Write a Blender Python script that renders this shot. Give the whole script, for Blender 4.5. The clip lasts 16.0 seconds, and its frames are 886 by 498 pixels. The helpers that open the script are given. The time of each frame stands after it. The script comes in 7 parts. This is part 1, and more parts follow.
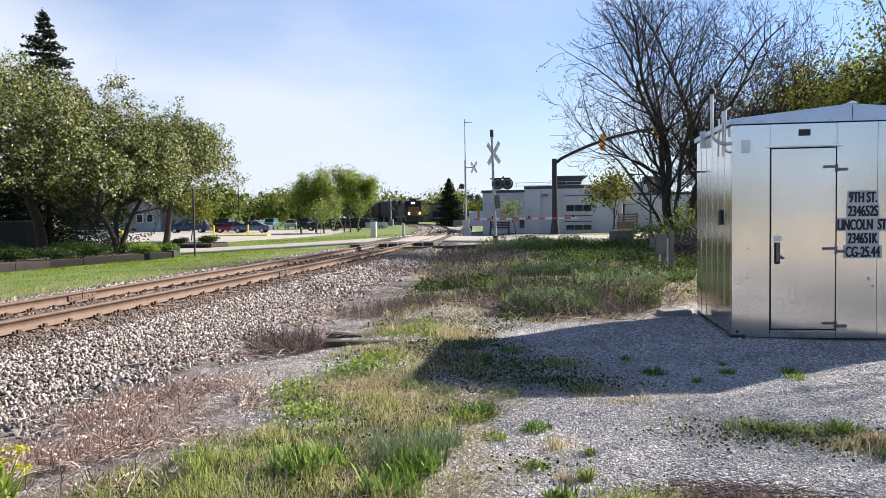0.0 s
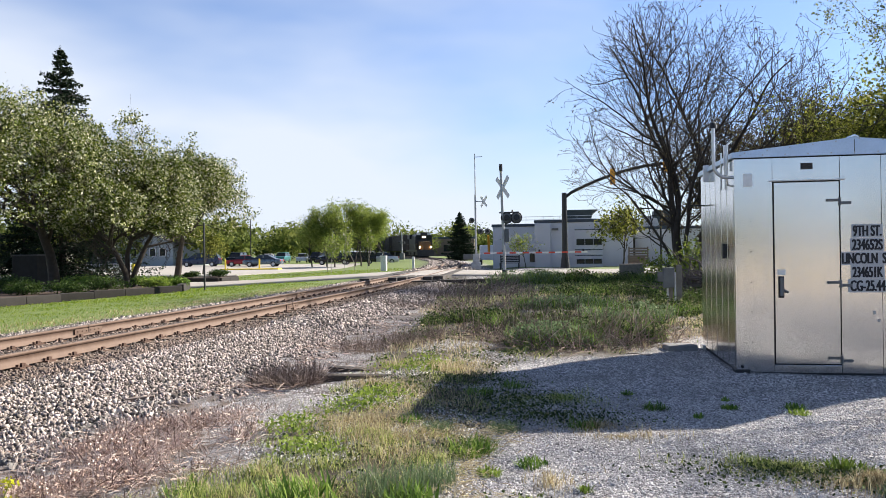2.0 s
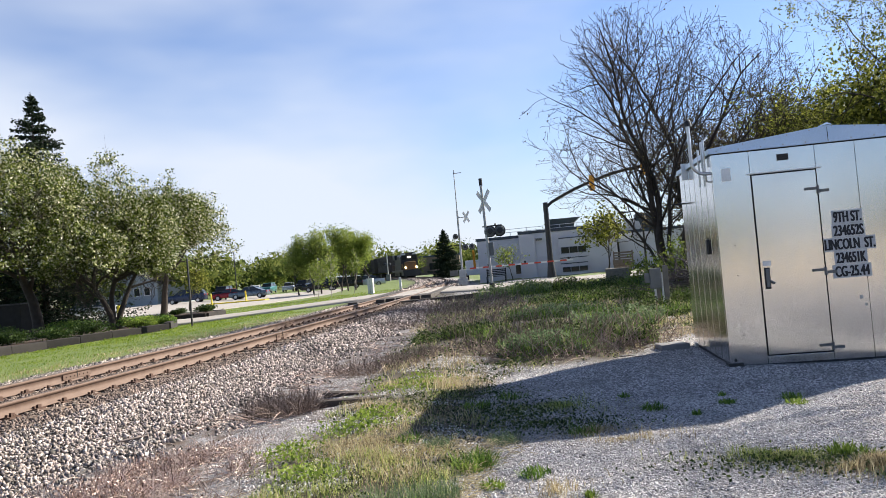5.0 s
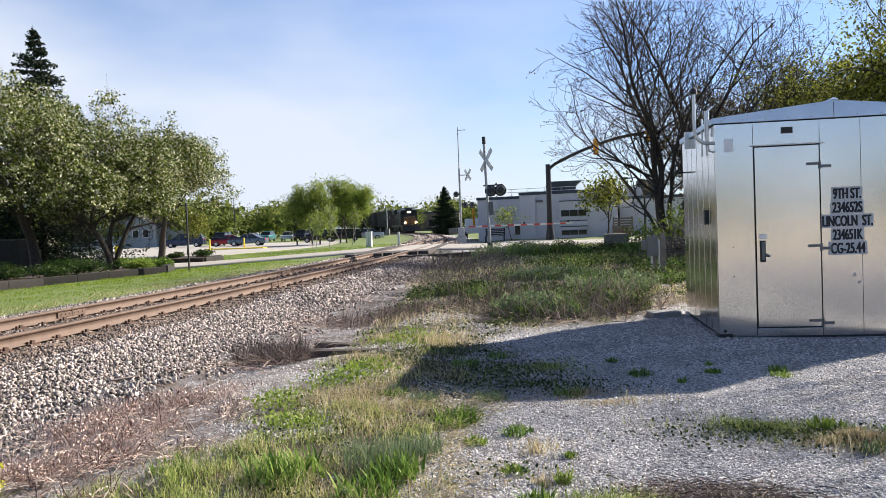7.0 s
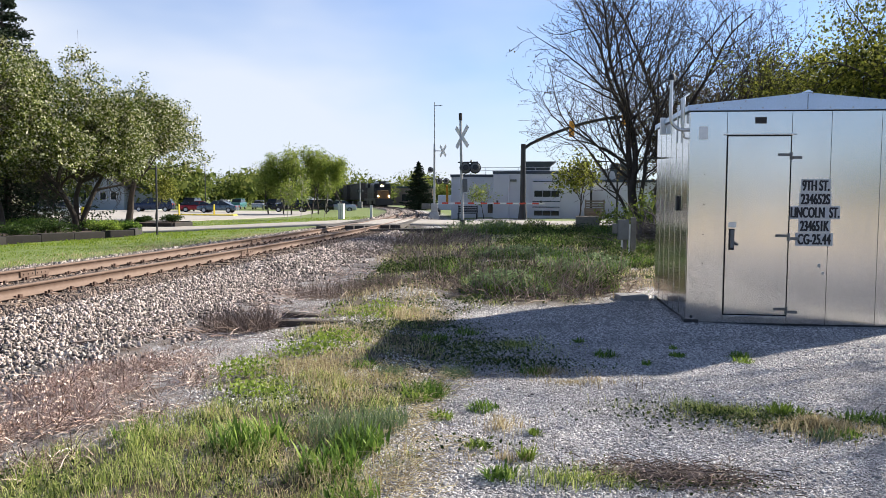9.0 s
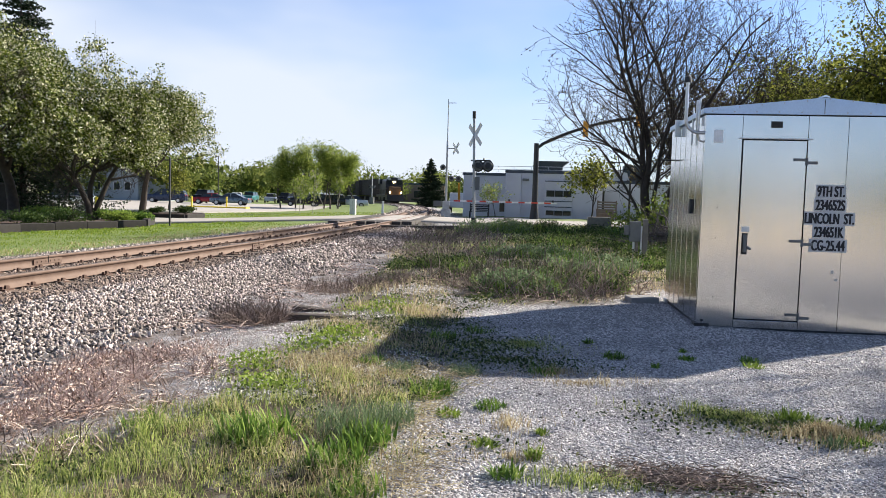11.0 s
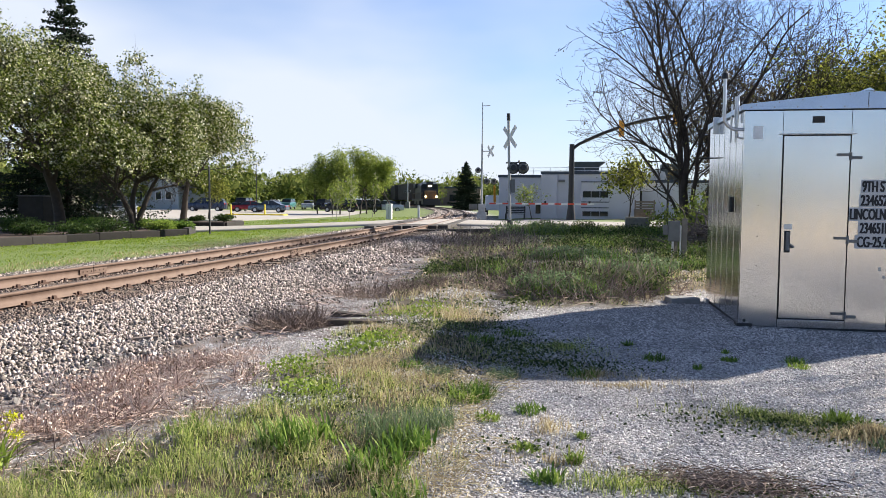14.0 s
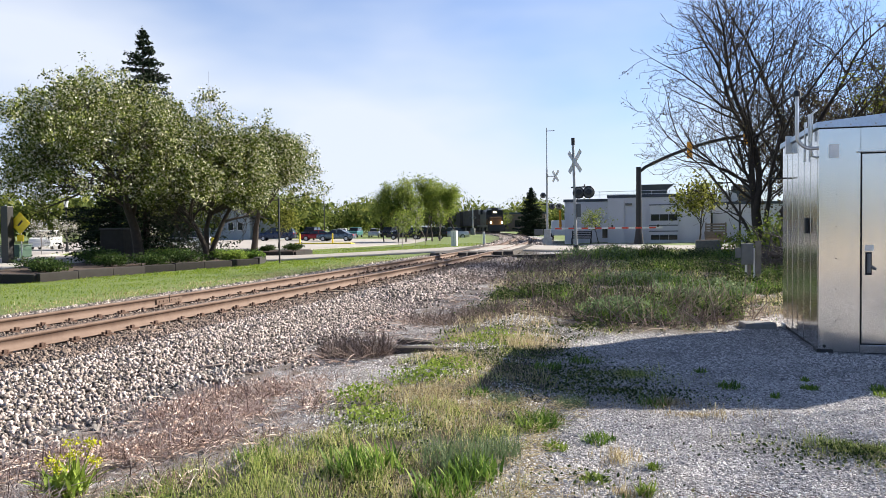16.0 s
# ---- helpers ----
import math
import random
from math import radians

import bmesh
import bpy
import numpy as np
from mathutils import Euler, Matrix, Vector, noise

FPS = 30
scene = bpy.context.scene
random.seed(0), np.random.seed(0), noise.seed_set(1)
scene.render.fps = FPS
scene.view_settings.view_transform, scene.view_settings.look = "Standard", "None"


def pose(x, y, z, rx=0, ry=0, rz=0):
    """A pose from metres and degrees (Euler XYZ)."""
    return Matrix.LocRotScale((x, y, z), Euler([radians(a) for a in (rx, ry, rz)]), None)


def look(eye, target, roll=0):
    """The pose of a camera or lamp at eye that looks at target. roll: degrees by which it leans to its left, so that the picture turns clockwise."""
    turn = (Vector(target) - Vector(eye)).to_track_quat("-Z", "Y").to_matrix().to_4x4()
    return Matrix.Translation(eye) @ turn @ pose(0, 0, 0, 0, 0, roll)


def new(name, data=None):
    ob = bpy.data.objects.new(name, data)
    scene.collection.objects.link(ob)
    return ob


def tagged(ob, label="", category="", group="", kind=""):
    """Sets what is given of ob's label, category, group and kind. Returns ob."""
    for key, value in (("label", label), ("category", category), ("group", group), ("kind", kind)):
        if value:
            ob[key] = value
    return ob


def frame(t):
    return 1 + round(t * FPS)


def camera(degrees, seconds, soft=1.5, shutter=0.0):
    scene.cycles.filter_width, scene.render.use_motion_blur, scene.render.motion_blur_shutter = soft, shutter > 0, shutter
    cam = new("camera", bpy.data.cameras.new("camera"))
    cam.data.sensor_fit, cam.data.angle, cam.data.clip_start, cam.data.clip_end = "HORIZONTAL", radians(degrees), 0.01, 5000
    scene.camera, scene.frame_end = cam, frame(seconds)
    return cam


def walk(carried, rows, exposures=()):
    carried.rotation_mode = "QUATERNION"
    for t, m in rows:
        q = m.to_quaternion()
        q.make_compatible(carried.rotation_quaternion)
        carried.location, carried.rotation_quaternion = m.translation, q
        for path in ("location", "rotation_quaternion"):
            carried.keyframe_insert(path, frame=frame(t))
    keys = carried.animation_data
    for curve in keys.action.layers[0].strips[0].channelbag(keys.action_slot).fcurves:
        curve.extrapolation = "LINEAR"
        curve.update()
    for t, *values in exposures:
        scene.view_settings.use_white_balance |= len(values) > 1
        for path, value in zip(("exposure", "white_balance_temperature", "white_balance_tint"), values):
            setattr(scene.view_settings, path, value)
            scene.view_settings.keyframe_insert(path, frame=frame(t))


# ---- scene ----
cam = camera(60.1, 16.0, soft=0.42)
PATH = [
    (0, (0.004, -0.051, 1.432), (-0.351, 1.915, 1.346), -0.8),
    (0.5, (0.129, -0.048, 1.427), (-0.23, 1.918, 1.343), -1.0),
    (1, (0.269, -0.026, 1.399), (-0.11, 1.936, 1.326), -1.2),
    (1.5, (0.164, -0.022, 1.42), (-0.224, 1.94, 1.388), -1.0),
    (2, (0.114, -0.032, 1.427), (-0.27, 1.931, 1.43), -0.8),
    (2.5, (0.109, -0.043, 1.426), (-0.279, 1.919, 1.457), -0.8),
    (3, (0.113, -0.055, 1.423), (-0.273, 1.907, 1.471), -1.3),
    (3.2, (0.116, -0.07, 1.414), (-0.283, 1.889, 1.472), -2.2),
    (5.3, (0.102, -0.018, 1.404), (-0.248, 1.95, 1.452), -5.4),
    (5.5, (0.104, -0.022, 1.408), (-0.265, 1.943, 1.457), -5.2),
    (6, (0.102, -0.032, 1.424), (-0.29, 1.929, 1.459), -3.8),
    (6.5, (0.127, -0.016, 1.421), (-0.249, 1.948, 1.405), -3.0),
    (7, (0.138, -0.006, 1.403), (-0.211, 1.962, 1.339), -2.2),
    (7.5, (0.141, -0.003, 1.4), (-0.184, 1.968, 1.301), -1.4),
    (8, (0.123, -0.007, 1.399), (-0.18, 1.966, 1.281), -0.7),
    (8.5, (0.126, 0.003, 1.395), (-0.157, 1.979, 1.269), 0.0),
    (11, (0.121, 0.005, 1.394), (-0.182, 1.977, 1.259), 1.6),
    (11.5, (0.111, -0.003, 1.389), (-0.258, 1.958, 1.247), 1.7),
    (12, (0.073, -0.032, 1.387), (-0.4, 1.905, 1.236), 1.9),
    (12.5, (0.08, -0.034, 1.388), (-0.407, 1.899, 1.236), 2.3),
    (13, (0.108, -0.02, 1.389), (-0.292, 1.934, 1.241), 2.3),
    (13.5, (0.109, 0.001, 1.394), (-0.256, 1.962, 1.253), 1.5),
    (14, (0.122, 0.006, 1.399), (-0.275, 1.961, 1.271), 0.4),
    (14.5, (0.132, 0.001, 1.408), (-0.334, 1.943, 1.303), -0.5),
    (15, (0.13, 0.005, 1.406), (-0.393, 1.933, 1.324), -0.8),
    (15.5, (0.132, 0.013, 1.407), (-0.426, 1.932, 1.34), -0.8),
    (16, (0.132, 0.016, 1.404), (-0.432, 1.933, 1.345), -0.6),
]
walk(cam, [(t, look(eye, target, roll)) for t, eye, target, roll in PATH],
     exposures=[(0, 1.19), (3, 1.17), (5.5, 1.14), (7.5, 1.13), (9.5, 1.15), (11, 1.18), (16, 1.19)])

# ---- world, sun, exposure ----
SUN_DIR = Vector((3.1, 2.85, 2.42)).normalized()
world = bpy.data.worlds.new("sky")
scene.world = world
world.use_nodes = True
wn, wl = world.node_tree.nodes, world.node_tree.links
wn.clear()
w_out, w_bg, w_sky = wn.new("ShaderNodeOutputWorld"), wn.new("ShaderNodeBackground"), wn.new("ShaderNodeTexSky")
w_sky.sky_type, w_sky.sun_disc = "NISHITA", False
w_sky.sun_elevation, w_sky.sun_rotation = math.asin(SUN_DIR.z), math.atan2(SUN_DIR.x, SUN_DIR.y)
w_sky.air_density, w_sky.dust_density, w_sky.ozone_density = 1.0, 0.3, 2.5
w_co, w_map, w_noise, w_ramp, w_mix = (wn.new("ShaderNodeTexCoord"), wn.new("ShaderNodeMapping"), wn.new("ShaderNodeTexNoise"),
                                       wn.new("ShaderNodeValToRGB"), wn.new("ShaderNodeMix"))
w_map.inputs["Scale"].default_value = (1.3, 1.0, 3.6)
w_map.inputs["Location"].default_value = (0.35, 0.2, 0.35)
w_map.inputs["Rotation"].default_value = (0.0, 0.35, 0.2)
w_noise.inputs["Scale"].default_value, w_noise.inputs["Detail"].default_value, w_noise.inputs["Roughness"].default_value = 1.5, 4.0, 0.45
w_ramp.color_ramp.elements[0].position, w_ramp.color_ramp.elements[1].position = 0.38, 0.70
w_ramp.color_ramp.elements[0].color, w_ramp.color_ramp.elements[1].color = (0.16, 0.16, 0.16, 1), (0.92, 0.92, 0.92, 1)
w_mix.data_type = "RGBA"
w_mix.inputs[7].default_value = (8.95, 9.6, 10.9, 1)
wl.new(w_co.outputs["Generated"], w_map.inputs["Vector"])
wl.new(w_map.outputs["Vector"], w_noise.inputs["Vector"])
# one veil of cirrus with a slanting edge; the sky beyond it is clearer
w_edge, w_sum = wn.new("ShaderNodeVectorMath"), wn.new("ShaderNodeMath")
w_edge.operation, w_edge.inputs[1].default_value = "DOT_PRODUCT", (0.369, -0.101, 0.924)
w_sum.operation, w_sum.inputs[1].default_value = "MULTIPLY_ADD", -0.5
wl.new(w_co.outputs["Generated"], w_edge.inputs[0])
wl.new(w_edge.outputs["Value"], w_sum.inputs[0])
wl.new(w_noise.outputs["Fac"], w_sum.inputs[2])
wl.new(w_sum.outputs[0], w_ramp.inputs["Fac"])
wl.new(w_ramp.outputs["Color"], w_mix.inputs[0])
w_tint = wn.new("ShaderNodeMix")
w_tint.data_type, w_tint.blend_type = "RGBA", "MULTIPLY"
w_tint.inputs[0].default_value, w_tint.inputs[7].default_value = 1.0, (1.10, 1.34, 1.78, 1)
wl.new(w_sky.outputs["Color"], w_tint.inputs[6])
wl.new(w_tint.outputs[2], w_mix.inputs[6])
# sky bright near the horizon, dimmed overhead out of view to cut fill light
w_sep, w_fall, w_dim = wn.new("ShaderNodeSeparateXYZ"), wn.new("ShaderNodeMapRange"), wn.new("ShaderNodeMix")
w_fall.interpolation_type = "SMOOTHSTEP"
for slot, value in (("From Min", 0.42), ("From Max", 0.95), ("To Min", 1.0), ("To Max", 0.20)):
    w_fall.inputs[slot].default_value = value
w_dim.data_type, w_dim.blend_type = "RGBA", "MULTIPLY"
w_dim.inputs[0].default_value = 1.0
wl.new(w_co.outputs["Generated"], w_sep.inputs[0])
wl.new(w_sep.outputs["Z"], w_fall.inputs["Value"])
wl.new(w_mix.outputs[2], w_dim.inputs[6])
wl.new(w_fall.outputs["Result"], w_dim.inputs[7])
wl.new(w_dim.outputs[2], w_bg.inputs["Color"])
w_bg.inputs["Strength"].default_value = 0.0424
wl.new(w_bg.outputs[0], w_out.inputs["Surface"])
sun = new("sun", bpy.data.lights.new("sun", "SUN"))
sun.data.energy, sun.data.angle, sun.data.color = 5.0, radians(0.53), (1.0, 0.915, 0.79)
sun.matrix_world = look(SUN_DIR * 80, (0, 0, 0))

# ---- materials ----
MATS = {}


def ramp_node(nt, fac, stops):
    r = nt.nodes.new("ShaderNodeValToRGB")
    el = r.color_ramp.elements
    while len(el) < len(stops):
        el.new(0.5)
    for e, (p, c) in zip(el, stops):
        e.position, e.color = p, (*c, 1)
    nt.links.new(fac, r.inputs["Fac"])
    return r.outputs["Color"]


def noise_node(nt, vec, scale, detail=4.0, rough=0.55):
    n = nt.nodes.new("ShaderNodeTexNoise")
    n.inputs["Scale"].default_value, n.inputs["Detail"].default_value, n.inputs["Roughness"].default_value = scale, detail, rough
    nt.links.new(vec, n.inputs["Vector"])
    return n.outputs["Fac"]


def mix_node(nt, fac, a, b, mode="MIX"):
    m = nt.nodes.new("ShaderNodeMix")
    m.data_type, m.blend_type = "RGBA", mode
    for socket, value in ((m.inputs[0], fac), (m.inputs[6], a), (m.inputs[7], b)):
        if isinstance(value, bpy.types.NodeSocket):
            nt.links.new(value, socket)
        elif isinstance(value, (int, float)):
            socket.default_value = value
        else:
            socket.default_value = (*value, 1)
    return m.outputs[2]


def math_node(nt, op, a, b=0.0, clamp=False):
    m = nt.nodes.new("ShaderNodeMath")
    m.operation, m.use_clamp = op, clamp
    for socket, value in zip(m.inputs, (a, b)):
        if isinstance(value, bpy.types.NodeSocket):
            nt.links.new(value, socket)
        else:
            socket.default_value = value
    return m.outputs[0]


def bump_node(nt, height, strength, distance):
    b = nt.nodes.new("ShaderNodeBump")
    b.inputs["Strength"].default_value, b.inputs["Distance"].default_value = strength, distance
    nt.links.new(height, b.inputs["Height"])
    return b.outputs["Normal"]


def start_mat(name):
    m = bpy.data.materials.new(name)
    m.use_nodes = True
    nt = m.node_tree
    p = nt.nodes["Principled BSDF"]
    co = nt.nodes.new("ShaderNodeTexCoord")
    MATS[name] = m
    return m, nt, p, co.outputs["Object"]


def plain(name, a, b=None, scale=6.0, rough=0.7, metal=0.0, bump=0.2, grain=60.0, dist=0.004, vary=0.0, stains=None):
    """A surface of two tones with coarse variation, fine grain and relief."""
    m, nt, p, co = start_mat(name)
    b = b or tuple(v * 0.78 for v in a)
    coarse, fine = noise_node(nt, co, scale), noise_node(nt, co, grain, 3.0)
    col = mix_node(nt, ramp_fac(nt, coarse, 0.35, 0.65), a, b)
    col = mix_node(nt, 0.35, col, mix_node(nt, fine, tuple(v * 0.6 for v in a), tuple(min(1, v * 1.35) for v in a)))
    if stains:
        col = mix_node(nt, math_node(nt, "MULTIPLY", ramp_fac(nt, noise_node(nt, co, scale * 0.37, 6.0, 0.7), 0.52, 0.7), 0.7), col, stains)
    if vary:
        info = nt.nodes.new("ShaderNodeObjectInfo")
        hsv = nt.nodes.new("ShaderNodeHueSaturation")
        nt.links.new(math_node(nt, "ADD", math_node(nt, "MULTIPLY", info.outputs["Random"], vary * 2), 1 - vary), hsv.inputs["Value"])
        nt.links.new(col, hsv.inputs["Color"])
        col = hsv.outputs["Color"]
    nt.links.new(col, p.inputs["Base Color"])
    nt.links.new(math_node(nt, "ADD", math_node(nt, "MULTIPLY", coarse, 0.2), rough - 0.1, True), p.inputs["Roughness"])
    p.inputs["Metallic"].default_value = metal
    if bump:
        nt.links.new(bump_node(nt, fine, bump, dist), p.inputs["Normal"])
    return m


def ramp_fac(nt, fac, lo, hi):
    r = nt.nodes.new("ShaderNodeMapRange")
    r.inputs["From Min"].default_value, r.inputs["From Max"].default_value = lo, hi
    nt.links.new(fac, r.inputs["Value"])
    return r.outputs["Result"]


def island(name, stops, rough=0.75, through_light=0.0, grain=0.0, dirt=None):
    """Every loose piece of the mesh takes its own tone out of the stops."""
    m, nt, p, co = start_mat(name)
    geo = nt.nodes.new("ShaderNodeNewGeometry")
    col = ramp_node(nt, geo.outputs["Random Per Island"], stops)
    if grain:
        col = mix_node(nt, 0.2, col, mix_node(nt, noise_node(nt, co, grain), (0.03, 0.03, 0.03), (0.75, 0.72, 0.68)))
    if dirt:
        soiled = math_node(nt, "ADD", math_node(nt, "MULTIPLY", noise_node(nt, co, 1.1, 5.0, 0.65), 0.6), math_node(nt, "MULTIPLY", noise_node(nt, co, 4.5, 4.0, 0.6), 0.4))
        col = mix_node(nt, ramp_fac(nt, soiled, 0.48, 0.68), col, mix_node(nt, 0.72, col, dirt))
    nt.links.new(col, p.inputs["Base Color"])
    p.inputs["Roughness"].default_value = rough
    p.inputs["Specular IOR Level"].default_value = 0.12
    if through_light:
        t, mx = nt.nodes.new("ShaderNodeBsdfTranslucent"), nt.nodes.new("ShaderNodeMixShader")
        nt.links.new(col, t.inputs["Color"])
        mx.inputs[0].default_value = through_light
        nt.links.new(p.outputs[0], mx.inputs[1])
        nt.links.new(t.outputs[0], mx.inputs[2])
        nt.links.new(mx.outputs[0], nt.nodes["Material Output"].inputs["Surface"])
    return m


def glow(name, colour, strength):
    m, nt, p, co = start_mat(name)
    p.inputs["Base Color"].default_value = (*colour, 1)
    p.inputs["Emission Color"].default_value = (*colour, 1)
    p.inputs["Emission Strength"].default_value = strength
    return m


# aluminium sheet with a satin finish, rolling marks and scuffs
alu, nt, p, co = start_mat("aluminium_sheet")
mp = nt.nodes.new("ShaderNodeMapping")
mp.inputs["Scale"].default_value = (14, 14, 0.7)
nt.links.new(co, mp.inputs["Vector"])
streak, cloud = noise_node(nt, mp.outputs["Vector"], 3.0, 5.0), noise_node(nt, co, 1.7, 5.0)
nt.links.new(mix_node(nt, cloud, (0.70, 0.70, 0.70), (0.60, 0.60, 0.60)), p.inputs["Base Color"])
p.inputs["Metallic"].default_value = 1.0
nt.links.new(math_node(nt, "ADD", math_node(nt, "MULTIPLY", cloud, 0.10), math_node(nt, "ADD", math_node(nt, "MULTIPLY", streak, 0.10), 0.06)), p.inputs["Roughness"])
nt.links.new(bump_node(nt, noise_node(nt, co, 0.9, 1.0), 0.06, 0.02), p.inputs["Normal"])

plain("galvanised", (0.62, 0.63, 0.64), (0.5, 0.51, 0.52), 9, 0.42, 0.9, 0.1)
plain("pole_silver", (0.45, 0.46, 0.47), (0.33, 0.34, 0.35), 4, 0.5, 0.7, 0.1)
plain("dark_steel", (0.035, 0.036, 0.038), (0.02, 0.02, 0.022), 5, 0.5, 0.3)
plain("black_paint", (0.012, 0.012, 0.014), (0.022, 0.02, 0.02), 4, 0.45)
plain("gap_dark", (0.01, 0.01, 0.01), None, 5, 0.9)
plain("placard_grey", (0.50, 0.51, 0.53), (0.43, 0.44, 0.46), 12, 0.7)
plain("letter_black", (0.012, 0.012, 0.015), None, 9, 0.6)
plain("box_grey", (0.17, 0.175, 0.175), (0.12, 0.125, 0.125), 6, 0.6, 0.1, stains=(0.16, 0.14, 0.11))
plain("weathered_post", (0.22, 0.20, 0.17), (0.14, 0.13, 0.12), 8, 0.85, 0, 0.5, 40)
plain("rail_rust", (0.13, 0.082, 0.06), (0.19, 0.13, 0.10), 5, 0.75, 0.15, 0.3, 90, stains=(0.10, 0.06, 0.045))
plain("rail_head", (0.15, 0.11, 0.088), (0.20, 0.16, 0.135), 9, 0.5, 0.5, 0.1)
plain("tie_wood", (0.16, 0.11, 0.08), (0.10, 0.075, 0.06), 5, 0.9, 0, 0.6, 30, 0.01, vary=0.3)
plain("tie_plate", (0.12, 0.065, 0.045), (0.07, 0.045, 0.035), 12, 0.8, 0.2, 0.4)
plain("asphalt", (0.40, 0.37, 0.345), (0.33, 0.31, 0.29), 0.5, 0.9, 0, 0.4, 120, 0.006, stains=(0.24, 0.23, 0.22))
plain("parking_asphalt", (0.42, 0.39, 0.36), (0.35, 0.33, 0.31), 0.3, 0.9, 0, 0.3, 60, 0.006)
plain("concrete", (0.48, 0.46, 0.42), (0.38, 0.36, 0.33), 1.2, 0.85, 0, 0.35, 70, stains=(0.25, 0.24, 0.22))
plain("crossing_timber", (0.075, 0.065, 0.058), (0.05, 0.045, 0.04), 3, 0.85, 0, 0.5, 40, 0.01, vary=0.25)
plain("planter_block", (0.03, 0.026, 0.024), (0.02, 0.018, 0.016), 3, 0.9, 0, 0.5, 30, 0.01, vary=0.2)
plain("mulch", (0.09, 0.06, 0.045), (0.05, 0.035, 0.03), 5, 0.95, 0, 0.8, 40, 0.02)
plain("wall_white", (0.61, 0.61, 0.65), (0.55, 0.55, 0.59), 0.6, 0.8, 0, 0.15, 40)
plain("trim_navy", (0.05, 0.065, 0.09), (0.035, 0.045, 0.06), 3, 0.6)
plain("roof_unit_green", (0.06, 0.075, 0.07), (0.045, 0.055, 0.05), 3, 0.6)
plain("signal_yellow", (0.75, 0.33, 0.02), (0.62, 0.27, 0.02), 5, 0.5)
plain("yellow_paint", (0.80, 0.62, 0.03), (0.7, 0.52, 0.03), 4, 0.5)
plain("gate_red", (0.60, 0.07, 0.04), None, 8, 0.5)
plain("white_paint", (0.78, 0.78, 0.78), (0.7, 0.7, 0.7), 6, 0.55)
plain("bark_dark", (0.06, 0.047, 0.039), (0.036, 0.029, 0.025), 7, 0.95, 0, 0.9, 28, 0.02)
plain("bark_grey", (0.16, 0.135, 0.12), (0.10, 0.085, 0.075), 6, 0.95, 0, 0.8, 24, 0.02)
plain("bark_pale", (0.34, 0.31, 0.28), (0.2, 0.18, 0.16), 9, 0.9, 0, 0.4, 30)
plain("tyre", (0.015, 0.015, 0.016), None, 9, 0.85)
plain("rim", (0.45, 0.46, 0.47), None, 9, 0.35, 0.9)
plain("car_navy", (0.03, 0.045, 0.085), (0.028, 0.04, 0.075), 2, 0.28, 0.4, 0)
plain("car_black", (0.012, 0.013, 0.015), None, 2, 0.25, 0.2, 0)
plain("car_red", (0.28, 0.02, 0.025), None, 2, 0.28, 0.3, 0)
plain("car_slate", (0.13, 0.17, 0.20), None, 2, 0.28, 0.5, 0)
plain("car_silver", (0.55, 0.56, 0.58), None, 2, 0.3, 0.6, 0)
plain("car_white", (0.75, 0.75, 0.75), None, 2, 0.3, 0.0, 0)
plain("car_teal", (0.06, 0.2, 0.2), None, 2, 0.3, 0.2, 0)
plain("tail_red", (0.5, 0.01, 0.01), None, 5, 0.3, 0, 0)
plain("house_blue", (0.30, 0.35, 0.37), (0.26, 0.30, 0.33), 1, 0.8)
plain("shingle_grey", (0.14, 0.135, 0.13), (0.10, 0.1, 0.1), 2, 0.9, 0, 0.5, 14, 0.02)
plain("brick_far", (0.20, 0.15, 0.125), (0.16, 0.12, 0.10), 1, 0.9)
plain("loco_blue", (0.008, 0.011, 0.02), (0.012, 0.013, 0.016), 1, 0.5, 0.1, 0.1)
# the nose's shade is put into this darkened yellow
plain("loco_yellow", (0.11, 0.055, 0.015), (0.06, 0.035, 0.012), 1.2, 0.55, 0.0, 0.1)
plain("freight_brown", (0.06, 0.05, 0.042), (0.04, 0.033, 0.03), 1, 0.8)
plain("bench_wood", (0.20, 0.12, 0.08), (0.14, 0.085, 0.06), 6, 0.7)
plain("stair_timber", (0.22, 0.17, 0.14), (0.16, 0.12, 0.10), 4, 0.8)
plain("cabinet_green", (0.035, 0.09, 0.06), None, 3, 0.6)
plain("log_dark", (0.05, 0.04, 0.033), (0.085, 0.07, 0.06), 9, 0.9, 0, 0.7, 30, 0.015)
plain("fascia_sheet", (0.46, 0.57, 0.72), (0.41, 0.52, 0.66), 2, 0.38, 0.8, 0.05)
plain("slab_grey", (0.26, 0.26, 0.265), (0.19, 0.19, 0.195), 5, 0.85, 0, 0.4, 40)

glass, nt, p, co = start_mat("window_glass")
p.inputs["Base Color"].default_value, p.inputs["Roughness"].default_value = (0.02, 0.024, 0.028, 1), 0.06
nt.links.new(bump_node(nt, noise_node(nt, co, 1.5), 0.05, 0.02), p.inputs["Normal"])
glow("headlight_glow", (1.0, 0.72, 0.35), 9.0)

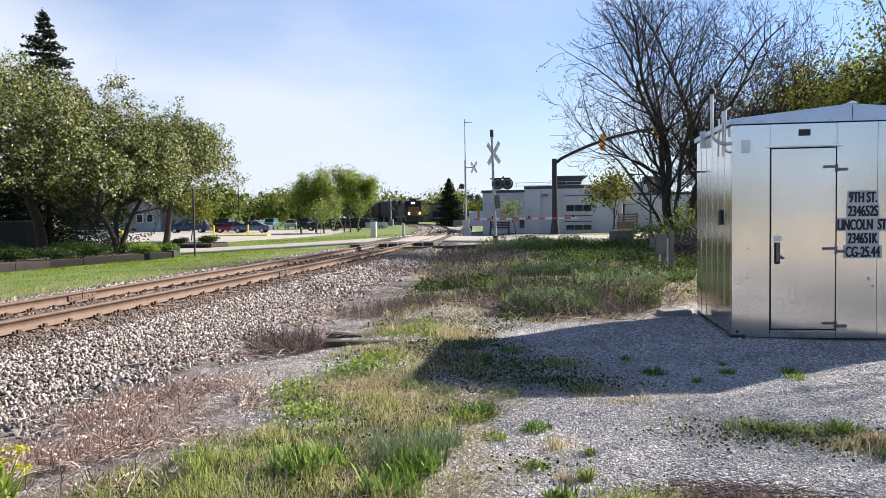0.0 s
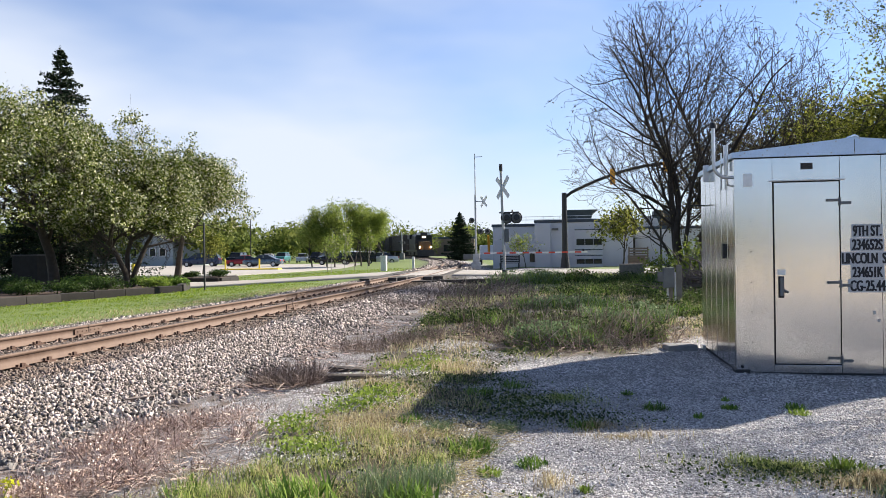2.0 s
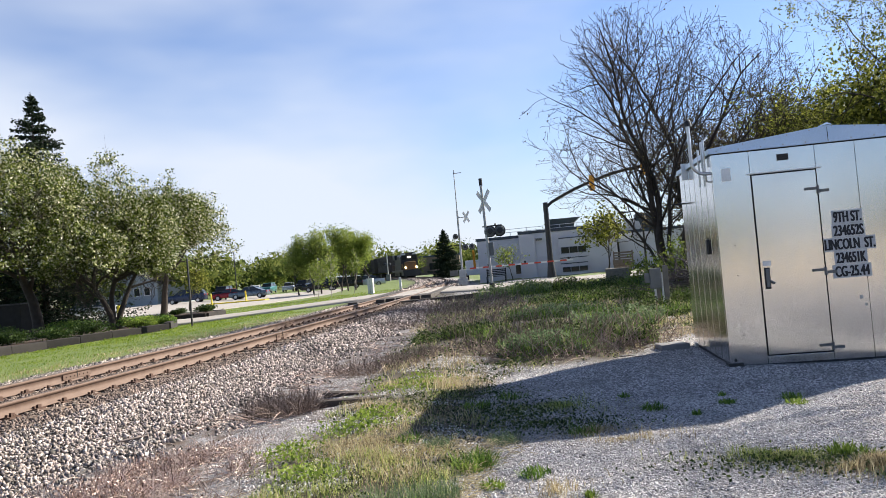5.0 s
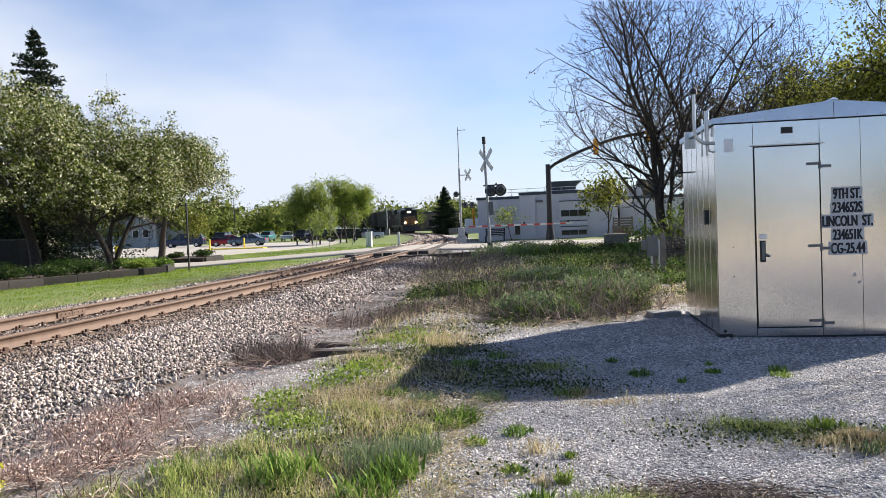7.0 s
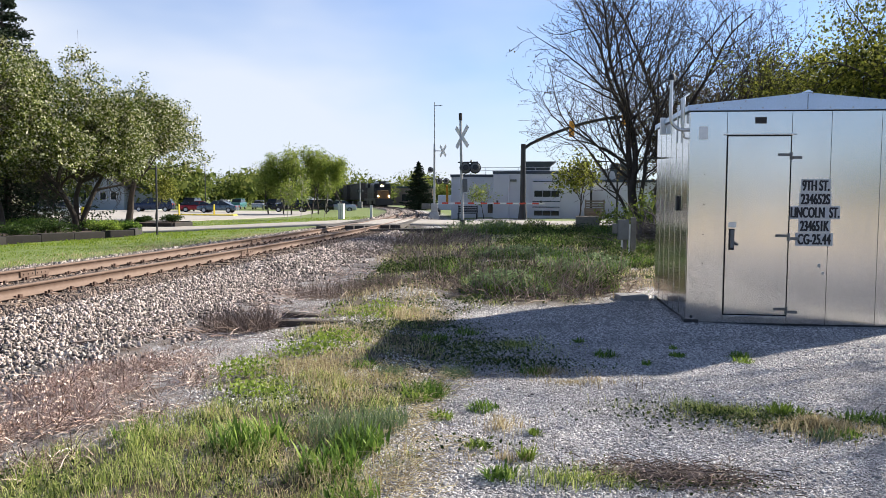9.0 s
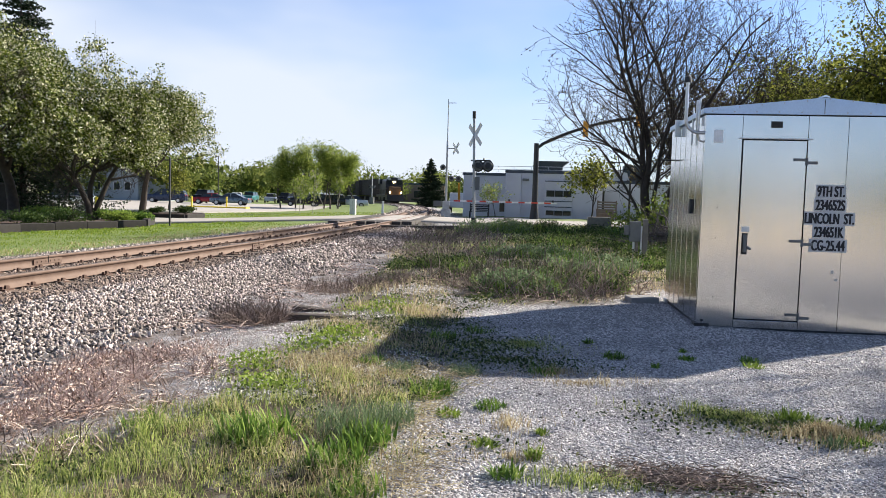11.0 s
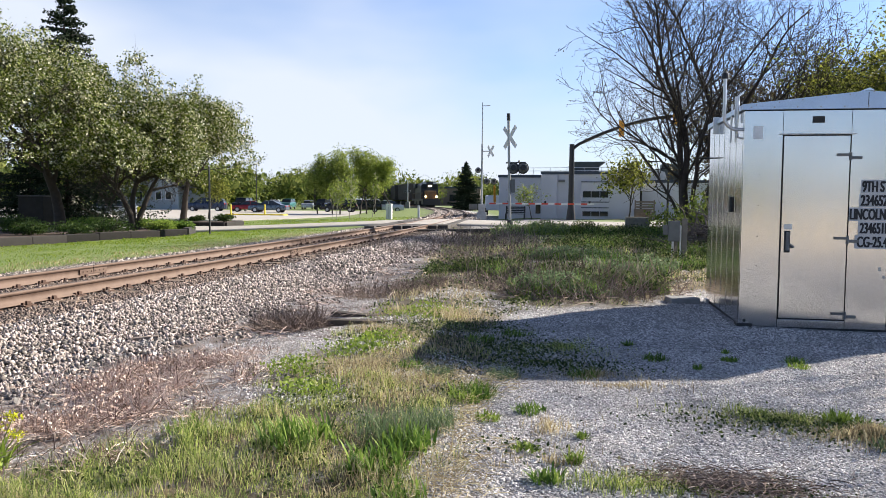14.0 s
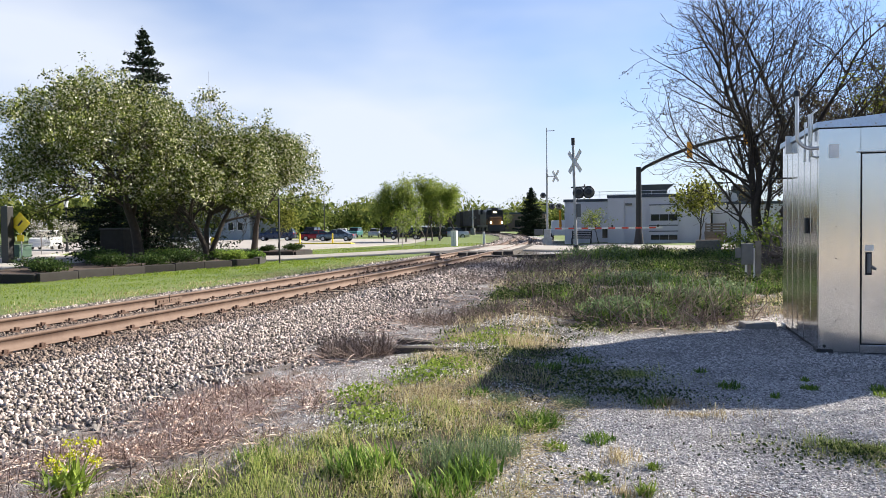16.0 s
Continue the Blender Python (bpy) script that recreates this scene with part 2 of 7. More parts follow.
G1, G2, G3, G4 = (0.03, 0.055, 0.018), (0.22, 0.30, 0.075), (0.54, 0.60, 0.19), (0.76, 0.70, 0.38)
island("grass_blades", [(0, G1), (0.35, G2), (0.72, G3), (1, G4)], 0.6, 0.5)
island("lawn_blades", [(0, (0.09, 0.16, 0.015)), (0.5, (0.18, 0.27, 0.025)), (1, (0.32, 0.37, 0.06))], 0.6, 0.5)
island("straw_blades", [(0, (0.22, 0.16, 0.09)), (0.5, (0.52, 0.43, 0.26)), (1, (0.74, 0.66, 0.44))], 0.8, 0.4)
island("dry_stems", [(0, (0.07, 0.042, 0.034)), (0.3, (0.36, 0.25, 0.20)), (0.65, (0.70, 0.54, 0.455)), (1, (0.90, 0.79, 0.70))], 0.85)
island("grey_twigs", [(0, (0.10, 0.075, 0.06)), (0.7, (0.24, 0.18, 0.15)), (1, (0.48, 0.39, 0.33))], 0.9)
island("weed_leaf", [(0, (0.05, 0.11, 0.022)), (0.6, (0.15, 0.25, 0.045)), (1, (0.32, 0.43, 0.09))], 0.5, 0.35)
island("weed_bluish", [(0, (0.07, 0.11, 0.05)), (1, (0.26, 0.34, 0.18))], 0.6, 0.35)
island("small_weeds", [(0, (0.02, 0.035, 0.012)), (0.5, (0.055, 0.085, 0.028)), (0.85, (0.17, 0.21, 0.065)), (1, (0.38, 0.34, 0.20))], 0.6, 0.25)
island("weed_lime", [(0, (0.10, 0.17, 0.025)), (1, (0.36, 0.46, 0.09))], 0.5, 0.4)
island("yellow_petals", [(0, (0.50, 0.50, 0.02)), (1, (0.70, 0.70, 0.05))], 0.6, 0.3)
island("crab_leaves", [(0, (0.025, 0.04, 0.008)), (0.4, (0.085, 0.12, 0.015)), (0.66, (0.25, 0.28, 0.055)), (0.80, (0.52, 0.52, 0.30)), (1, (0.76, 0.74, 0.62))], 0.5, 0.25)
island("spring_leaves", [(0, (0.035, 0.045, 0.01)), (0.5, (0.13, 0.15, 0.025)), (1, (0.38, 0.39, 0.08))], 0.6, 0.36)
island("shaded_leaves", [(0, (0.03, 0.035, 0.01)), (0.6, (0.09, 0.10, 0.02)), (1, (0.24, 0.25, 0.06))], 0.6, 0.25)
island("green_leaves", [(0, (0.08, 0.12, 0.02)), (0.5, (0.20, 0.26, 0.045)), (1, (0.40, 0.45, 0.11))], 0.6, 0.45)
island("bud_leaves", [(0, (0.07, 0.05, 0.035)), (0.6, (0.14, 0.105, 0.06)), (1, (0.22, 0.21, 0.08))], 0.7, 0.2)
island("blossom_leaves", [(0, (0.15, 0.19, 0.08)), (0.4, (0.55, 0.52, 0.45)), (1, (0.7, 0.68, 0.62))], 0.6, 0.3)
island("needles", [(0, (0.010, 0.018, 0.010)), (0.7, (0.02, 0.034, 0.018)), (1, (0.04, 0.055, 0.03))], 0.7, 0.1)
island("shrub_leaves", [(0, (0.02, 0.042, 0.012)), (0.6, (0.045, 0.08, 0.02)), (1, (0.09, 0.14, 0.03))], 0.5, 0.25)
island("far_leaves", [(0, (0.05, 0.075, 0.02)), (0.5, (0.12, 0.155, 0.035)), (1, (0.24, 0.26, 0.07))], 0.7, 0.4)
island("ballast_stone", [(0, (0.03, 0.025, 0.022)), (0.25, (0.13, 0.107, 0.096)), (0.62, (0.40, 0.335, 0.305)), (1, (0.78, 0.67, 0.62))], 0.85, 0, 60.0)
island("ballast_brown", [(0, (0.035, 0.024, 0.019)), (0.5, (0.13, 0.085, 0.065)), (1, (0.34, 0.255, 0.21))], 0.9, 0, 60.0)
island("gravel_stone", [(0, (0.20, 0.19, 0.195)), (0.32, (0.50, 0.48, 0.495)), (0.68, (0.76, 0.74, 0.74)), (1, (0.92, 0.90, 0.89))], 0.85, 0, 90.0, (0.20, 0.185, 0.175))
m, nt, p, co = start_mat("ballast_piece")
info = nt.nodes.new("ShaderNodeObjectInfo")
nt.links.new(mix_node(nt, 0.4, ramp_node(nt, info.outputs["Random"], [(0, (0.045, 0.038, 0.035)), (0.5, (0.15, 0.13, 0.12)), (0.82, (0.31, 0.28, 0.265)), (1, (0.56, 0.53, 0.51))]),
                      mix_node(nt, noise_node(nt, co, 60), (0.03, 0.03, 0.03), (0.6, 0.58, 0.55))), p.inputs["Base Color"])
p.inputs["Roughness"].default_value = 0.85

# the ground's surface: gravel, ballast grit, soil under grass, lawn, blended by zone
gm, nt, p, co = start_mat("ground_surface")


def zone(name):
    a = nt.nodes.new("ShaderNodeAttribute")
    a.attribute_name = name
    return a.outputs["Fac"]


def pebbles(scale):
    v = nt.nodes.new("ShaderNodeTexVoronoi")
    v.inputs["Scale"].default_value = scale
    nt.links.new(co, v.inputs["Vector"])
    return v.outputs["Distance"], v.outputs["Color"]


def brightness(colour, stops):
    sep = nt.nodes.new("ShaderNodeSeparateColor")
    nt.links.new(colour, sep.inputs[0])
    return ramp_node(nt, sep.outputs[0], stops)


peb_d, peb_c = pebbles(70)
bal_d, bal_c = pebbles(17)
gravel = brightness(peb_c, [(0, (0.04, 0.039, 0.043)), (0.5, (0.25, 0.243, 0.255)), (1, (0.72, 0.70, 0.71))])
gravel = mix_node(nt, ramp_fac(nt, noise_node(nt, co, 0.9, 5.0), 0.45, 0.75), gravel, (0.24, 0.23, 0.235))
gravel = mix_node(nt, ramp_fac(nt, noise_node(nt, co, 5.0, 5.0, 0.7), 0.5, 0.75), gravel, (0.15, 0.14, 0.142))
# ballast grit, soil and dry ground darkened as shade between stones and stems
ballast = brightness(bal_c, [(0, (0.02, 0.017, 0.015)), (0.6, (0.06, 0.052, 0.047)), (1, (0.13, 0.115, 0.105))])
soil = mix_node(nt, noise_node(nt, co, 3.0, 6.0), (0.03, 0.024, 0.015), (0.15, 0.12, 0.075))
lawn = mix_node(nt, ramp_fac(nt, noise_node(nt, co, 1.1, 6.0, 0.7), 0.3, 0.7), (0.085, 0.145, 0.025), (0.18, 0.22, 0.06))
dry = mix_node(nt, noise_node(nt, co, 9.0, 6.0), (0.03, 0.02, 0.017), (0.20, 0.15, 0.125))
col = mix_node(nt, zone("ballast"), gravel, ballast)
col = mix_node(nt, math_node(nt, "MULTIPLY", zone("dry"), ramp_fac(nt, noise_node(nt, co, 5.0, 5.0), 0.3, 0.6)), col, dry)
col = mix_node(nt, math_node(nt, "MULTIPLY", zone("grass"), ramp_fac(nt, noise_node(nt, co, 2.6, 6.0), 0.22, 0.5)), col, soil)
col = mix_node(nt, zone("lawn"), col, lawn)
sand = mix_node(nt, noise_node(nt, co, 0.6, 6.0), (0.44, 0.36, 0.26), (0.58, 0.49, 0.37))
col = mix_node(nt, zone("sand"), col, sand)
nt.links.new(col, p.inputs["Base Color"])
p.inputs["Roughness"].default_value = 0.93
height = math_node(nt, "ADD", math_node(nt, "MULTIPLY", peb_d, -0.5), math_node(nt, "MULTIPLY", math_node(nt, "MULTIPLY", bal_d, -1.6), zone("ballast")))
nt.links.new(bump_node(nt, height, 0.7, 0.016), p.inputs["Normal"])

# ---- building tools ----
def link_mesh(name, data, material, parent=None, label=""):
    ob = new(name, data)
    if material and not data.materials:
        data.materials.append(MATS[material])
    if parent:
        ob.parent = parent
    if label:
        ob["label"] = label
    return ob


def part(name, bm, material, parent=None, label="", smooth=False):
    data = bpy.data.meshes.new(name)
    bmesh.ops.recalc_face_normals(bm, faces=bm.faces)
    if smooth:
        for f in bm.faces:
            f.smooth = True
    bm.to_mesh(data)
    bm.free()
    return link_mesh(name, data, material, parent, label)


def array_mesh(name, verts, faces, material, parent=None, label="", smooth=False):
    """A mesh from numpy arrays: verts (n, 3) and faces (m, k)."""
    verts, faces = np.asarray(verts, dtype=np.float32), np.asarray(faces, dtype=np.int32)
    data = bpy.data.meshes.new(name)
    data.vertices.add(len(verts))
    data.vertices.foreach_set("co", verts.ravel())
    data.loops.add(faces.size)
    data.loops.foreach_set("vertex_index", faces.ravel())
    data.polygons.add(len(faces))
    data.polygons.foreach_set("loop_start", np.arange(len(faces), dtype=np.int32) * faces.shape[1])
    data.update(calc_edges=True)
    if smooth:
        data.polygons.foreach_set("use_smooth", np.ones(len(faces), dtype=bool))
    data.validate()
    return link_mesh(name, data, material, parent, label)


def boxes(*specs, bevel=0.0):
    """A bmesh of boxes (x0, x1, y0, y1, z0, z1)."""
    bm = bmesh.new()
    for x0, x1, y0, y1, z0, z1 in specs:
        m = Matrix.Translation(((x0 + x1) / 2, (y0 + y1) / 2, (z0 + z1) / 2)) @ Matrix.Diagonal((abs(x1 - x0), abs(y1 - y0), abs(z1 - z0), 1))
        bmesh.ops.create_cube(bm, size=1, matrix=m)
    if bevel:
        bmesh.ops.bevel(bm, geom=bm.edges[:], offset=bevel, segments=2, affect="EDGES", profile=0.6)
    return bm


def rod(bm, a, b, r0, r1=None, sides=10):
    a, b = Vector(a), Vector(b)
    m = Matrix.Translation((a + b) / 2) @ (b - a).to_track_quat("Z", "Y").to_matrix().to_4x4()
    bmesh.ops.create_cone(bm, cap_ends=True, segments=sides, radius1=r0, radius2=r0 if r1 is None else r1, depth=(b - a).length, matrix=m)
    return bm


def pipe(points, radius, sides=8):
    """A bmesh tube along points."""
    bm = bmesh.new()
    v, f = tube_arrays([([Vector(q) for q in points], [radius] * len(points))], sides)
    vs = [bm.verts.new(q) for q in v]
    for q in f:
        bm.faces.new([vs[i] for i in q])
    return bm


def prism(profile, axis, a, b):
    """A bmesh: a closed outline in two axes, drawn out along the third from a to b."""
    bm = bmesh.new()
    def place(u, v, w):
        return {"x": (w, u, v), "y": (u, w, v), "z": (u, v, w)}[axis]
    lo, hi = [bm.verts.new(place(u, v, a)) for u, v in profile], [bm.verts.new(place(u, v, b)) for u, v in profile]
    bm.faces.new(lo)
    bm.faces.new(hi[::-1])
    n = len(profile)
    for i in range(n):
        bm.faces.new((lo[i], hi[i], hi[(i + 1) % n], lo[(i + 1) % n]))
    return bm


def tube_arrays(branches, sides):
    verts, faces = [], []
    ring = [(math.cos(2 * math.pi * k / sides), math.sin(2 * math.pi * k / sides)) for k in range(sides)]
    for pts, radii in branches:
        base = len(verts)
        n = len(pts)
        ref = Vector((0.31, 0.95, 0.05))
        for i in range(n):
            way = (pts[min(i + 1, n - 1)] - pts[max(i - 1, 0)]).normalized()
            u = way.cross(ref)
            if u.length < 0.2:
                u = way.cross(Vector((1, 0, 0)))
            u.normalize()
            v = way.cross(u)
            for c, s in ring:
                verts.append(pts[i] + (u * c + v * s) * radii[i])
        for i in range(n - 1):
            for k in range(sides):
                a, b = base + i * sides + k, base + i * sides + (k + 1) % sides
                faces.append((a, b, b + sides, a + sides))
    return verts, faces


def smooth01(t):
    t = np.clip(t, 0, 1)
    return t * t * (3 - 2 * t)


def wobble(x, y, scale, seed=0.0):
    """Cheap smooth noise in about -1..1 on arrays."""
    x, y = np.asarray(x, dtype=float) * scale + seed * 7.3, np.asarray(y, dtype=float) * scale - seed * 3.1
    return (np.sin(1.7 * x + 1.3 * np.sin(1.1 * y + seed)) + np.sin(2.3 * y + 1.7 * np.sin(0.9 * x)) + 0.6 * np.sin(4.1 * x + 3.3 * y + 2 * np.sin(2.1 * y))) / 2.6


def inside(x, y, poly):
    """Signed distance to a polygon, positive inside."""
    x, y = np.asarray(x, dtype=float), np.asarray(y, dtype=float)
    best, flip = np.full(x.shape, 1e9), np.zeros(x.shape, dtype=bool)
    n = len(poly)
    for i in range(n):
        (ax, ay), (bx, by) = poly[i], poly[(i + 1) % n]
        ex, ey = bx - ax, by - ay
        t = np.clip(((x - ax) * ex + (y - ay) * ey) / (ex * ex + ey * ey), 0, 1)
        best = np.minimum(best, np.hypot(x - ax - t * ex, y - ay - t * ey))
        cross = ((ay > y) != (by > y)) & (x < (bx - ax) * (y - ay) / ((by - ay) if by != ay else 1e-9) + ax)
        flip ^= cross
    return np.where(flip, best, -best)


# ---- the lie of the land ----
def track_x(y):
    """The middle of the track: straight past the shed, then a long bend."""
    return -7.75 - 0.0015 * np.maximum(0, np.asarray(y, dtype=float) - 12) ** 2


def track_turn(y):
    return math.atan2(-(-0.0030 * max(0, y - 12)), 1)


ROAD = [(-120, 60), (-60, 42), (-38, 38), (-24, 38.4), (-13, 41.6), (-3, 46), (10, 50), (40, 55), (120, 62)]
ROAD_HALF = 4.6
GRASS = [(-3.2, 1), (-3.0, 2.9), (-2.45, 3.9), (-2.33, 5), (-2.42, 6.7), (-2.9, 10.2), (-3.5, 15.4), (-5.2, 26.3), (-6.5, 35), (-5, 40), (2, 43), (60, 50), (60, 14), (8, 14.5), (3, 13.6),
         (1.46, 12.1), (0.48, 10.3), (-0.86, 9.5), (-1.1, 8.4), (-1.0, 7.4), (-0.62, 6.3), (-0.82, 4.94), (-0.80, 3.8), (-0.5, 2.4), (0.3, 1)]


def road_gap(x, y):
    best = np.full(np.shape(x), 1e9)
    for (ax, ay), (bx, by) in zip(ROAD, ROAD[1:]):
        ex, ey = bx - ax, by - ay
        t = np.clip(((x - ax) * ex + (y - ay) * ey) / (ex * ex + ey * ey), 0, 1)
        best = np.minimum(best, np.hypot(x - ax - t * ex, y - ay - t * ey))
    return best


def land(x, y):
    x, y = np.asarray(x, dtype=float), np.asarray(y, dtype=float)
    u = x - track_x(y)
    z = -0.35 * smooth01((-u - 3.2) / 11)
    z = z - 0.14 * smooth01((u - 1.7) / 1.4) * smooth01((6.2 - u) / 2.4) + 0.02 * smooth01((3.0 - np.abs(u)) / 0.8)
    z = z + 0.018 * wobble(x, y, 0.9, 1) * smooth01((np.abs(u) - 1.5) / 2)
    z = z + 0.06 * np.maximum(0, inside(x, y, GRASS)).clip(0, 1) * (0.5 + 0.5 * wobble(x, y, 0.7, 2))
    near_road = smooth01((ROAD_HALF + 2.0 - road_gap(x, y)) / 2.0)
    level = -0.35 * smooth01((-u - 3.2) / 11) + 0.12 * smooth01((6 - np.abs(u)) / 5)
    return z * (1 - near_road) + (level - 0.04) * near_road


def zones(x, y):
    u = x - track_x(y)
    rough = 0.35 * wobble(x, y, 1.9, 3) + 0.25 * wobble(x, y, 5.3, 4)
    bal = smooth01((u + 4.6 + rough * 0.5) / 0.5) * smooth01((4.1 + rough - u - 0.03 * np.maximum(0, y - 8)) / 0.9)
    grass = smooth01((inside(x, y, GRASS) + rough * 0.6 + 0.1) / 0.4)
    lawn = smooth01((-u - 2.4 + rough * 0.4) / 0.6)
    lawn = np.maximum(lawn, smooth01((y - 57 + 0 * u) / 3) * smooth01((np.abs(u) - 3) / 1))
    lawn = np.maximum(lawn, smooth01((y - 22) / 8) * smooth01((x + 3) / 3) * 0.9)
    dry = smooth01((u - 2.9 + rough) / 0.6) * smooth01((5.9 + rough - u) / 0.6) * (1 - smooth01((y - 30) / 8))
    sand = smooth01((-3.0 + rough - y) / 3.0) * (1 - lawn) * (1 - bal)
    return bal, grass * (1 - bal * 0.5), lawn, dry, sand


def axis(lo, hi, steps):
    out = [lo]
    for stop, step in steps:
        while out[-1] < min(stop, hi):
            out.append(out[-1] + step)
    return np.array(out)


gx = axis(-900, 900, [(-300, 60), (-100, 20), (-40, 4), (-14, 0.8), (-9, 0.25), (6, 0.11), (14, 0.8), (60, 4), (300, 20), (900, 60)])
gy = axis(-300, 1500, [(-40, 40), (-4, 4), (2, 0.5), (14, 0.11), (30, 0.3), (62, 0.9), (150, 5), (400, 25), (1500, 100)])
X, Y = np.meshgrid(gx, gy)
Z = land(X, Y)
nx, ny = len(gx), len(gy)
idx = np.arange(nx * ny).reshape(ny, nx)
ground = array_mesh("ground", np.stack([X, Y, Z], -1).reshape(-1, 3),
                    np.stack([idx[:-1, :-1], idx[:-1, 1:], idx[1:, 1:], idx[1:, :-1]], -1).reshape(-1, 4), "ground_surface", smooth=True)
tagged(ground, "pale gravel, weedy soil and lawn beside a railway", "ground", kind="structure")
for key, values in zip(("ballast", "grass", "lawn", "dry", "sand"), zones(X, Y)):
    layer = ground.data.attributes.new(key, "FLOAT", "POINT")
    layer.data.foreach_set("value", values.ravel().astype(np.float32))


def strip(name, line, half, material, label, lift=0.03, step=2.0, category="road"):
    """A paved ribbon that follows the land, with thickness."""
    pts = []
    for (ax, ay), (bx, by) in zip(line, line[1:]):
        n = max(1, int(math.hypot(bx - ax, by - ay) / step))
        pts += [(ax + (bx - ax) * i / n, ay + (by - ay) * i / n) for i in range(n)]
    pts.append(line[-1])
    for _ in range(14):
        pts = [pts[0]] + [tuple((a[k] + 2 * b[k] + c[k]) / 4 for k in (0, 1)) for a, b, c in zip(pts, pts[1:], pts[2:])] + [pts[-1]]
    verts, faces, cols = [], [], 7
    for i, (px, py) in enumerate(pts):
        (ax, ay), (bx, by) = pts[max(0, i - 1)], pts[min(len(pts) - 1, i + 1)]
        d = math.hypot(bx - ax, by - ay)
        sx, sy = -(by - ay) / d, (bx - ax) / d
        for k in range(cols):
            w = half * (2 * k / (cols - 1) - 1)
            qx, qy = px + sx * w, py + sy * w
            u = qx - float(track_x(qy))
            base = -0.35 * float(smooth01((-u - 3.2) / 11)) + 0.12 * float(smooth01((6 - abs(u)) / 5))
            verts.append((qx, qy, base + lift + 0.05 * (1 - (2 * k / (cols - 1) - 1) ** 2)))
        verts += [(px + sx * half, py + sy * half, verts[-1][2] - 0.25), (px - sx * half, py - sy * half, verts[-cols][2] - 0.25)]
    per = cols + 2
    for i in range(len(pts) - 1):
        a, b = i * per, (i + 1) * per
        for k in range(cols - 1):
            faces.append((a + k, b + k, b + k + 1, a + k + 1))
        faces += [(a + cols - 1, b + cols - 1, b + cols, a + cols), (a + cols + 1, b + cols + 1, b, a)]
    return tagged(array_mesh(name, verts, faces, material, smooth=False), label, category, kind="structure")


road = strip("road", ROAD, ROAD_HALF, "asphalt", "worn grey asphalt street crossing the railway tracks")


def patch(name, poly, material, label, z, category, thick=0.3, kind="structure"):
    bm = prism(poly, "z", z - thick, z)
    return tagged(part(name, bm, material), label, category, kind=kind)


patch("parking_lot", [(-27.5, 52), (-25, 72), (-24, 90), (-30, 104), (-75, 104), (-75, 52)], "parking_asphalt", "pale sunlit asphalt car park beyond the street", -0.29, "parking lot")
patch("pavement", [(-36, 31.5), (-27.5, 34.2), (-26.2, 25.8), (-23.2, 20.4), (-27, 17.5), (-40, 24)], "concrete", "pale concrete pavement beside the planting bed", -0.28, "pavement")
strip("side_street", [(-38, 33), (-52, 54), (-75, 86), (-100, 120)], 3.6, "asphalt", "grey side street leading away past the lawns", 0.02, 3)
strip("footpath", [(-31, 35.5), (-38, 46.5), (-50, 66)], 1.1, "concrete", "pale concrete footpath along the lawn", 0.02, 3, "pavement")
tagged(part("kerb", boxes((-52, -26.6, 51.6, 51.9, -0.5, -0.17), bevel=0.02), "concrete"), "concrete kerb along the car park edge", "kerb", kind="structure")

# ---- railway track ----
track = tagged(new("railway_track"), "rusty single railway track on timber ties in ballast", "railway track")
GAUGE_HALF, RAIL_TOP = 0.7525, 0.22
PROFILE = [(-0.07, 0), (0.07, 0), (0.07, 0.012), (0.012, 0.03), (0.01, 0.125), (0.036, 0.135), (0.037, 0.158), (0.028, 0.17), (-0.028, 0.17), (-0.037, 0.158), (-0.036, 0.135), (-0.01, 0.125), (-0.012, 0.03), (-0.07, 0.012)]
ys = np.concatenate([np.arange(-30, 60, 1.0), np.arange(60, 260, 3.0)])


def rail(side, lift=0.0, profile=PROFILE, name="rail", material="rail_rust", y_range=ys):
    verts, faces, n = [], [], len(profile)
    for y in y_range:
        turn = track_turn(y)
        cx, cy = float(track_x(y)) + side * math.cos(turn), y + side * math.sin(turn)
        for u, v in profile:
            verts.append((cx + u * math.cos(turn), cy + u * math.sin(turn), RAIL_TOP - 0.17 + v + lift))
    for i in range(len(y_range) - 1):
        for k in range(n):
            a, b = i * n + k, i * n + (k + 1) % n
            faces.append((a, b, b + n, a + n))
    return array_mesh(name, verts, faces, material, track)


for side in (-GAUGE_HALF, GAUGE_HALF):
    rail(side)
    rail(side, 0.0, [(-0.026, 0.171), (0.026, 0.171), (0.024, 0.1735), (-0.024, 0.1735)], "running_surface", "rail_head")
# fishplates at the joints
for jy, side in ((11.8, -GAUGE_HALF), (17.4, GAUGE_HALF), (22.0, -GAUGE_HALF)):
    cx = float(track_x(jy)) + side
    part("fishplate", boxes((cx + 0.013, cx + 0.034, jy - 0.36, jy + 0.36, 0.085, 0.17), *[(cx + 0.03, cx + 0.044, jy + b - 0.011, jy + b + 0.011, 0.12, 0.142) for b in (-0.28, -0.17, -0.06, 0.06, 0.17, 0.28)]), "rail_rust", track)
    part("rail_gap", boxes((cx - 0.04, cx + 0.04, jy - 0.006, jy + 0.006, 0.10, 0.222)), "gap_dark", track)
tie_data, plate_data = None, None
rnd = random.Random(5)
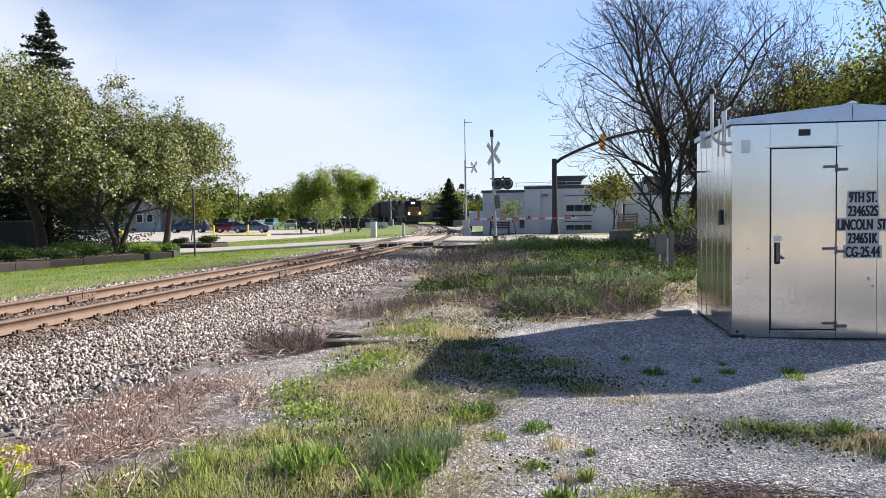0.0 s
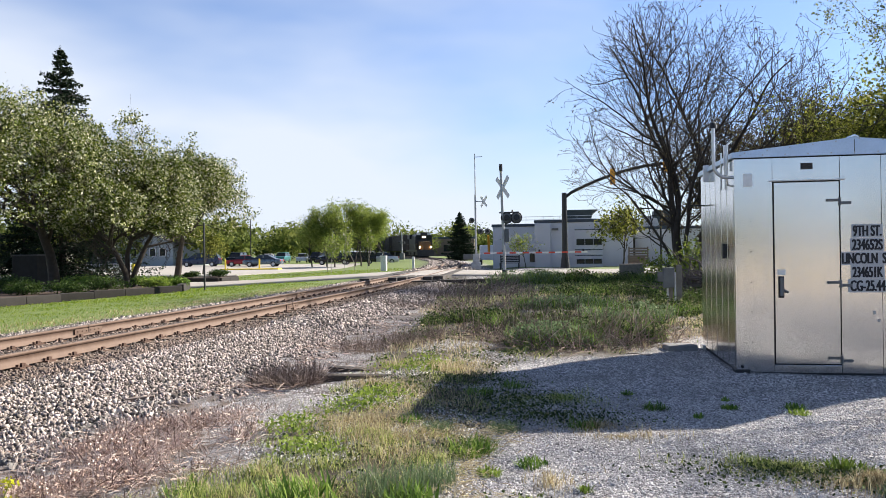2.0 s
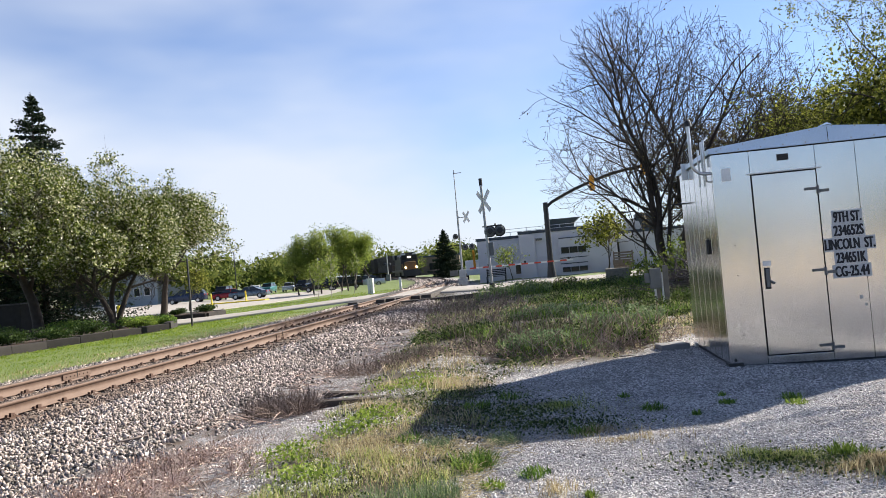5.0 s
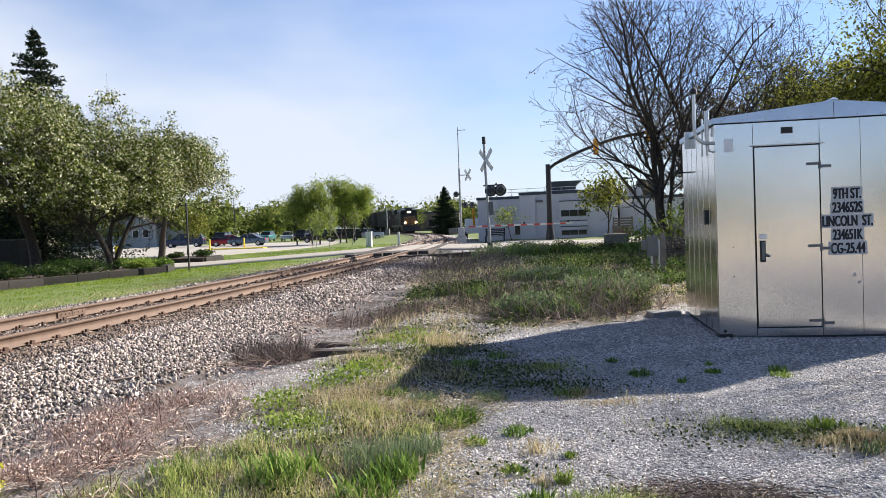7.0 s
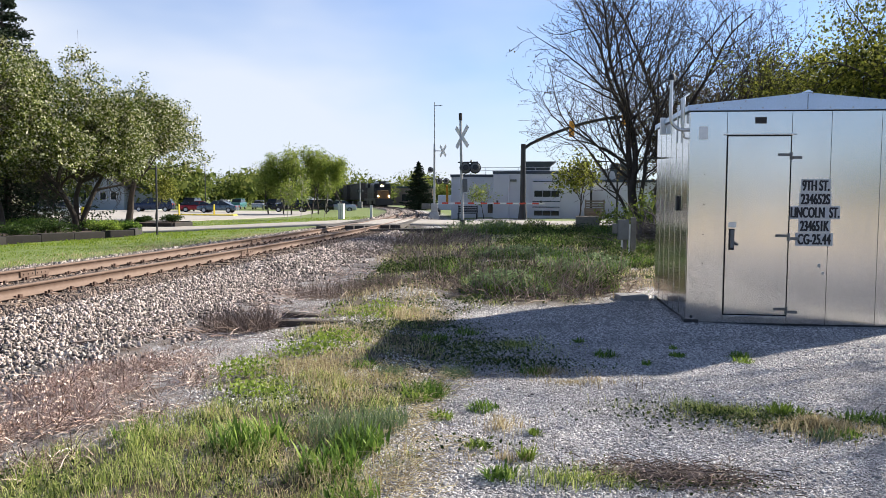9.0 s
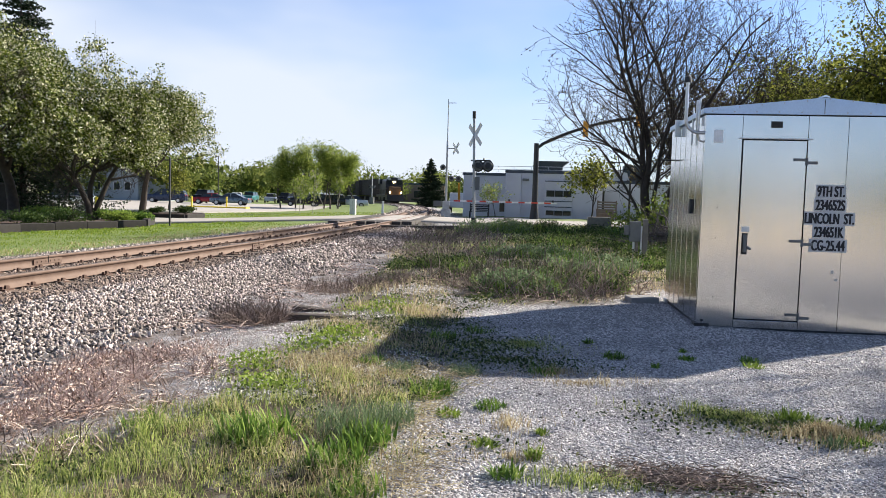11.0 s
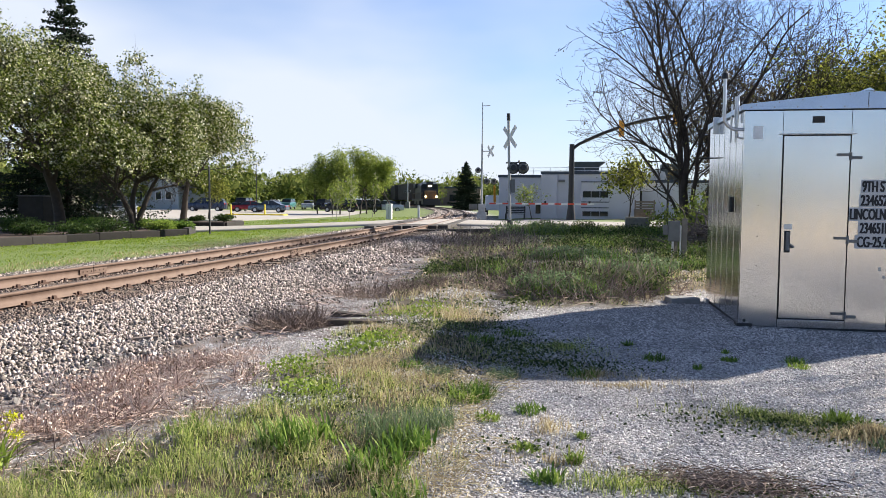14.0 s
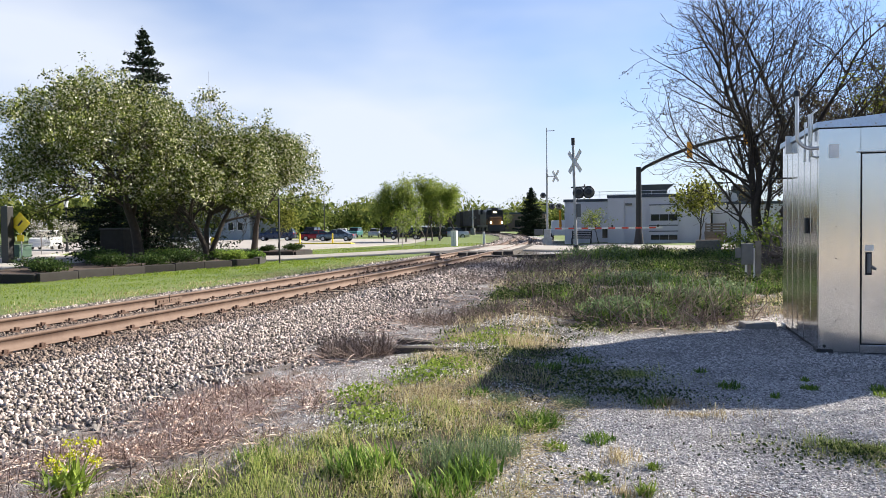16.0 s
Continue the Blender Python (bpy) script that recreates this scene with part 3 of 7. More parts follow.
for i in range(150):
    y = 3.0 + i * 0.53
    if 34.5 < y < 46:
        continue
    if tie_data is None:
        tie = part("tie", boxes((-1.27, 1.27, -0.11, 0.11, -0.2, 0), bevel=0.012), "tie_wood", track)
        tie_data = tie.data
        plate = part("tie_plate", boxes((-0.17, 0.17, -0.095, 0.095, 0, 0.014), (-0.11, -0.08, -0.07, -0.045, 0, 0.05), (0.08, 0.11, 0.045, 0.07, 0, 0.05), (0.08, 0.115, -0.07, -0.04, 0, 0.045),
                                          (-0.115, -0.08, 0.045, 0.075, 0, 0.045), (0.1, 0.13, -0.02, 0.02, 0, 0.06)), "tie_plate", tie)
        plate_data = plate.data
        plate.location = (GAUGE_HALF, 0, 0)
        other = link_mesh("tie_plate", plate_data, None, tie)
        other.location = (-GAUGE_HALF, 0, 0)
    else:
        tie = link_mesh("tie", tie_data, None, track)
        if y < 34:
            for s in (-GAUGE_HALF, GAUGE_HALF):
                other = link_mesh("tie_plate", plate_data, None, tie)
                other.location = (s, 0, 0)
    tie.matrix_basis = pose(float(track_x(y)) + rnd.uniform(-0.04, 0.04), y, RAIL_TOP - 0.178 - rnd.uniform(0, 0.008), 0, rnd.uniform(-0.5, 0.5), math.degrees(track_turn(y)) + rnd.uniform(-1.5, 1.5))
# timber crossing panels where the street meets the rails
for k, (u0, u1) in enumerate(((-1.75, -1.3), (-1.27, -0.85), (-0.62, -0.22), (-0.2, 0.2), (0.22, 0.62), (0.85, 1.27), (1.3, 1.75))):
    for j in range(5):
        y0 = 34.2 + (u0 * 0.75) + j * 2.6
        p = part("crossing_panel", boxes((-(u1 - u0) / 2, (u1 - u0) / 2, 0, 2.55, -0.2, 0.0), bevel=0.02), "crossing_timber" if j in (0,) or abs(u0) > 1.2 else "asphalt", track)
        p.matrix_basis = pose(float(track_x(y0)) + (u0 + u1) / 2, y0, RAIL_TOP - 0.015 + rnd.uniform(-0.01, 0.01), 0, 0, math.degrees(track_turn(y0 + 1)))
tagged(part("timber_edge", boxes((-2.2, 2.6, -0.2, 0.2, -0.25, 0.12), bevel=0.03), "crossing_timber"), "dark timber edging at the near side of the crossing", "timber edge", kind="structure").matrix_basis = pose(-6.6, 33.0, 0, 0, 0, 34)

# ---- metal equipment shed ----
SX0, SX1, SY0, SY1, SH, RIDGE = 1.68, 4.18, 9.03, 11.28, 2.40, 2.60
shed = tagged(new("equipment_shed"), "satin aluminium railway equipment shed standing on gravel", "shed")
shed.matrix_basis = pose(SX0, SY0, 0, 0, 0, 1.5)
W, D = SX1 - SX0, SY1 - SY0
part("base_frame", boxes((0.02, W - 0.02, 0.02, D - 0.02, -0.03, 0.06)), "dark_steel", shed)
part("corner_foot", boxes((-0.02, 0.14, -0.02, 0.14, -0.02, 0.045)), "dark_steel", shed)
part("corner_foot", boxes((-0.02, 0.14, D - 0.14, D + 0.02, -0.02, 0.045)), "galvanised", shed)
# front wall in four sheets, with the door's opening
part("front_panel", boxes((0, 0.403, 0, 0.05, 0.014, SH), bevel=0.003), "aluminium_sheet", shed)
part("front_panel", boxes((0.407, 1.103, 0, 0.05, 2.145, SH), bevel=0.003), "aluminium_sheet", shed)
part("front_panel", boxes((1.107, 1.523, 0, 0.05, 0.014, SH), bevel=0.003), "aluminium_sheet", shed)
part("front_panel", boxes((1.527, 2.05, 0, 0.05, 0.014, SH), bevel=0.003), "aluminium_sheet", shed)
part("front_panel", boxes((2.054, W, 0, 0.05, 0.014, SH), bevel=0.003), "aluminium_sheet", shed)
part("sill_panel", boxes((0.407, 1.103, 0, 0.05, 0.014, 0.10), bevel=0.003), "aluminium_sheet", shed)
part("wall_core", boxes((0.06, W - 0.06, 0.045, D - 0.06, 0.05, SH - 0.01)), "gap_dark", shed)
for k in range(6):
    y0 = 0.052 + k * (D - 0.052) / 6
    part("side_panel", boxes((0, 0.05, y0, y0 + (D - 0.052) / 6 - 0.012, 0.04, SH), (-0.004, 0.0, y0 + 0.0, y0 + 0.016, 0.05, SH - 0.03), bevel=0.003), "aluminium_sheet", shed)
part("side_panel", boxes((W - 0.05, W, 0.052, D, 0.04, SH), bevel=0.003), "aluminium_sheet", shed)
part("rear_panel", boxes((0.05, W - 0.05, D - 0.05, D, 0.04, SH), bevel=0.003), "aluminium_sheet", shed)
roof = part("roof", prism([(-0.03, SH + 0.012), (W + 0.03, SH + 0.012), (W + 0.03, SH + 0.07), (W / 2, RIDGE), (-0.03, SH + 0.07)], "y", -0.03, D + 0.03), "fascia_sheet", shed, "blue-grey sheet metal roof with riveted edge")
part("ridge_cap", prism([(W / 2 - 0.05, RIDGE - 0.004), (W / 2, RIDGE + 0.006), (W / 2 + 0.05, RIDGE - 0.004), (W / 2 + 0.04, RIDGE + 0.012), (W / 2, RIDGE + 0.03), (W / 2 - 0.04, RIDGE + 0.012)], "y", -0.04, D + 0.04), "aluminium_sheet", shed)
part("roof_seam", boxes((W / 2 - 0.003, W / 2 + 0.003, -0.033, -0.02, SH + 0.02, RIDGE - 0.02)), "gap_dark", shed)
part("eave_shadow_gap", boxes((0, W, 0.01, 0.04, SH - 0.002, SH + 0.013)), "gap_dark", shed)
bm = bmesh.new()
for k in range(11):
    u = 0.06 + k * (W - 0.12) / 10
    rod(bm, (u, -0.031, SH + 0.035), (u, -0.036, SH + 0.035), 0.009, sides=6)
    z = SH + 0.055 + (RIDGE - SH - 0.07) * (1 - abs(u - W / 2) / (W / 2))
    rod(bm, (u + 0.05, -0.031, z), (u + 0.05, -0.036, z), 0.008, sides=6)
tagged(part("rivet_row", bm, "pole_silver", shed), kind="stuff")
bm = bmesh.new()
for z in (0.35, 0.69, 1.02, 1.36, 1.70):
    rod(bm, (0.17, 0.002, z), (0.17, -0.004, z), 0.007, sides=6)
tagged(part("rivet_row", bm, "dark_steel", shed), kind="stuff")
door = part("door", boxes((0.418, 1.094, -0.006, 0.04, 0.115, 2.125), bevel=0.004), "aluminium_sheet", shed, "satin aluminium door, shut")
part("door_gasket", boxes((0.408, 0.417, 0.0, 0.03, 0.105, 2.135), (1.095, 1.102, 0.0, 0.03, 0.105, 2.135), (0.408, 1.102, -0.002, 0.03, 0.102, 0.114), (0.408, 1.102, 0, 0.03, 2.126, 2.136)), "gap_dark", shed)
part("drip_rail", boxes((0.37, 1.15, -0.03, 0.0, 2.137, 2.150), bevel=0.003), "galvanised", shed)
for z in (1.89, 0.985, 0.155):
    hinge = part("hinge", boxes((0.96, 1.1, -0.022, -0.007, z + 0.012, z + 0.042), (1.1, 1.215, -0.022, -0.001, z - 0.02, z + 0.012), bevel=0.004), "box_grey", door)
    bm = bmesh.new()
    rod(bm, (1.1, -0.018, z - 0.035), (1.1, -0.018, z + 0.055), 0.012)
    part("hinge_pin", bm, "box_grey", shed)
handle = part("handle", boxes((0.452, 0.512, -0.02, -0.004, 0.845, 1.085), bevel=0.006), "dark_steel", door, "dark steel door latch")
bm = boxes((0.463, 0.497, -0.055, -0.02, 0.87, 1.07), bevel=0.008)
rod(bm, (0.495, -0.04, 0.94), (0.545, -0.05, 0.905), 0.014)
part("latch_lever", bm, "box_grey", shed)
part("latch_plate", boxes((0.445, 0.53, -0.009, -0.004, 1.10, 1.16)), "galvanised", door)
vent = part("vent", boxes((0.705, 0.825, -0.012, 0.0, 2.265, 2.335)), "dark_steel", shed, "small dark louvred vent")
for k in range(4):
    part("vent_slat", boxes((0.71, 0.82, -0.02, -0.012, 2.272 + k * 0.016, 2.279 + k * 0.016)), "black_paint", vent)
part("cover_plate", boxes((0.095, 0.195, -0.006, 0.0, 2.09, 2.235), bevel=0.002), "galvanised", shed)
part("bolt_hole", rod(bmesh.new(), (0.06, 0.002, 0.075), (0.06, -0.004, 0.075), 0.018), "dark_steel", shed)
part("dent", boxes((1.425, 1.455, -0.004, 0.0, 0.66, 0.70), bevel=0.003), "pole_silver", shed)
part("dent", boxes((1.47, 1.5, -0.003, 0.0, 0.58, 0.61), bevel=0.003), "pole_silver", shed)
part("side_latch", boxes((-0.035, 0.0, 0.52, 0.60, 1.28, 1.46), bevel=0.01), "dark_steel", shed)
# conduit mast at the corner
mast = [(0.02, 0.02, 2.2), (-0.06, 0.03, 2.2)] + [(-0.06 - 0.15 * math.sin(a), 0.04, 2.2 + 0.15 * (1 - math.cos(a))) for a in np.linspace(0.15, 1.57, 8)] + [(-0.21, 0.04, 2.79)]
part("conduit", pipe(mast, 0.019, 10), "galvanised", shed, "bent galvanised conduit mast", True)
part("conduit_cap", rod(rod(bmesh.new(), (-0.21, 0.04, 2.76), (-0.21, 0.04, 2.82), 0.045, 0.035), (-0.21, 0.04, 2.82), (-0.21, 0.04, 2.845), 0.035, 0.01), "dark_steel", shed)
part("conduit", pipe([(0.0, 0.10, 2.62), (-0.05, 0.10, 2.58), (-0.06, 0.10, 2.2), (-0.045, 0.1, 2.12), (0.02, 0.1, 2.1)], 0.012, 8), "galvanised", shed, smooth=True)
part("conduit", pipe([(-0.02, 0.62, 2.55), (-0.03, 0.62, 2.1)], 0.012, 8), "galvanised", shed)
part("roof_bracket", boxes((-0.05, -0.02, 0.3, 0.33, 2.30, 2.60), bevel=0.004), "galvanised", shed)
part("roof_bracket", boxes((-0.075, 0.0, 1.55, 1.6, 2.28, 2.5), bevel=0.004), "galvanised", shed)
part("cable_stub", pipe([(0, D - 0.1, 2.0), (-0.1, D - 0.08, 2.0), (-0.16, D - 0.05, 2.01)], 0.012, 6), "dark_steel", shed)


def lettering(text, x, z, width, height, parent):
    """Flat capitals, fitted to a width and height."""
    curve = bpy.data.curves.new("lettering", "FONT")
    curve.body, curve.size, curve.align_x, curve.extrude = text, 1.0, "LEFT", 0.002
    curve.offset = 0.012
    tmp = bpy.data.objects.new("tmp", curve)
    scene.collection.objects.link(tmp)
    data = bpy.data.meshes.new_from_object(tmp.evaluated_get(bpy.context.evaluated_depsgraph_get()))
    bpy.data.objects.remove(tmp)
    co = np.empty(len(data.vertices) * 3, dtype=np.float32)
    data.vertices.foreach_get("co", co)
    co = co.reshape(-1, 3)
    lo, hi = co.min(0), co.max(0)
    out = np.empty_like(co)
    out[:, 0] = x + ((co[:, 0] - lo[0]) / (hi[0] - lo[0]) - 0.5) * width
    out[:, 2] = z + ((co[:, 1] - lo[1]) / (hi[1] - lo[1]) - 0.5) * height
    out[:, 1] = -0.0075 - co[:, 2] * 0.3
    data.vertices.foreach_set("co", out.ravel())
    bm = bmesh.new()
    bm.from_mesh(data)
    for k, shift in enumerate((-0.005, 0.005)):
        old = bm.verts[:] if k == 0 else first
        first = old
        made = bmesh.ops.duplicate(bm, geom=[f for f in bm.faces if k == 0 or all(q in keep for q in f.verts)])
        keep = set(first)
        for q in made["geom"]:
            if isinstance(q, bmesh.types.BMVert):
                q.co.x += shift
                q.co.y -= 0.0004 * (k + 1)
    bm.to_mesh(data)
    bm.free()
    data.materials.clear()
    ob = link_mesh("lettering", data, "letter_black", parent)
    return ob


for text, z, width, plate_w in (("9TH ST.", 1.575, 0.285, 0.315), ("234652S", 1.425, 0.305, 0.34), ("LINCOLN  ST.", 1.275, 0.515, 0.535), ("234651K", 1.125, 0.305, 0.34), ("CG-25.44", 0.975, 0.35, 0.40)):
    plate = part("placard", boxes((1.375 - plate_w / 2, 1.375 + plate_w / 2, -0.006, -0.0015, z - 0.0735, z + 0.0735)), "placard_grey", shed, "grey placard with black lettering")
    lettering(text, 1.375, z, width, 0.118, plate)
tagged(part("concrete_slab", boxes((-0.2, 0.2, -0.16, 0.16, -0.05, 0.075), bevel=0.012), "slab_grey"), "small grey concrete slab lying on gravel beside the shed", "slab").matrix_basis = pose(1.28, 11.05, 0.0, 0, 0, 12)

# ---- utility boxes on posts ----
box = tagged(new("utility_pedestal"), "grey meter box mounted on weathered posts in weeds", "utility box")
box.location = (1.72, 17.5, float(land(1.72, 17.5)))
part("post", boxes((0.02, 0.11, 0.0, 0.09, -0.3, 0.93), bevel=0.01), "weathered_post", box)
part("post", boxes((0.2, 0.31, 0.03, 0.12, -0.3, 1.0), bevel=0.01), "weathered_post", box)
part("box", boxes((-0.1, 0.14, -0.13, 0.0, 0.50, 0.95), bevel=0.015), "box_grey", box, "grey metal meter box")
part("box_lid", boxes((-0.09, 0.13, -0.145, -0.13, 0.52, 0.93), bevel=0.006), "box_grey", box)
part("side_box", boxes((-0.21, -0.10, -0.1, 0.0, 0.64, 0.86), bevel=0.01), "box_grey", box)
part("conduit", pipe([(0.0, -0.06, 0.5), (0.0, -0.06, -0.05)], 0.025), "galvanised", box)
part("conduit", pipe([(0.16, -0.04, 0.85), (0.16, -0.04, -0.05)], 0.02), "galvanised", box)

# ---- plants ----
def leaf_quads(points, size, rng, flat=0.0):
    """A small folded leaf at every point, turned at random: arrays of verts and faces."""
    n = len(points)
    a = rng.normal(size=(n, 3))
    a[:, 2] *= 1 - flat
    a /= np.linalg.norm(a, axis=1)[:, None] + 1e-9
    b = np.cross(a, rng.normal(size=(n, 3)))
    b /= np.linalg.norm(b, axis=1)[:, None] + 1e-9
    s = size * rng.uniform(0.6, 1.3, (n, 1))
    c = np.cross(a, b)
    v = np.stack([points - a * s * 0.5, points + b * s * 0.34 + c * s * 0.08, points + a * s * 0.6, points - b * s * 0.34 + c * s * 0.08], 1)
    f = np.arange(n)[:, None] * 4 + np.array([[0, 1, 2, 3]])
    return v.reshape(-1, 3), f


def grow(rng, out, start, way, length, radius, level, top, kids, angle, wob, up, ratio=(0.5, 0.78)):
    pts, radii, p, d = [start.copy()], [radius], start.copy(), way.copy()
    n = 5 if level < 2 else 3
    for i in range(n):
        d = (d + Vector(rng.normal(0, wob, 3)) + Vector((0, 0, up))).normalized()
        p = p + d * (length / n)
        pts.append(p.copy())
        radii.append(max(0.004, radius * (1 - 0.62 * (i + 1) / n)))
    out.append((pts, radii, level))
    if level < top:
        for i in range(kids[level]):
            t = rng.uniform(0.3, 1.0) if level else rng.uniform(0.45, 1.0)
            k = min(n - 1, int(t * n))
            q = pts[k].lerp(pts[k + 1], t * n - k)
            side = d.cross(Vector(rng.normal(0, 1, 3)))
            side.normalize()
            turn = Matrix.Rotation(radians(angle * rng.uniform(0.6, 1.3)), 3, side)
            local = (pts[k + 1] - pts[k]).normalized()
            grow(rng, out, q, (turn @ local).normalized(), length * rng.uniform(*ratio), max(0.005, radii[k] * 0.62), level + 1, top, kids, angle, wob, up, ratio)


def tree(name, base, height, width, label, seed, bark, leaves, leaf_n, leaf_size, stems=1, trunk=0.3, trunk_r=0.16, kids=(6, 5, 4, 4), angle=42, wob=0.16, up=0.05, shift=(0, 0), lean=0.25, jitter=0.25, group="", clear=0.0, spanq=0.985, rmin=0.004, ratio=(0.5, 0.78), dome=False, cluster=9):
    rng = np.random.default_rng(seed)
    out = []
    for s in range(stems):
        a = 2 * math.pi * (s + rng.uniform(0, 0.5)) / stems
        l = 0.06 if stems == 1 else lean * rng.uniform(0.5, 1.2)
        start = Vector((0, 0, -0.05)) if stems == 1 else Vector((math.cos(a) * trunk_r * 1.1, math.sin(a) * trunk_r * 1.1, -0.05))
        grow(rng, out, start, Vector((l * math.cos(a), l * math.sin(a), 1)).normalized(), trunk * (1 if stems == 1 else rng.uniform(0.85, 1.15)), trunk_r * (1 if stems == 1 else 0.75), 0, len(kids), kids, angle, wob, up, ratio)
    pts = np.array([q for b in out for q in b[0]])
    zmax, span = np.quantile(pts[:, 2], 0.998), np.quantile(np.abs(pts[:, :2] - np.median(pts[:, :2], 0)), spanq)
    kz, kx = (height - leaf_size * 0.5) / zmax, (width / 2) / span

    def fit(q):
        h = min(1.0, max(0.0, q.z * kz / height))
        side = kx * min(1, 0.35 + 2.2 * h) * (math.sqrt(max(0.12, 1 - ((h - 0.42) / 0.64) ** 2)) if dome and h > 0.42 else 1)
        return Vector((q.x * side + shift[0] * h, q.y * side + shift[1] * h, q.z * kz))
    out = [([fit(q) for q in b], [max(rmin, q) for q in r], l) for b, r, l in out]
    ob = tagged(new(name), label, "tree", group)
    ob.location = base
    v, f = tube_arrays([(b, r) for b, r, l in out if l < 2], 7)
    array_mesh("trunk", v, f, bark, ob, smooth=True)
    v, f = tube_arrays([(b, r) for b, r, l in out if l >= 2], 3)
    tagged(array_mesh("branchwork", v, f, bark, ob), kind="stuff")
    if leaf_n:
        tips = np.array([q for b, r, l in out if l >= len(kids) - 1 for q in b[1:]])
        sprays = tips[rng.integers(0, len(tips), leaf_n // cluster + 1)] + rng.normal(0, jitter, (leaf_n // cluster + 1, 3))
        pick = np.repeat(sprays, cluster, 0)[:leaf_n] + rng.normal(0, leaf_size * 1.25, (leaf_n, 3)) * np.array([1, 1, 0.8])
        pick = pick[pick[:, 2] > clear + 0.35 * np.sin(pick[:, 0] * 1.9) + 0.2 * np.sin(pick[:, 1] * 3.1)]
        v, f = leaf_quads(pick, leaf_size, rng)
        tagged(array_mesh("crown", v, f, leaves, ob), kind="stuff")
    return ob


def conifer(name, base, height, radius, label, seed, skirt=0.06, group="", dense=1.0):
    rng = np.random.default_rng(seed)
    ob = tagged(new(name), label, "tree", group)
    ob.location = base
    part("trunk", rod(bmesh.new(), (0, 0, -0.1), (0, 0, height * 0.97), height * 0.016, 0.02, 8), "bark_dark", ob)
    limbs, points = [], []
    z, size = height * skirt, 0.15 + 0.02 * (height < 9)
    while z < height * 0.985:
        f = (z - height * skirt) / (height * (1 - skirt))
        r = radius * (1 - f) ** 0.9 + 0.06
        for k in range(int(7 + 6 * (1 - f))):
            a = rng.uniform(0, 2 * math.pi)
            rr = r * rng.uniform(0.62, 1.12)
            zz = z + rng.normal(0, 0.05)
            droop = rng.uniform(0.12, 0.3) * (1 - f) - 0.45 * max(0.0, f - 0.6)
            tip = Vector((math.cos(a) * rr, math.sin(a) * rr, zz - droop * rr + 0.06 * rr))
            mid = Vector((math.cos(a) * rr * 0.55, math.sin(a) * rr * 0.55, zz - droop * rr * 0.85))
            limbs.append(([Vector((0, 0, zz)), mid, tip], [0.035, 0.02, 0.008]))
            n = int((14 + 46 * rr) * dense)
            t = rng.uniform(0.12, 1.04, n)[:, None]
            line = np.where(t < 0.55, np.array((0, 0, zz)) + (np.array(mid) - np.array((0, 0, zz))) * t / 0.55, np.array(mid) + (np.array(tip) - np.array(mid)) * (t - 0.55) / 0.45)
            side = np.array([-math.sin(a), math.cos(a), 0]) * rng.normal(0, 1, (n, 1)) * (0.07 + 0.13 * rr * (1 - 0.6 * t))
            points.append(line + side - np.array([0, 0, 1]) * np.abs(rng.normal(0, 0.06 + 0.03 * rr, (n, 1))) + rng.normal(0, 0.025, (n, 3)))
        z += (0.30 + 0.22 * (1 - f)) / dense ** 0.5
    points.append(np.array([0, 0, 1]) * rng.uniform(height * 0.93, height * 1.0, (60, 1)) + rng.normal(0, 0.03, (60, 3)))
    v, f = tube_arrays(limbs, 3)
    tagged(array_mesh("branchwork", v, f, "bark_dark", ob), kind="stuff")
    v, f = leaf_quads(np.concatenate(points), size, rng, 0.4)
    tagged(array_mesh("crown", v, f, "needles", ob), kind="stuff")
    return ob


def cloud_points(rng, blobs):
    out = []
    for x, y, z, rx, ry, rz, n in blobs:
        q = rng.normal(size=(n, 3))
        q /= np.linalg.norm(q, axis=1)[:, None]
        r = rng.uniform(0.1, 1, (n, 1)) ** 0.75
        bump = 1 + 0.2 * np.sin(q[:, :1] * 5 + x) * np.sin(q[:, 1:2] * 6 + y) + 0.12 * np.sin(q[:, 2:] * 9 + z + x)
        out.append(np.array([x, y, z]) + q * r * (0.4 + 0.6 * bump) * np.array([rx, ry, rz]))
    return np.concatenate(out)


def shrub(base, rx, ry, h, label, seed, leaves="shrub_leaves", size=0.09, n=900, group=""):
    rng = np.random.default_rng(seed)
    ob = tagged(new("shrub"), label, "shrub", group)
    ob.location = base
    blobs = [(rng.uniform(-0.5, 0.5) * rx, rng.uniform(-0.5, 0.5) * ry, h * rng.uniform(0.35, 0.62), rx * 0.6, ry * 0.6, h * 0.42, n // 6) for _ in range(6)]
    q = cloud_points(rng, blobs)
    q[:, 2] = np.abs(q[:, 2])
    v, f = leaf_quads(q, size, rng)
    tagged(array_mesh("foliage", v, f, leaves, ob), kind="stuff")
    stems = [([Vector((0, 0, -0.05)), Vector((rng.uniform(-.3, .3) * rx, rng.uniform(-.3, .3) * ry, h * 0.4)), Vector((rng.uniform(-.7, .7) * rx, rng.uniform(-.7, .7) * ry, h * 0.75))], [0.02, 0.014, 0.005]) for _ in range(9)]
    v, f = tube_arrays(stems, 4)
    tagged(array_mesh("woody_base", v, f, "bark_dark", ob), kind="stuff")
    return ob


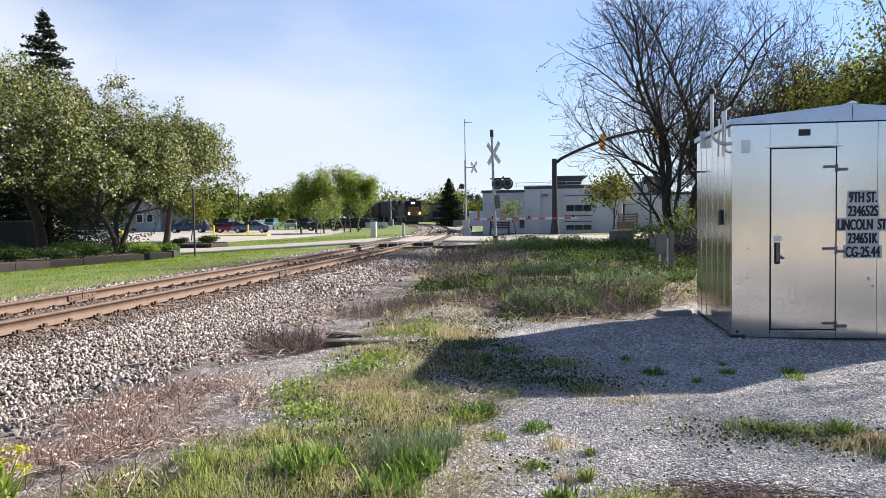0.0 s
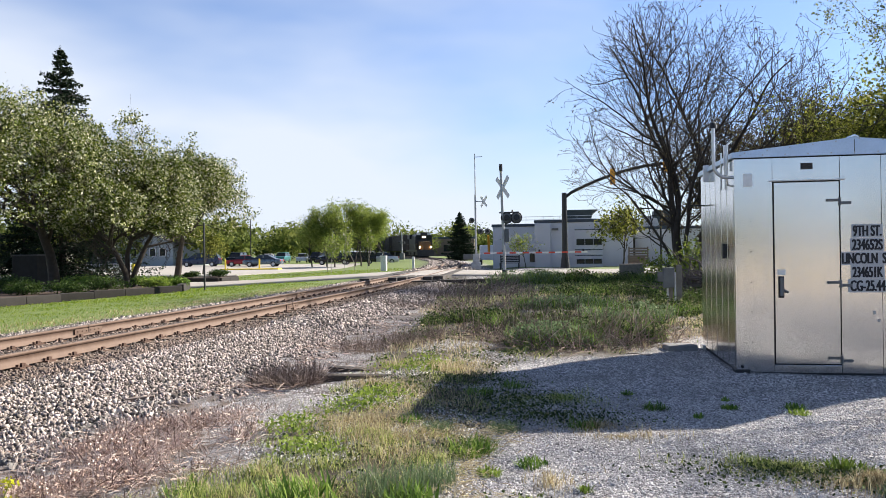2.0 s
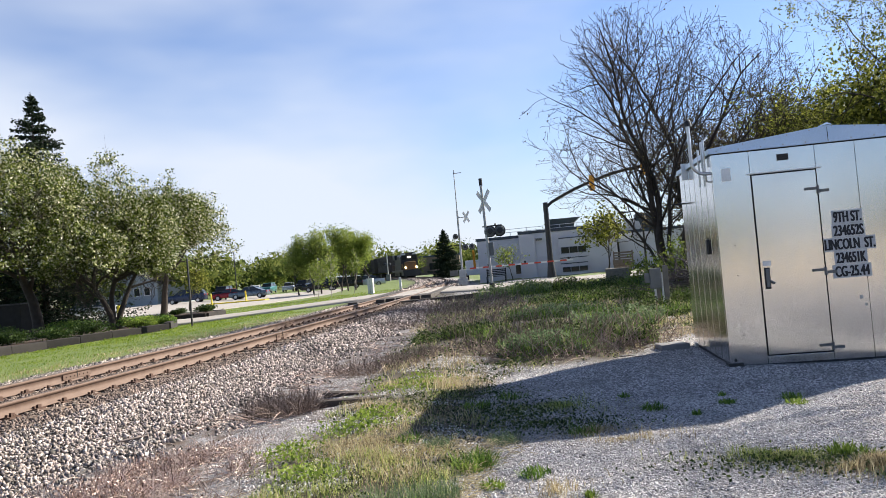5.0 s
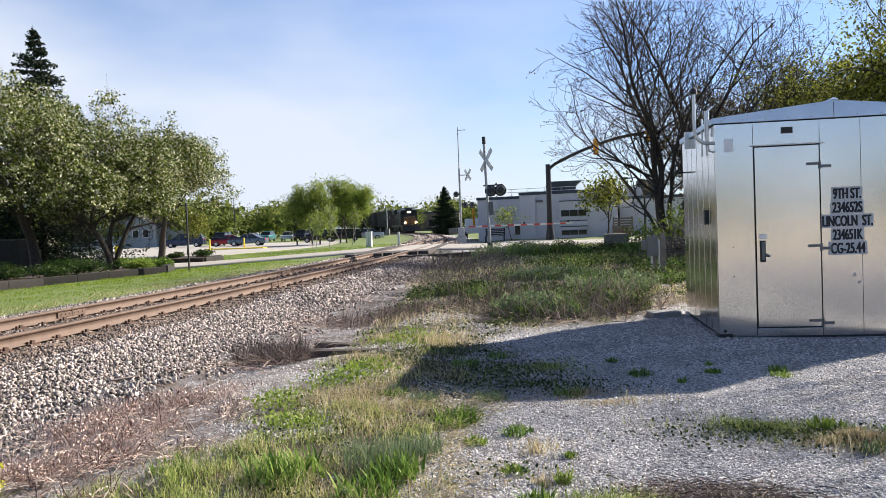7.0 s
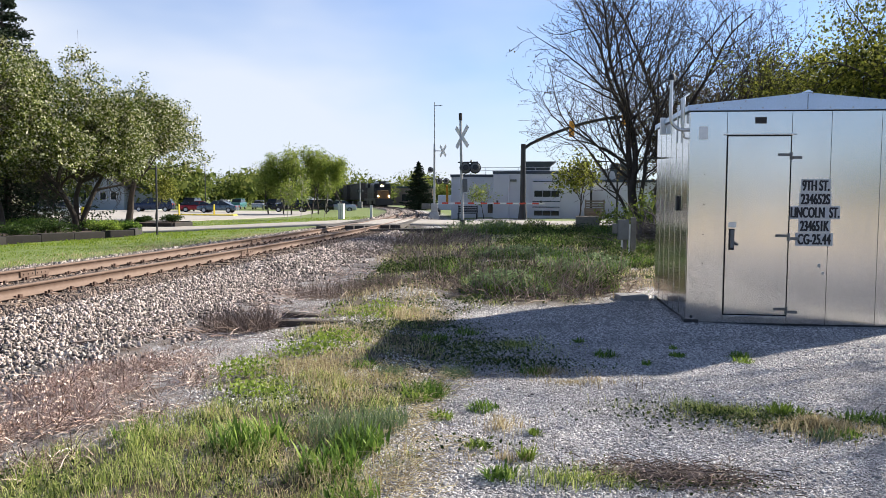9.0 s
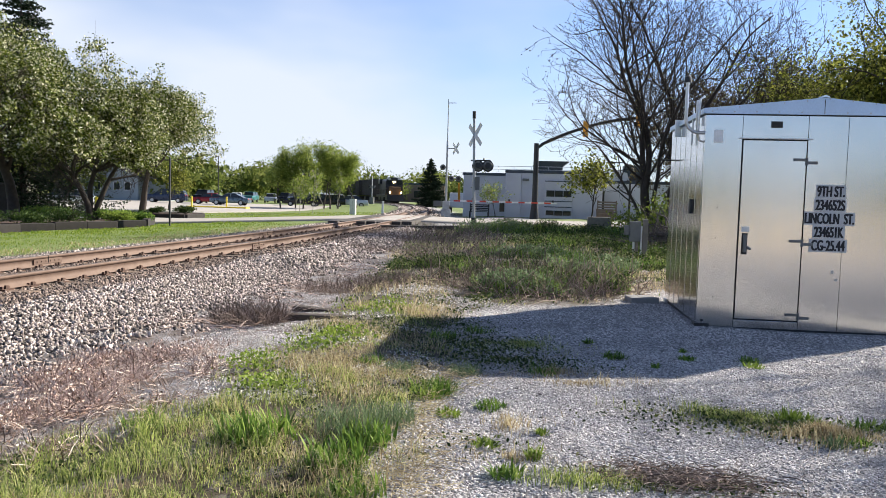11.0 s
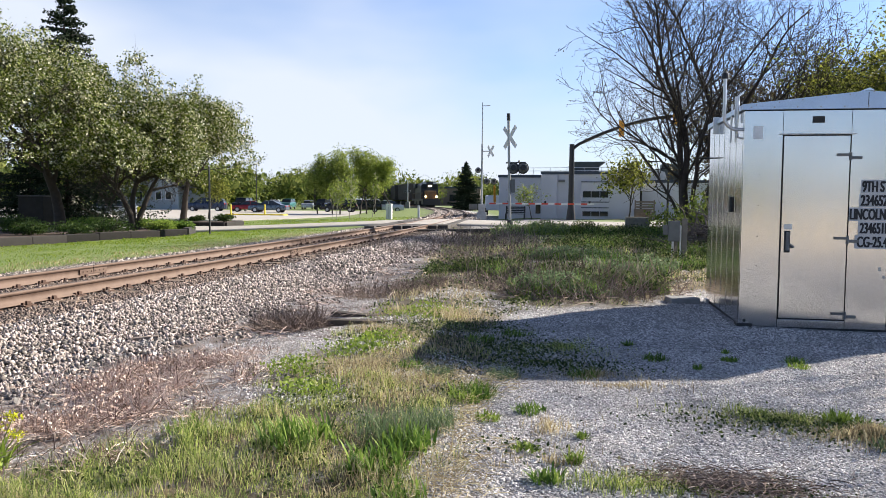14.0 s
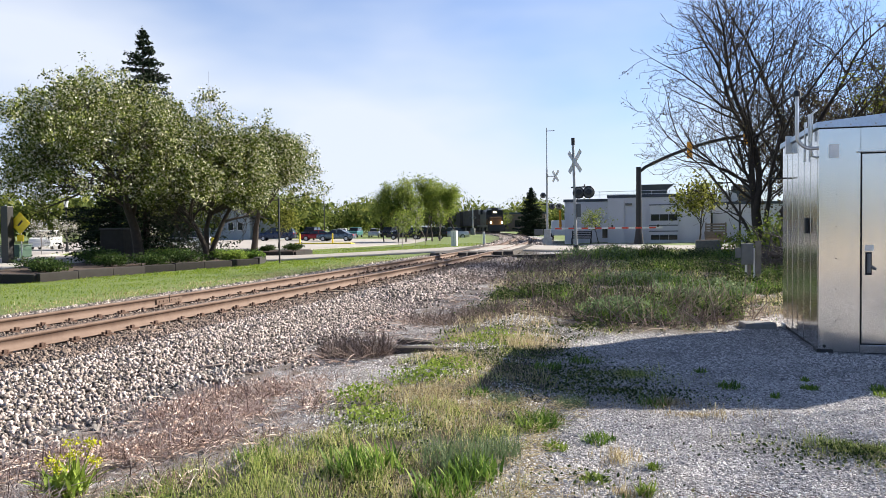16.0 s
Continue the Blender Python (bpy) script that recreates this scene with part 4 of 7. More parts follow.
def blades(name, x, y, height, width, material, label, seed, bend=0.5, category="grass", lift=0.0):
    rng = np.random.default_rng(seed)
    n = len(x)
    z = land(x, y) - 0.01 + lift
    h = height * rng.uniform(0.45, 1.25, n) * (0.55 + 0.95 * smooth01(0.5 + 0.6 * wobble(x, y, 1.7, 31) + 0.5 * wobble(x, y, 4.3, 32)))
    w = width * rng.uniform(0.7, 1.3, n)
    a, face = rng.uniform(0, 2 * math.pi, n), rng.uniform(0, math.pi, n)
    lean = bend * rng.uniform(0.1, 1.0, n)
    dx, dy = np.cos(a), np.sin(a)
    wx, wy = np.cos(face) * w / 2, np.sin(face) * w / 2
    base = np.stack([x, y, z], 1)
    mid = base + np.stack([dx * lean * h * 0.3, dy * lean * h * 0.3, h * 0.58], 1)
    tip = base + np.stack([dx * lean * h * 0.95, dy * lean * h * 0.95, h * (1 - 0.35 * lean)], 1)
    off = np.stack([wx, wy, np.zeros(n)], 1)
    v = np.stack([base - off, base + off, mid + off * 0.75, mid - off * 0.75, tip], 1).reshape(-1, 3)
    k = np.arange(n)[:, None] * 5
    f = np.concatenate([k + np.array([[0, 1, 2]]), k + np.array([[0, 2, 3]]), k + np.array([[3, 2, 4]])], 1).reshape(-1, 3)
    return tagged(array_mesh(name, v, f, material), label, category, kind="stuff")


def scatter(rng, n, x0, x1, y0, y1, keep):
    """n tries, of which keep(x, y), a chance of 0 to 1, lets some stand."""
    x, y = rng.uniform(x0, x1, n), rng.uniform(y0, y1, n)
    ok = rng.uniform(0, 1, n) < keep(x, y)
    return x[ok], y[ok]


def stems(name, x, y, length, width, material, label, seed, rise=0.35, kind="stuff", category="dry weeds"):
    """Thin bent stalks that lie and stand in a tangle."""
    rng = np.random.default_rng(seed)
    n = len(x)
    a = rng.uniform(0, 2 * math.pi, n)
    e = np.abs(rng.normal(0, rise, n))
    L = length * rng.uniform(0.4, 1.4, n)
    p0 = np.stack([x, y, land(x, y) + rng.uniform(0, 0.06, n)], 1)
    d = np.stack([np.cos(a) * np.cos(e), np.sin(a) * np.cos(e), np.sin(e)], 1)
    curl = rng.normal(0, 0.35, (n, 3))
    p1 = p0 + d * L[:, None] * 0.5 + curl * L[:, None] * 0.12
    p2 = p0 + d * L[:, None] + curl * L[:, None] * 0.3 - np.array([0, 0, 0.12]) * L[:, None]
    s = np.cross(d, np.array([0.3, -0.8, 0.5]))
    s /= np.linalg.norm(s, axis=1)[:, None] + 1e-9
    s *= (width * rng.uniform(0.5, 1.3, n))[:, None] / 2
    v = np.stack([p0 - s, p0 + s, p1 + s, p1 - s, p2 + s * 0.6, p2 - s * 0.6], 1).reshape(-1, 3)
    k = np.arange(n)[:, None] * 6
    f = np.concatenate([k + np.array([[0, 1, 2, 3]]), k + np.array([[3, 2, 4, 5]])], 1).reshape(-1, 4)
    return tagged(array_mesh(name, v, f, material), label, category, kind=kind)


def weed(x, y, radius, height, leaves, label, seed, n=40, width=0.05, name="weed_clump", upright=0.5):
    """A rosette of arched, folded leaves."""
    rng = np.random.default_rng(seed)
    verts, faces = [], []
    for _ in range(n):
        a, r0 = rng.uniform(0, 2 * math.pi), radius * 0.45 * math.sqrt(rng.uniform(0, 1))
        b = rng.uniform(0, 2 * math.pi)
        ox, oy = r0 * math.cos(b), r0 * math.sin(b)
        L, e = height * rng.uniform(0.7, 1.25), rng.uniform(0.2, 1.0) * (1.4 - upright)
        w = width * rng.uniform(0.6, 1.2)
        base = len(verts)
        for i, (t, ww) in enumerate(((0, 0.25), (0.35, 1.0), (0.7, 0.8), (1.0, 0.05))):
            out = L * math.sin(e) * t * (0.6 + 0.6 * t)
            up = L * (math.cos(e) * t - 0.25 * e * t * t)
            cx, cy, sx, sy = ox + out * math.cos(a), oy + out * math.sin(a), -math.sin(a) * w * ww / 2, math.cos(a) * w * ww / 2
            verts += [(cx - sx, cy - sy, up + w * 0.15 * ww), (cx, cy, up), (cx + sx, cy + sy, up + w * 0.15 * ww)]
        for i in range(3):
            q = base + i * 3
            faces += [(q, q + 1, q + 4, q + 3), (q + 1, q + 2, q + 5, q + 4)]
    ob = tagged(new(name), label, "weed")
    tagged(array_mesh("foliage", verts, faces, leaves, ob), kind="stuff")
    ob.location = (x, y, float(land(x, y)) - 0.005)
    return ob


# ---- large trees ----
def at_ground(x, y, lift=0.0):
    return (x, y, float(land(x, y)) + lift)


def vase_tree(name, base, label, seed, centre, radii, stem_ways, bark, buds, bud_n):
    """A many-stemmed leafless tree whose limbs rise and fan out inside an egg-shaped crown."""
    r = np.random.default_rng(seed)
    out, tips = [], []
    mid, half = Vector(centre), Vector(radii)

    def room(q, extra):
        d = q - mid
        return (d.x / half.x) ** 2 + (d.y / half.y) ** 2 + (d.z / half.z) ** 2 < extra ** 2 or q.z < mid.z * 0.6 and math.hypot(d.x, d.y) < half.x * 0.65

    def limb(p, d, length, radius, level, extra):
        step = (0.42, 0.30, 0.22, 0.17)[level]
        pts, rad, q, travelled = [p.copy()], [radius], p.copy(), 0.0
        n = max(2, int(length / step))
        for i in range(n):
            d = (d + Vector(r.normal(0, (0.085, 0.13, 0.16, 0.18)[level], 3)) + Vector((0, 0, (0.012, 0.05, 0.04, 0.02)[level]))).normalized()
            q = q + d * step
            if not room(q, extra):
                break
            pts.append(q.copy())
            rad.append(max(0.006, radius * (1 - 0.85 * (i + 1) / n)))
            t = (i + 1) / n
            chance = ((0.0 if t < 0.2 else 0.62), (0.0 if t < 0.1 else 0.50), 0.48, 0.0)[level]
            if level < 3 and r.uniform() < chance:
                for _ in range(2 if level == 0 and r.uniform() < 0.35 else 1):
                    axis_way = d.cross(Vector(r.normal(0, 1, 3))).normalized()
                    way = Matrix.Rotation(radians(r.uniform(30, 62)), 3, axis_way) @ d
                    limb(q, way, length * (1 - 0.62 * t) * r.uniform(0.42, 0.72), max(0.007, rad[-1] * r.uniform(0.38, 0.56)), level + 1, extra)
        if len(pts) > 1:
            rad = [max(0.006, radius * (1 - 0.88 * k / (len(pts) - 1))) for k in range(len(pts))]
            out.append((pts, rad, level))
            if level >= 2:
                tips.append(pts[-1])
                if len(pts) > 3:
                    tips.append(pts[-2])

    for turn, tilt, length, radius, extra in stem_ways:
        a = radians(turn)
        way = Vector((math.cos(a) * math.sin(radians(tilt)), math.sin(a) * math.sin(radians(tilt)), math.cos(radians(tilt))))
        limb(Vector((math.cos(a) * 0.3, math.sin(a) * 0.3, -0.1)), way, length, radius, 0, extra)
    ob = tagged(new(name), label, "tree")
    ob.location = base
    v, f = tube_arrays([(b, q) for b, q, l in out if l < 1], 8)
    array_mesh("trunk", v, f, bark, ob, smooth=True)
    v, f = tube_arrays([(b, q) for b, q, l in out if l >= 1], 4)
    tagged(array_mesh("branchwork", v, f, bark, ob), kind="stuff")
    t = np.array(tips)
    pick = t[r.integers(0, len(t), bud_n)] + r.normal(0, 0.05, (bud_n, 3))
    v, f = leaf_quads(pick, 0.075, r)
    tagged(array_mesh("foliage", v, f, buds, ob), kind="stuff")
    return ob


vase_tree("bare_tree", at_ground(4.35, 35.2), "large leafless tree with many dark upright stems and small buds", 11, (-0.75, 0, 6.9), (5.7, 5.2, 5.5),
          [(178, 17, 13, 0.17, 1.0), (150, 7, 13, 0.17, 1.0), (300, 9, 13, 0.16, 1.0), (20, 15, 13, 0.15, 1.0), (190, 27, 11, 0.13, 1.0), (165, 38, 8.5, 0.08, 1.0), (0, 30, 12.5, 0.12, 1.15), (350, 40, 11.5, 0.09, 1.3), (250, 28, 11, 0.11, 1.0)],
          "bark_dark", "bud_leaves", 5200)
tree("crabapple_tree", (-23.55, 30.3, -0.08), 8.7, 10.4, "wide crabapple tree in white blossom and green leaf beside the planter", 21, "bark_dark", "crab_leaves", 70000, 0.105,
     stems=1, trunk=2.6, trunk_r=0.27, kids=(10, 7, 5, 4), angle=50, wob=0.14, group="crabapple trees", clear=2.7, jitter=0.16, shift=(-0.5, -0.4), dome=True, cluster=22)
tree("crabapple_tree", (-20.85, 31.8, -0.08), 7.9, 7.4, "crabapple tree in white blossom with forked dark trunks", 22, "bark_dark", "crab_leaves", 54000, 0.105,
     stems=3, trunk=2.2, trunk_r=0.2, kids=(7, 6, 5, 3), angle=46, lean=0.32, group="crabapple trees", clear=2.6, jitter=0.16, dome=True, cluster=22)
tree("crabapple_tree", (-24.55, 42.3, 0.0), 7.8, 8.6, "crabapple tree in white blossom beyond the driveway", 23, "bark_dark", "crab_leaves", 46000, 0.115,
     stems=1, trunk=2.6, trunk_r=0.22, kids=(9, 7, 5, 3), angle=48, wob=0.14, group="crabapple trees", clear=2.3, shift=(1.2, 0), jitter=0.18, dome=True, cluster=22)
conifer("spruce_tree", (-30.9, 40.4, -0.3), 14.2, 5.4, "tall dark spruce tree rising behind the crabapples", 31)
conifer("spruce_tree", (-31.0, 37.4, -0.3), 5.0, 1.9, "low dark spruce in shade beside the cabinet", 34, 0.02)
# leafy trees behind the shed
for i, (x, y, h, w, s) in enumerate(((13.0, 34.0, 8.6, 9.6, 41), (20.5, 35.0, 11.0, 11.5, 42), (11.6, 43.0, 9.4, 9.0, 43))):
    tree("leafy_tree", at_ground(x, y), h, w, "broad tree with fresh yellow-green leaves behind the shed", s, "bark_dark", "spring_leaves", 38000, 0.165, stems=2, trunk=2.6, trunk_r=0.22,
         kids=(6, 5, 4, 3), angle=50, lean=0.25, group="leafy trees behind the shed", jitter=0.24)
tree("thicket_tree", at_ground(7.3, 37.5), 7.6, 6.0, "bare brownish thicket tree beside the leafy trees", 47, "bark_grey", "bud_leaves", 15000, 0.13, stems=4, trunk=2.0, trunk_r=0.1, kids=(6, 5, 4, 4), angle=46, lean=0.3, jitter=0.1)
tree("overhanging_tree", at_ground(14.8, 31.0), 14.5, 13.0, "tall tree with sparse new leaves near the shed", 48, "bark_dark", "spring_leaves", 34000, 0.08, stems=2, trunk=3.2, trunk_r=0.2, kids=(6, 5, 4, 4), angle=48, lean=0.2, jitter=0.16)
# birch grove and saplings by the car park
for i, (x, y, h, w, s) in enumerate(((-31.0, 82, 5.6, 4.2, 51), (-29.6, 83, 6.6, 4.4, 58), (-28.0, 81, 7.2, 4.6, 52), (-26.6, 84, 7.5, 4.6, 57), (-25.4, 82.5, 6.9, 4.4, 53), (-24.2, 81.5, 6.4, 4.0, 54), (-22.9, 84.5, 5.8, 3.4, 55))):
    tree("grove_tree", at_ground(x, y), h, w, "young green tree in a grove beside the car park", s, "bark_dark", "green_leaves", 5500, 0.15, trunk=3.4, trunk_r=0.09, kids=(11, 6, 4), angle=34, up=0.07, group="grove trees", jitter=0.3, clear=1.5, dome=True, ratio=(0.32, 0.55))
for i, (x, y, h) in enumerate(((-20.1, 57.4, 2.9), (-19.1, 57.6, 3.2), (-18.9, 59.7, 3.6), (-18.8, 62.8, 3.8), (-21.5, 60.5, 3.2))):
    tree("sapling", at_ground(x, y), h, 1.0, "thin young sapling with sparse leaves on the lawn", 60 + i, "bark_pale", "green_leaves", 420, 0.13, trunk=1.0, trunk_r=0.025, kids=(6, 4, 3), angle=28, group="saplings", jitter=0.1)
tree("shade_tree", at_ground(12.8, 14.8), 10.5, 8.5, "sparse young-leaved tree standing beside the gravel yard", 49, "bark_dark", "shaded_leaves", 13500, 0.055, stems=2, trunk=3.0, trunk_r=0.15, kids=(6, 5, 4, 4), angle=46, lean=0.15, jitter=0.14)
tree("young_maple", at_ground(-31.5, 58.2), 4.2, 3.2, "young tree with bright lime leaves at the car park edge", 75, "bark_dark", "spring_leaves", 3500, 0.13, trunk=1.6, trunk_r=0.06, kids=(7, 6, 4), angle=42, jitter=0.2)
conifer("dark_conifer", (-18.6, 108.5, -0.1), 7.0, 2.9, "dense dark conifer beyond the crossing", 35, 0.03, dense=1.6)
tree("corner_tree", at_ground(1.6, 41.0), 3.9, 3.5, "small tree with yellow-green new leaves above a concrete planter", 71, "bark_dark", "spring_leaves", 1500, 0.16, trunk=1.7, trunk_r=0.06, kids=(7, 5, 4), angle=46, jitter=0.15)
tree("courtyard_tree", at_ground(-4.8, 57.2), 2.9, 2.4, "slender small tree in front of the white building", 72, "bark_dark", "green_leaves", 500, 0.14, trunk=1.2, trunk_r=0.04, kids=(7, 5, 4), angle=40, jitter=0.1)
for i, (x, y) in enumerate(((-43.0, 44.6), (-43.6, 47.2), (-41.5, 49.5), (-47.5, 63))):
    tree("blossom_sapling", at_ground(x, y), 2.9, 1.7, "young street tree with pale blossom on the verge", 80 + i, "bark_pale", "blossom_leaves", 600, 0.10, trunk=1.2, trunk_r=0.035, kids=(7, 4, 3), angle=32, group="blossom saplings", jitter=0.16)
# distant woods
rng = np.random.default_rng(91)
blobs = []
for k in range(80):
    a = radians(rng.uniform(-2, 38))
    d = rng.uniform(160, 260)
    h = rng.uniform(5, 10.5) * d / 190
    blobs.append((-math.sin(a) * d, math.cos(a) * d, h * 0.45, h * 0.8, h * 0.6, h * 0.5, 760))
for k in range(40):
    a = radians(rng.uniform(26, 58))
    d = rng.uniform(120, 150)
    h = rng.uniform(6, 10)
    blobs.append((-math.sin(a) * d, math.cos(a) * d, h * 0.45, h * 0.75, h * 0.6, h * 0.5, 860))
for k in range(26):
    a = radians(rng.uniform(-40, 4))
    d = rng.uniform(95, 170)
    h = rng.uniform(6, 9)
    blobs.append((-math.sin(a) * d, math.cos(a) * d, h * 0.45, h * 0.75, h * 0.6, h * 0.52, 560))
core = [(x, y, z, rx * 0.8, ry * 0.8, rz * 0.82, n // 3) for x, y, z, rx, ry, rz, n in blobs]
v, f = leaf_quads(np.concatenate([cloud_points(rng, blobs), cloud_points(rng, core)]), np.concatenate([np.full((sum(b[6] for b in blobs), 1), 0.42), np.full((sum(b[6] for b in core), 1), 1.15)]), rng)
tagged(array_mesh("distant_woods", v, f, "far_leaves"), "hazy line of spring-green trees along the horizon", "woods", kind="stuff")
blobs = []
for k in range(110):
    a = radians(rng.uniform(62, 318))
    d = rng.uniform(130, 190)
    h = rng.uniform(6, 9.5)
    blobs.append((-math.sin(a) * d, math.cos(a) * d, h * 0.42, h * 1.5, h * 1.2, h * 0.55, 460))
v, f = leaf_quads(cloud_points(rng, blobs), 1.5, rng)
tagged(array_mesh("surrounding_woods", v, f, "far_leaves"), "trees standing all round behind the viewer", "woods", kind="stuff")

# ---- planting bed ----
def planter(line, width, label):
    ob = tagged(new("planting_bed"), label, "planter")
    first = None
    for (ax, ay), (bx, by) in zip(line, line[1:]):
        d = math.hypot(bx - ax, by - ay)
        n = max(1, int(d / 1.2))
        turn = math.degrees(math.atan2(by - ay, bx - ax))
        for i in range(n):
            if first is None:
                b = part("block", boxes((0, 1.195, -0.14, 0.14, -0.25, 0.31), bevel=0.025), "planter_block", ob)
                first = b.data
            else:
                b = link_mesh("block", first, None, ob)
            t = i / n
            b.matrix_basis = pose(ax + (bx - ax) * t, ay + (by - ay) * t, float(land(ax + (bx - ax) * t, ay + (by - ay) * t)), 0, 0, turn) @ Matrix.Diagonal((d / n / 1.2, 1, 1, 1))
    bm = prism([(x, y) for x, y in line[:-1]] if line[0] == line[-1] else line, "z", -0.5, -0.06)
    part("soil", bm, "mulch", ob)
    return ob


planter([(-22.6, 20.6), (-20.0, 20.6), (-19.2, 24.9), (-16.9, 29.4), (-18.4, 32.6), (-24.4, 32.4), (-25.6, 26.0), (-22.6, 20.6)], 0.3, "low block planting bed filled with dark mulch and shrubs")
planter([(-25.4, 43.0), (-22.2, 43.1), (-22.3, 45.6), (-25.6, 45.4), (-25.4, 43.0)], 0.3, "low block planting bed at the car park entrance")
shrubs = [(-18.3, 29.6, 0.9, 0.7, 0.75, "weed_lime"), (-17.9, 30.8, 0.7, 0.6, 0.6, "weed_leaf"), (-18.6, 31.8, 0.6, 0.6, 0.65, "shrub_leaves"), (-19.6, 28.2, 1.2, 0.8, 0.8, "shrub_leaves"), (-20.2, 26.6, 1.0, 0.8, 0.7, "shrub_leaves"),
          (-21.2, 25.6, 0.9, 0.8, 0.75, "shrub_leaves"), (-21.0, 22.2, 1.0, 0.9, 0.7, "shrub_leaves"), (-22.2, 23.0, 0.9, 0.9, 0.75, "shrub_leaves"), (-22.6, 26.8, 1.1, 0.9, 0.95, "shrub_leaves"), (-23.8, 27.6, 1.0, 0.9, 1.0, "shrub_leaves"),
          (-22.4, 30.6, 1.7, 0.6, 0.85, "weed_leaf"), (-20.0, 32.0, 1.1, 0.5, 0.75, "weed_leaf"), (-22.7, 44.0, 0.7, 0.6, 0.65, "shrub_leaves"), (-24.6, 44.2, 0.6, 0.5, 0.5, "shrub_leaves")]
for i, (x, y, rx, ry, h, m) in enumerate(shrubs):
    shrub((x, y, -0.08 if y < 40 else -0.07), rx, ry, h * 0.8, "rounded green garden shrub growing in the planting bed" if m != "shrub_leaves" else "dark evergreen shrub growing in the planting bed", 100 + i, m, 0.075, 1900, "bed shrubs")

# ---- street furniture near the crossing ----
def crossbuck(parent, x, y, z, size, yaw=-56):
    for turn in (45, -45):
        b = part("crossbuck_blade", boxes((-size / 2, size / 2, -0.012 - 0.012 * (turn > 0), 0.0 - 0.012 * (turn > 0), -0.11, 0.11), bevel=0.003), "white_paint", parent, "white reflective crossbuck blade")
        b.matrix_basis = pose(x, y, z, 0, 0, yaw) @ pose(0, 0, 0, 0, turn, 0)


def flasher(parent, x, y, z, r=0.25):
    disc = part("target_disc", rod(rod(bmesh.new(), (x, y, z), (x, y + 0.03, z), r, sides=24), (x, y - 0.0, z), (x, y - 0.05, z), r * 0.42, r * 0.38, 16), "black_paint", parent, "round black flasher target")
    part("lamp_hood", rod(bmesh.new(), (x, y - 0.02, z), (x, y - 0.28, z + 0.01), r * 0.5, r * 0.46, 16), "black_paint", parent)
    part("lens", rod(bmesh.new(), (x, y - 0.03, z), (x, y - 0.065, z), r * 0.8, r * 0.76, 16), "box_grey", disc)


sig = tagged(new("crossing_signal"), "railway crossing signal mast with white crossbuck and flashers", "crossing signal")
sig.matrix_basis = pose(-3.84, 34.84, 0.0, 0, -1.4, 8)
part("mast", rod(bmesh.new(), (0, 0, -0.2), (0, 0, 5.3), 0.065, 0.06, 12), "pole_silver", sig)
part("mast_cap", rod(bmesh.new(), (0, 0, 5.0), (0, 0, 5.32), 0.08, sides=12), "dark_steel", sig)
part("base", rod(bmesh.new(), (0, 0, -0.1), (0, 0, 0.5), 0.16, 0.12, 12), "dark_steel", sig)
crossbuck(sig, 0.06, -0.08, 4.25, 1.3)
part("cross_arm", rod(bmesh.new(), (-0.15, 0, 3.1), (0.75, 0, 3.1), 0.03), "dark_steel", sig)
flasher(sig, 0.18, -0.05, 2.85, 0.27)
flasher(sig, 0.62, -0.05, 2.85, 0.27)
part("bell", rod(bmesh.new(), (0.45, 0, 3.1), (0.45, 0, 3.22), 0.06, 0.02), "dark_steel", sig)
part("junction_box", boxes((0.06, 0.26, -0.1, 0.08, 1.75, 2.35), bevel=0.015), "box_grey", sig)

gate = tagged(new("crossing_gate"), "tall crossing gate mast with lowered red and white arm", "crossing gate")
gate.matrix_basis = pose(-8.12, 54.4, -0.02, 0, 0, 8)
part("mast", rod(bmesh.new(), (0, 0, 0), (0, 0, 5.4), 0.08, 0.07, 12), "pole_silver", gate)
part("upper_mast", rod(bmesh.new(), (0, 0, 5.3), (0, 0, 8.35), 0.045, 0.035, 10), "pole_silver", gate)
part("antenna_arm", rod(bmesh.new(), (-0.05, 0, 8.1), (0.55, 0, 8.12), 0.025), "pole_silver", gate)
crossbuck(gate, 0.62, -0.1, 4.9, 1.05)
part("bracket", rod(bmesh.new(), (0, 0, 4.9), (0.62, 0, 4.9), 0.03), "pole_silver", gate)
part("cross_arm", rod(bmesh.new(), (-0.5, 0, 2.95), (1.0, 0, 2.75), 0.03), "dark_steel", gate)
flasher(gate, 0.35, -0.05, 2.75, 0.22)
flasher(gate, 0.85, -0.05, 2.75, 0.22)
flasher(gate, -0.28, -0.05, 3.55, 0.2)
part("machine_box", boxes((-0.35, 0.35, -0.3, 0.3, 0.0, 0.55), (-0.25, 0.25, -0.25, 0.25, 0.55, 1.15), bevel=0.04), "pole_silver", gate)
part("counterweight", boxes((-0.9, -0.3, -0.42, -0.32, 0.75, 1.15), bevel=0.03), "box_grey", gate)
for k in range(16):
    part("arm_stripe", boxes((0.55 + k * 0.46, 0.55 + (k + 1) * 0.46, -0.38, -0.34, 1.13, 1.24)), "gate_red" if k % 2 == 0 else "white_paint", gate)
for k in (1.9, 4.5, 7.6):
    part("arm_lamp", boxes((k - 0.07, k + 0.07, -0.4, -0.32, 1.24, 1.4), bevel=0.02), "black_paint", gate)

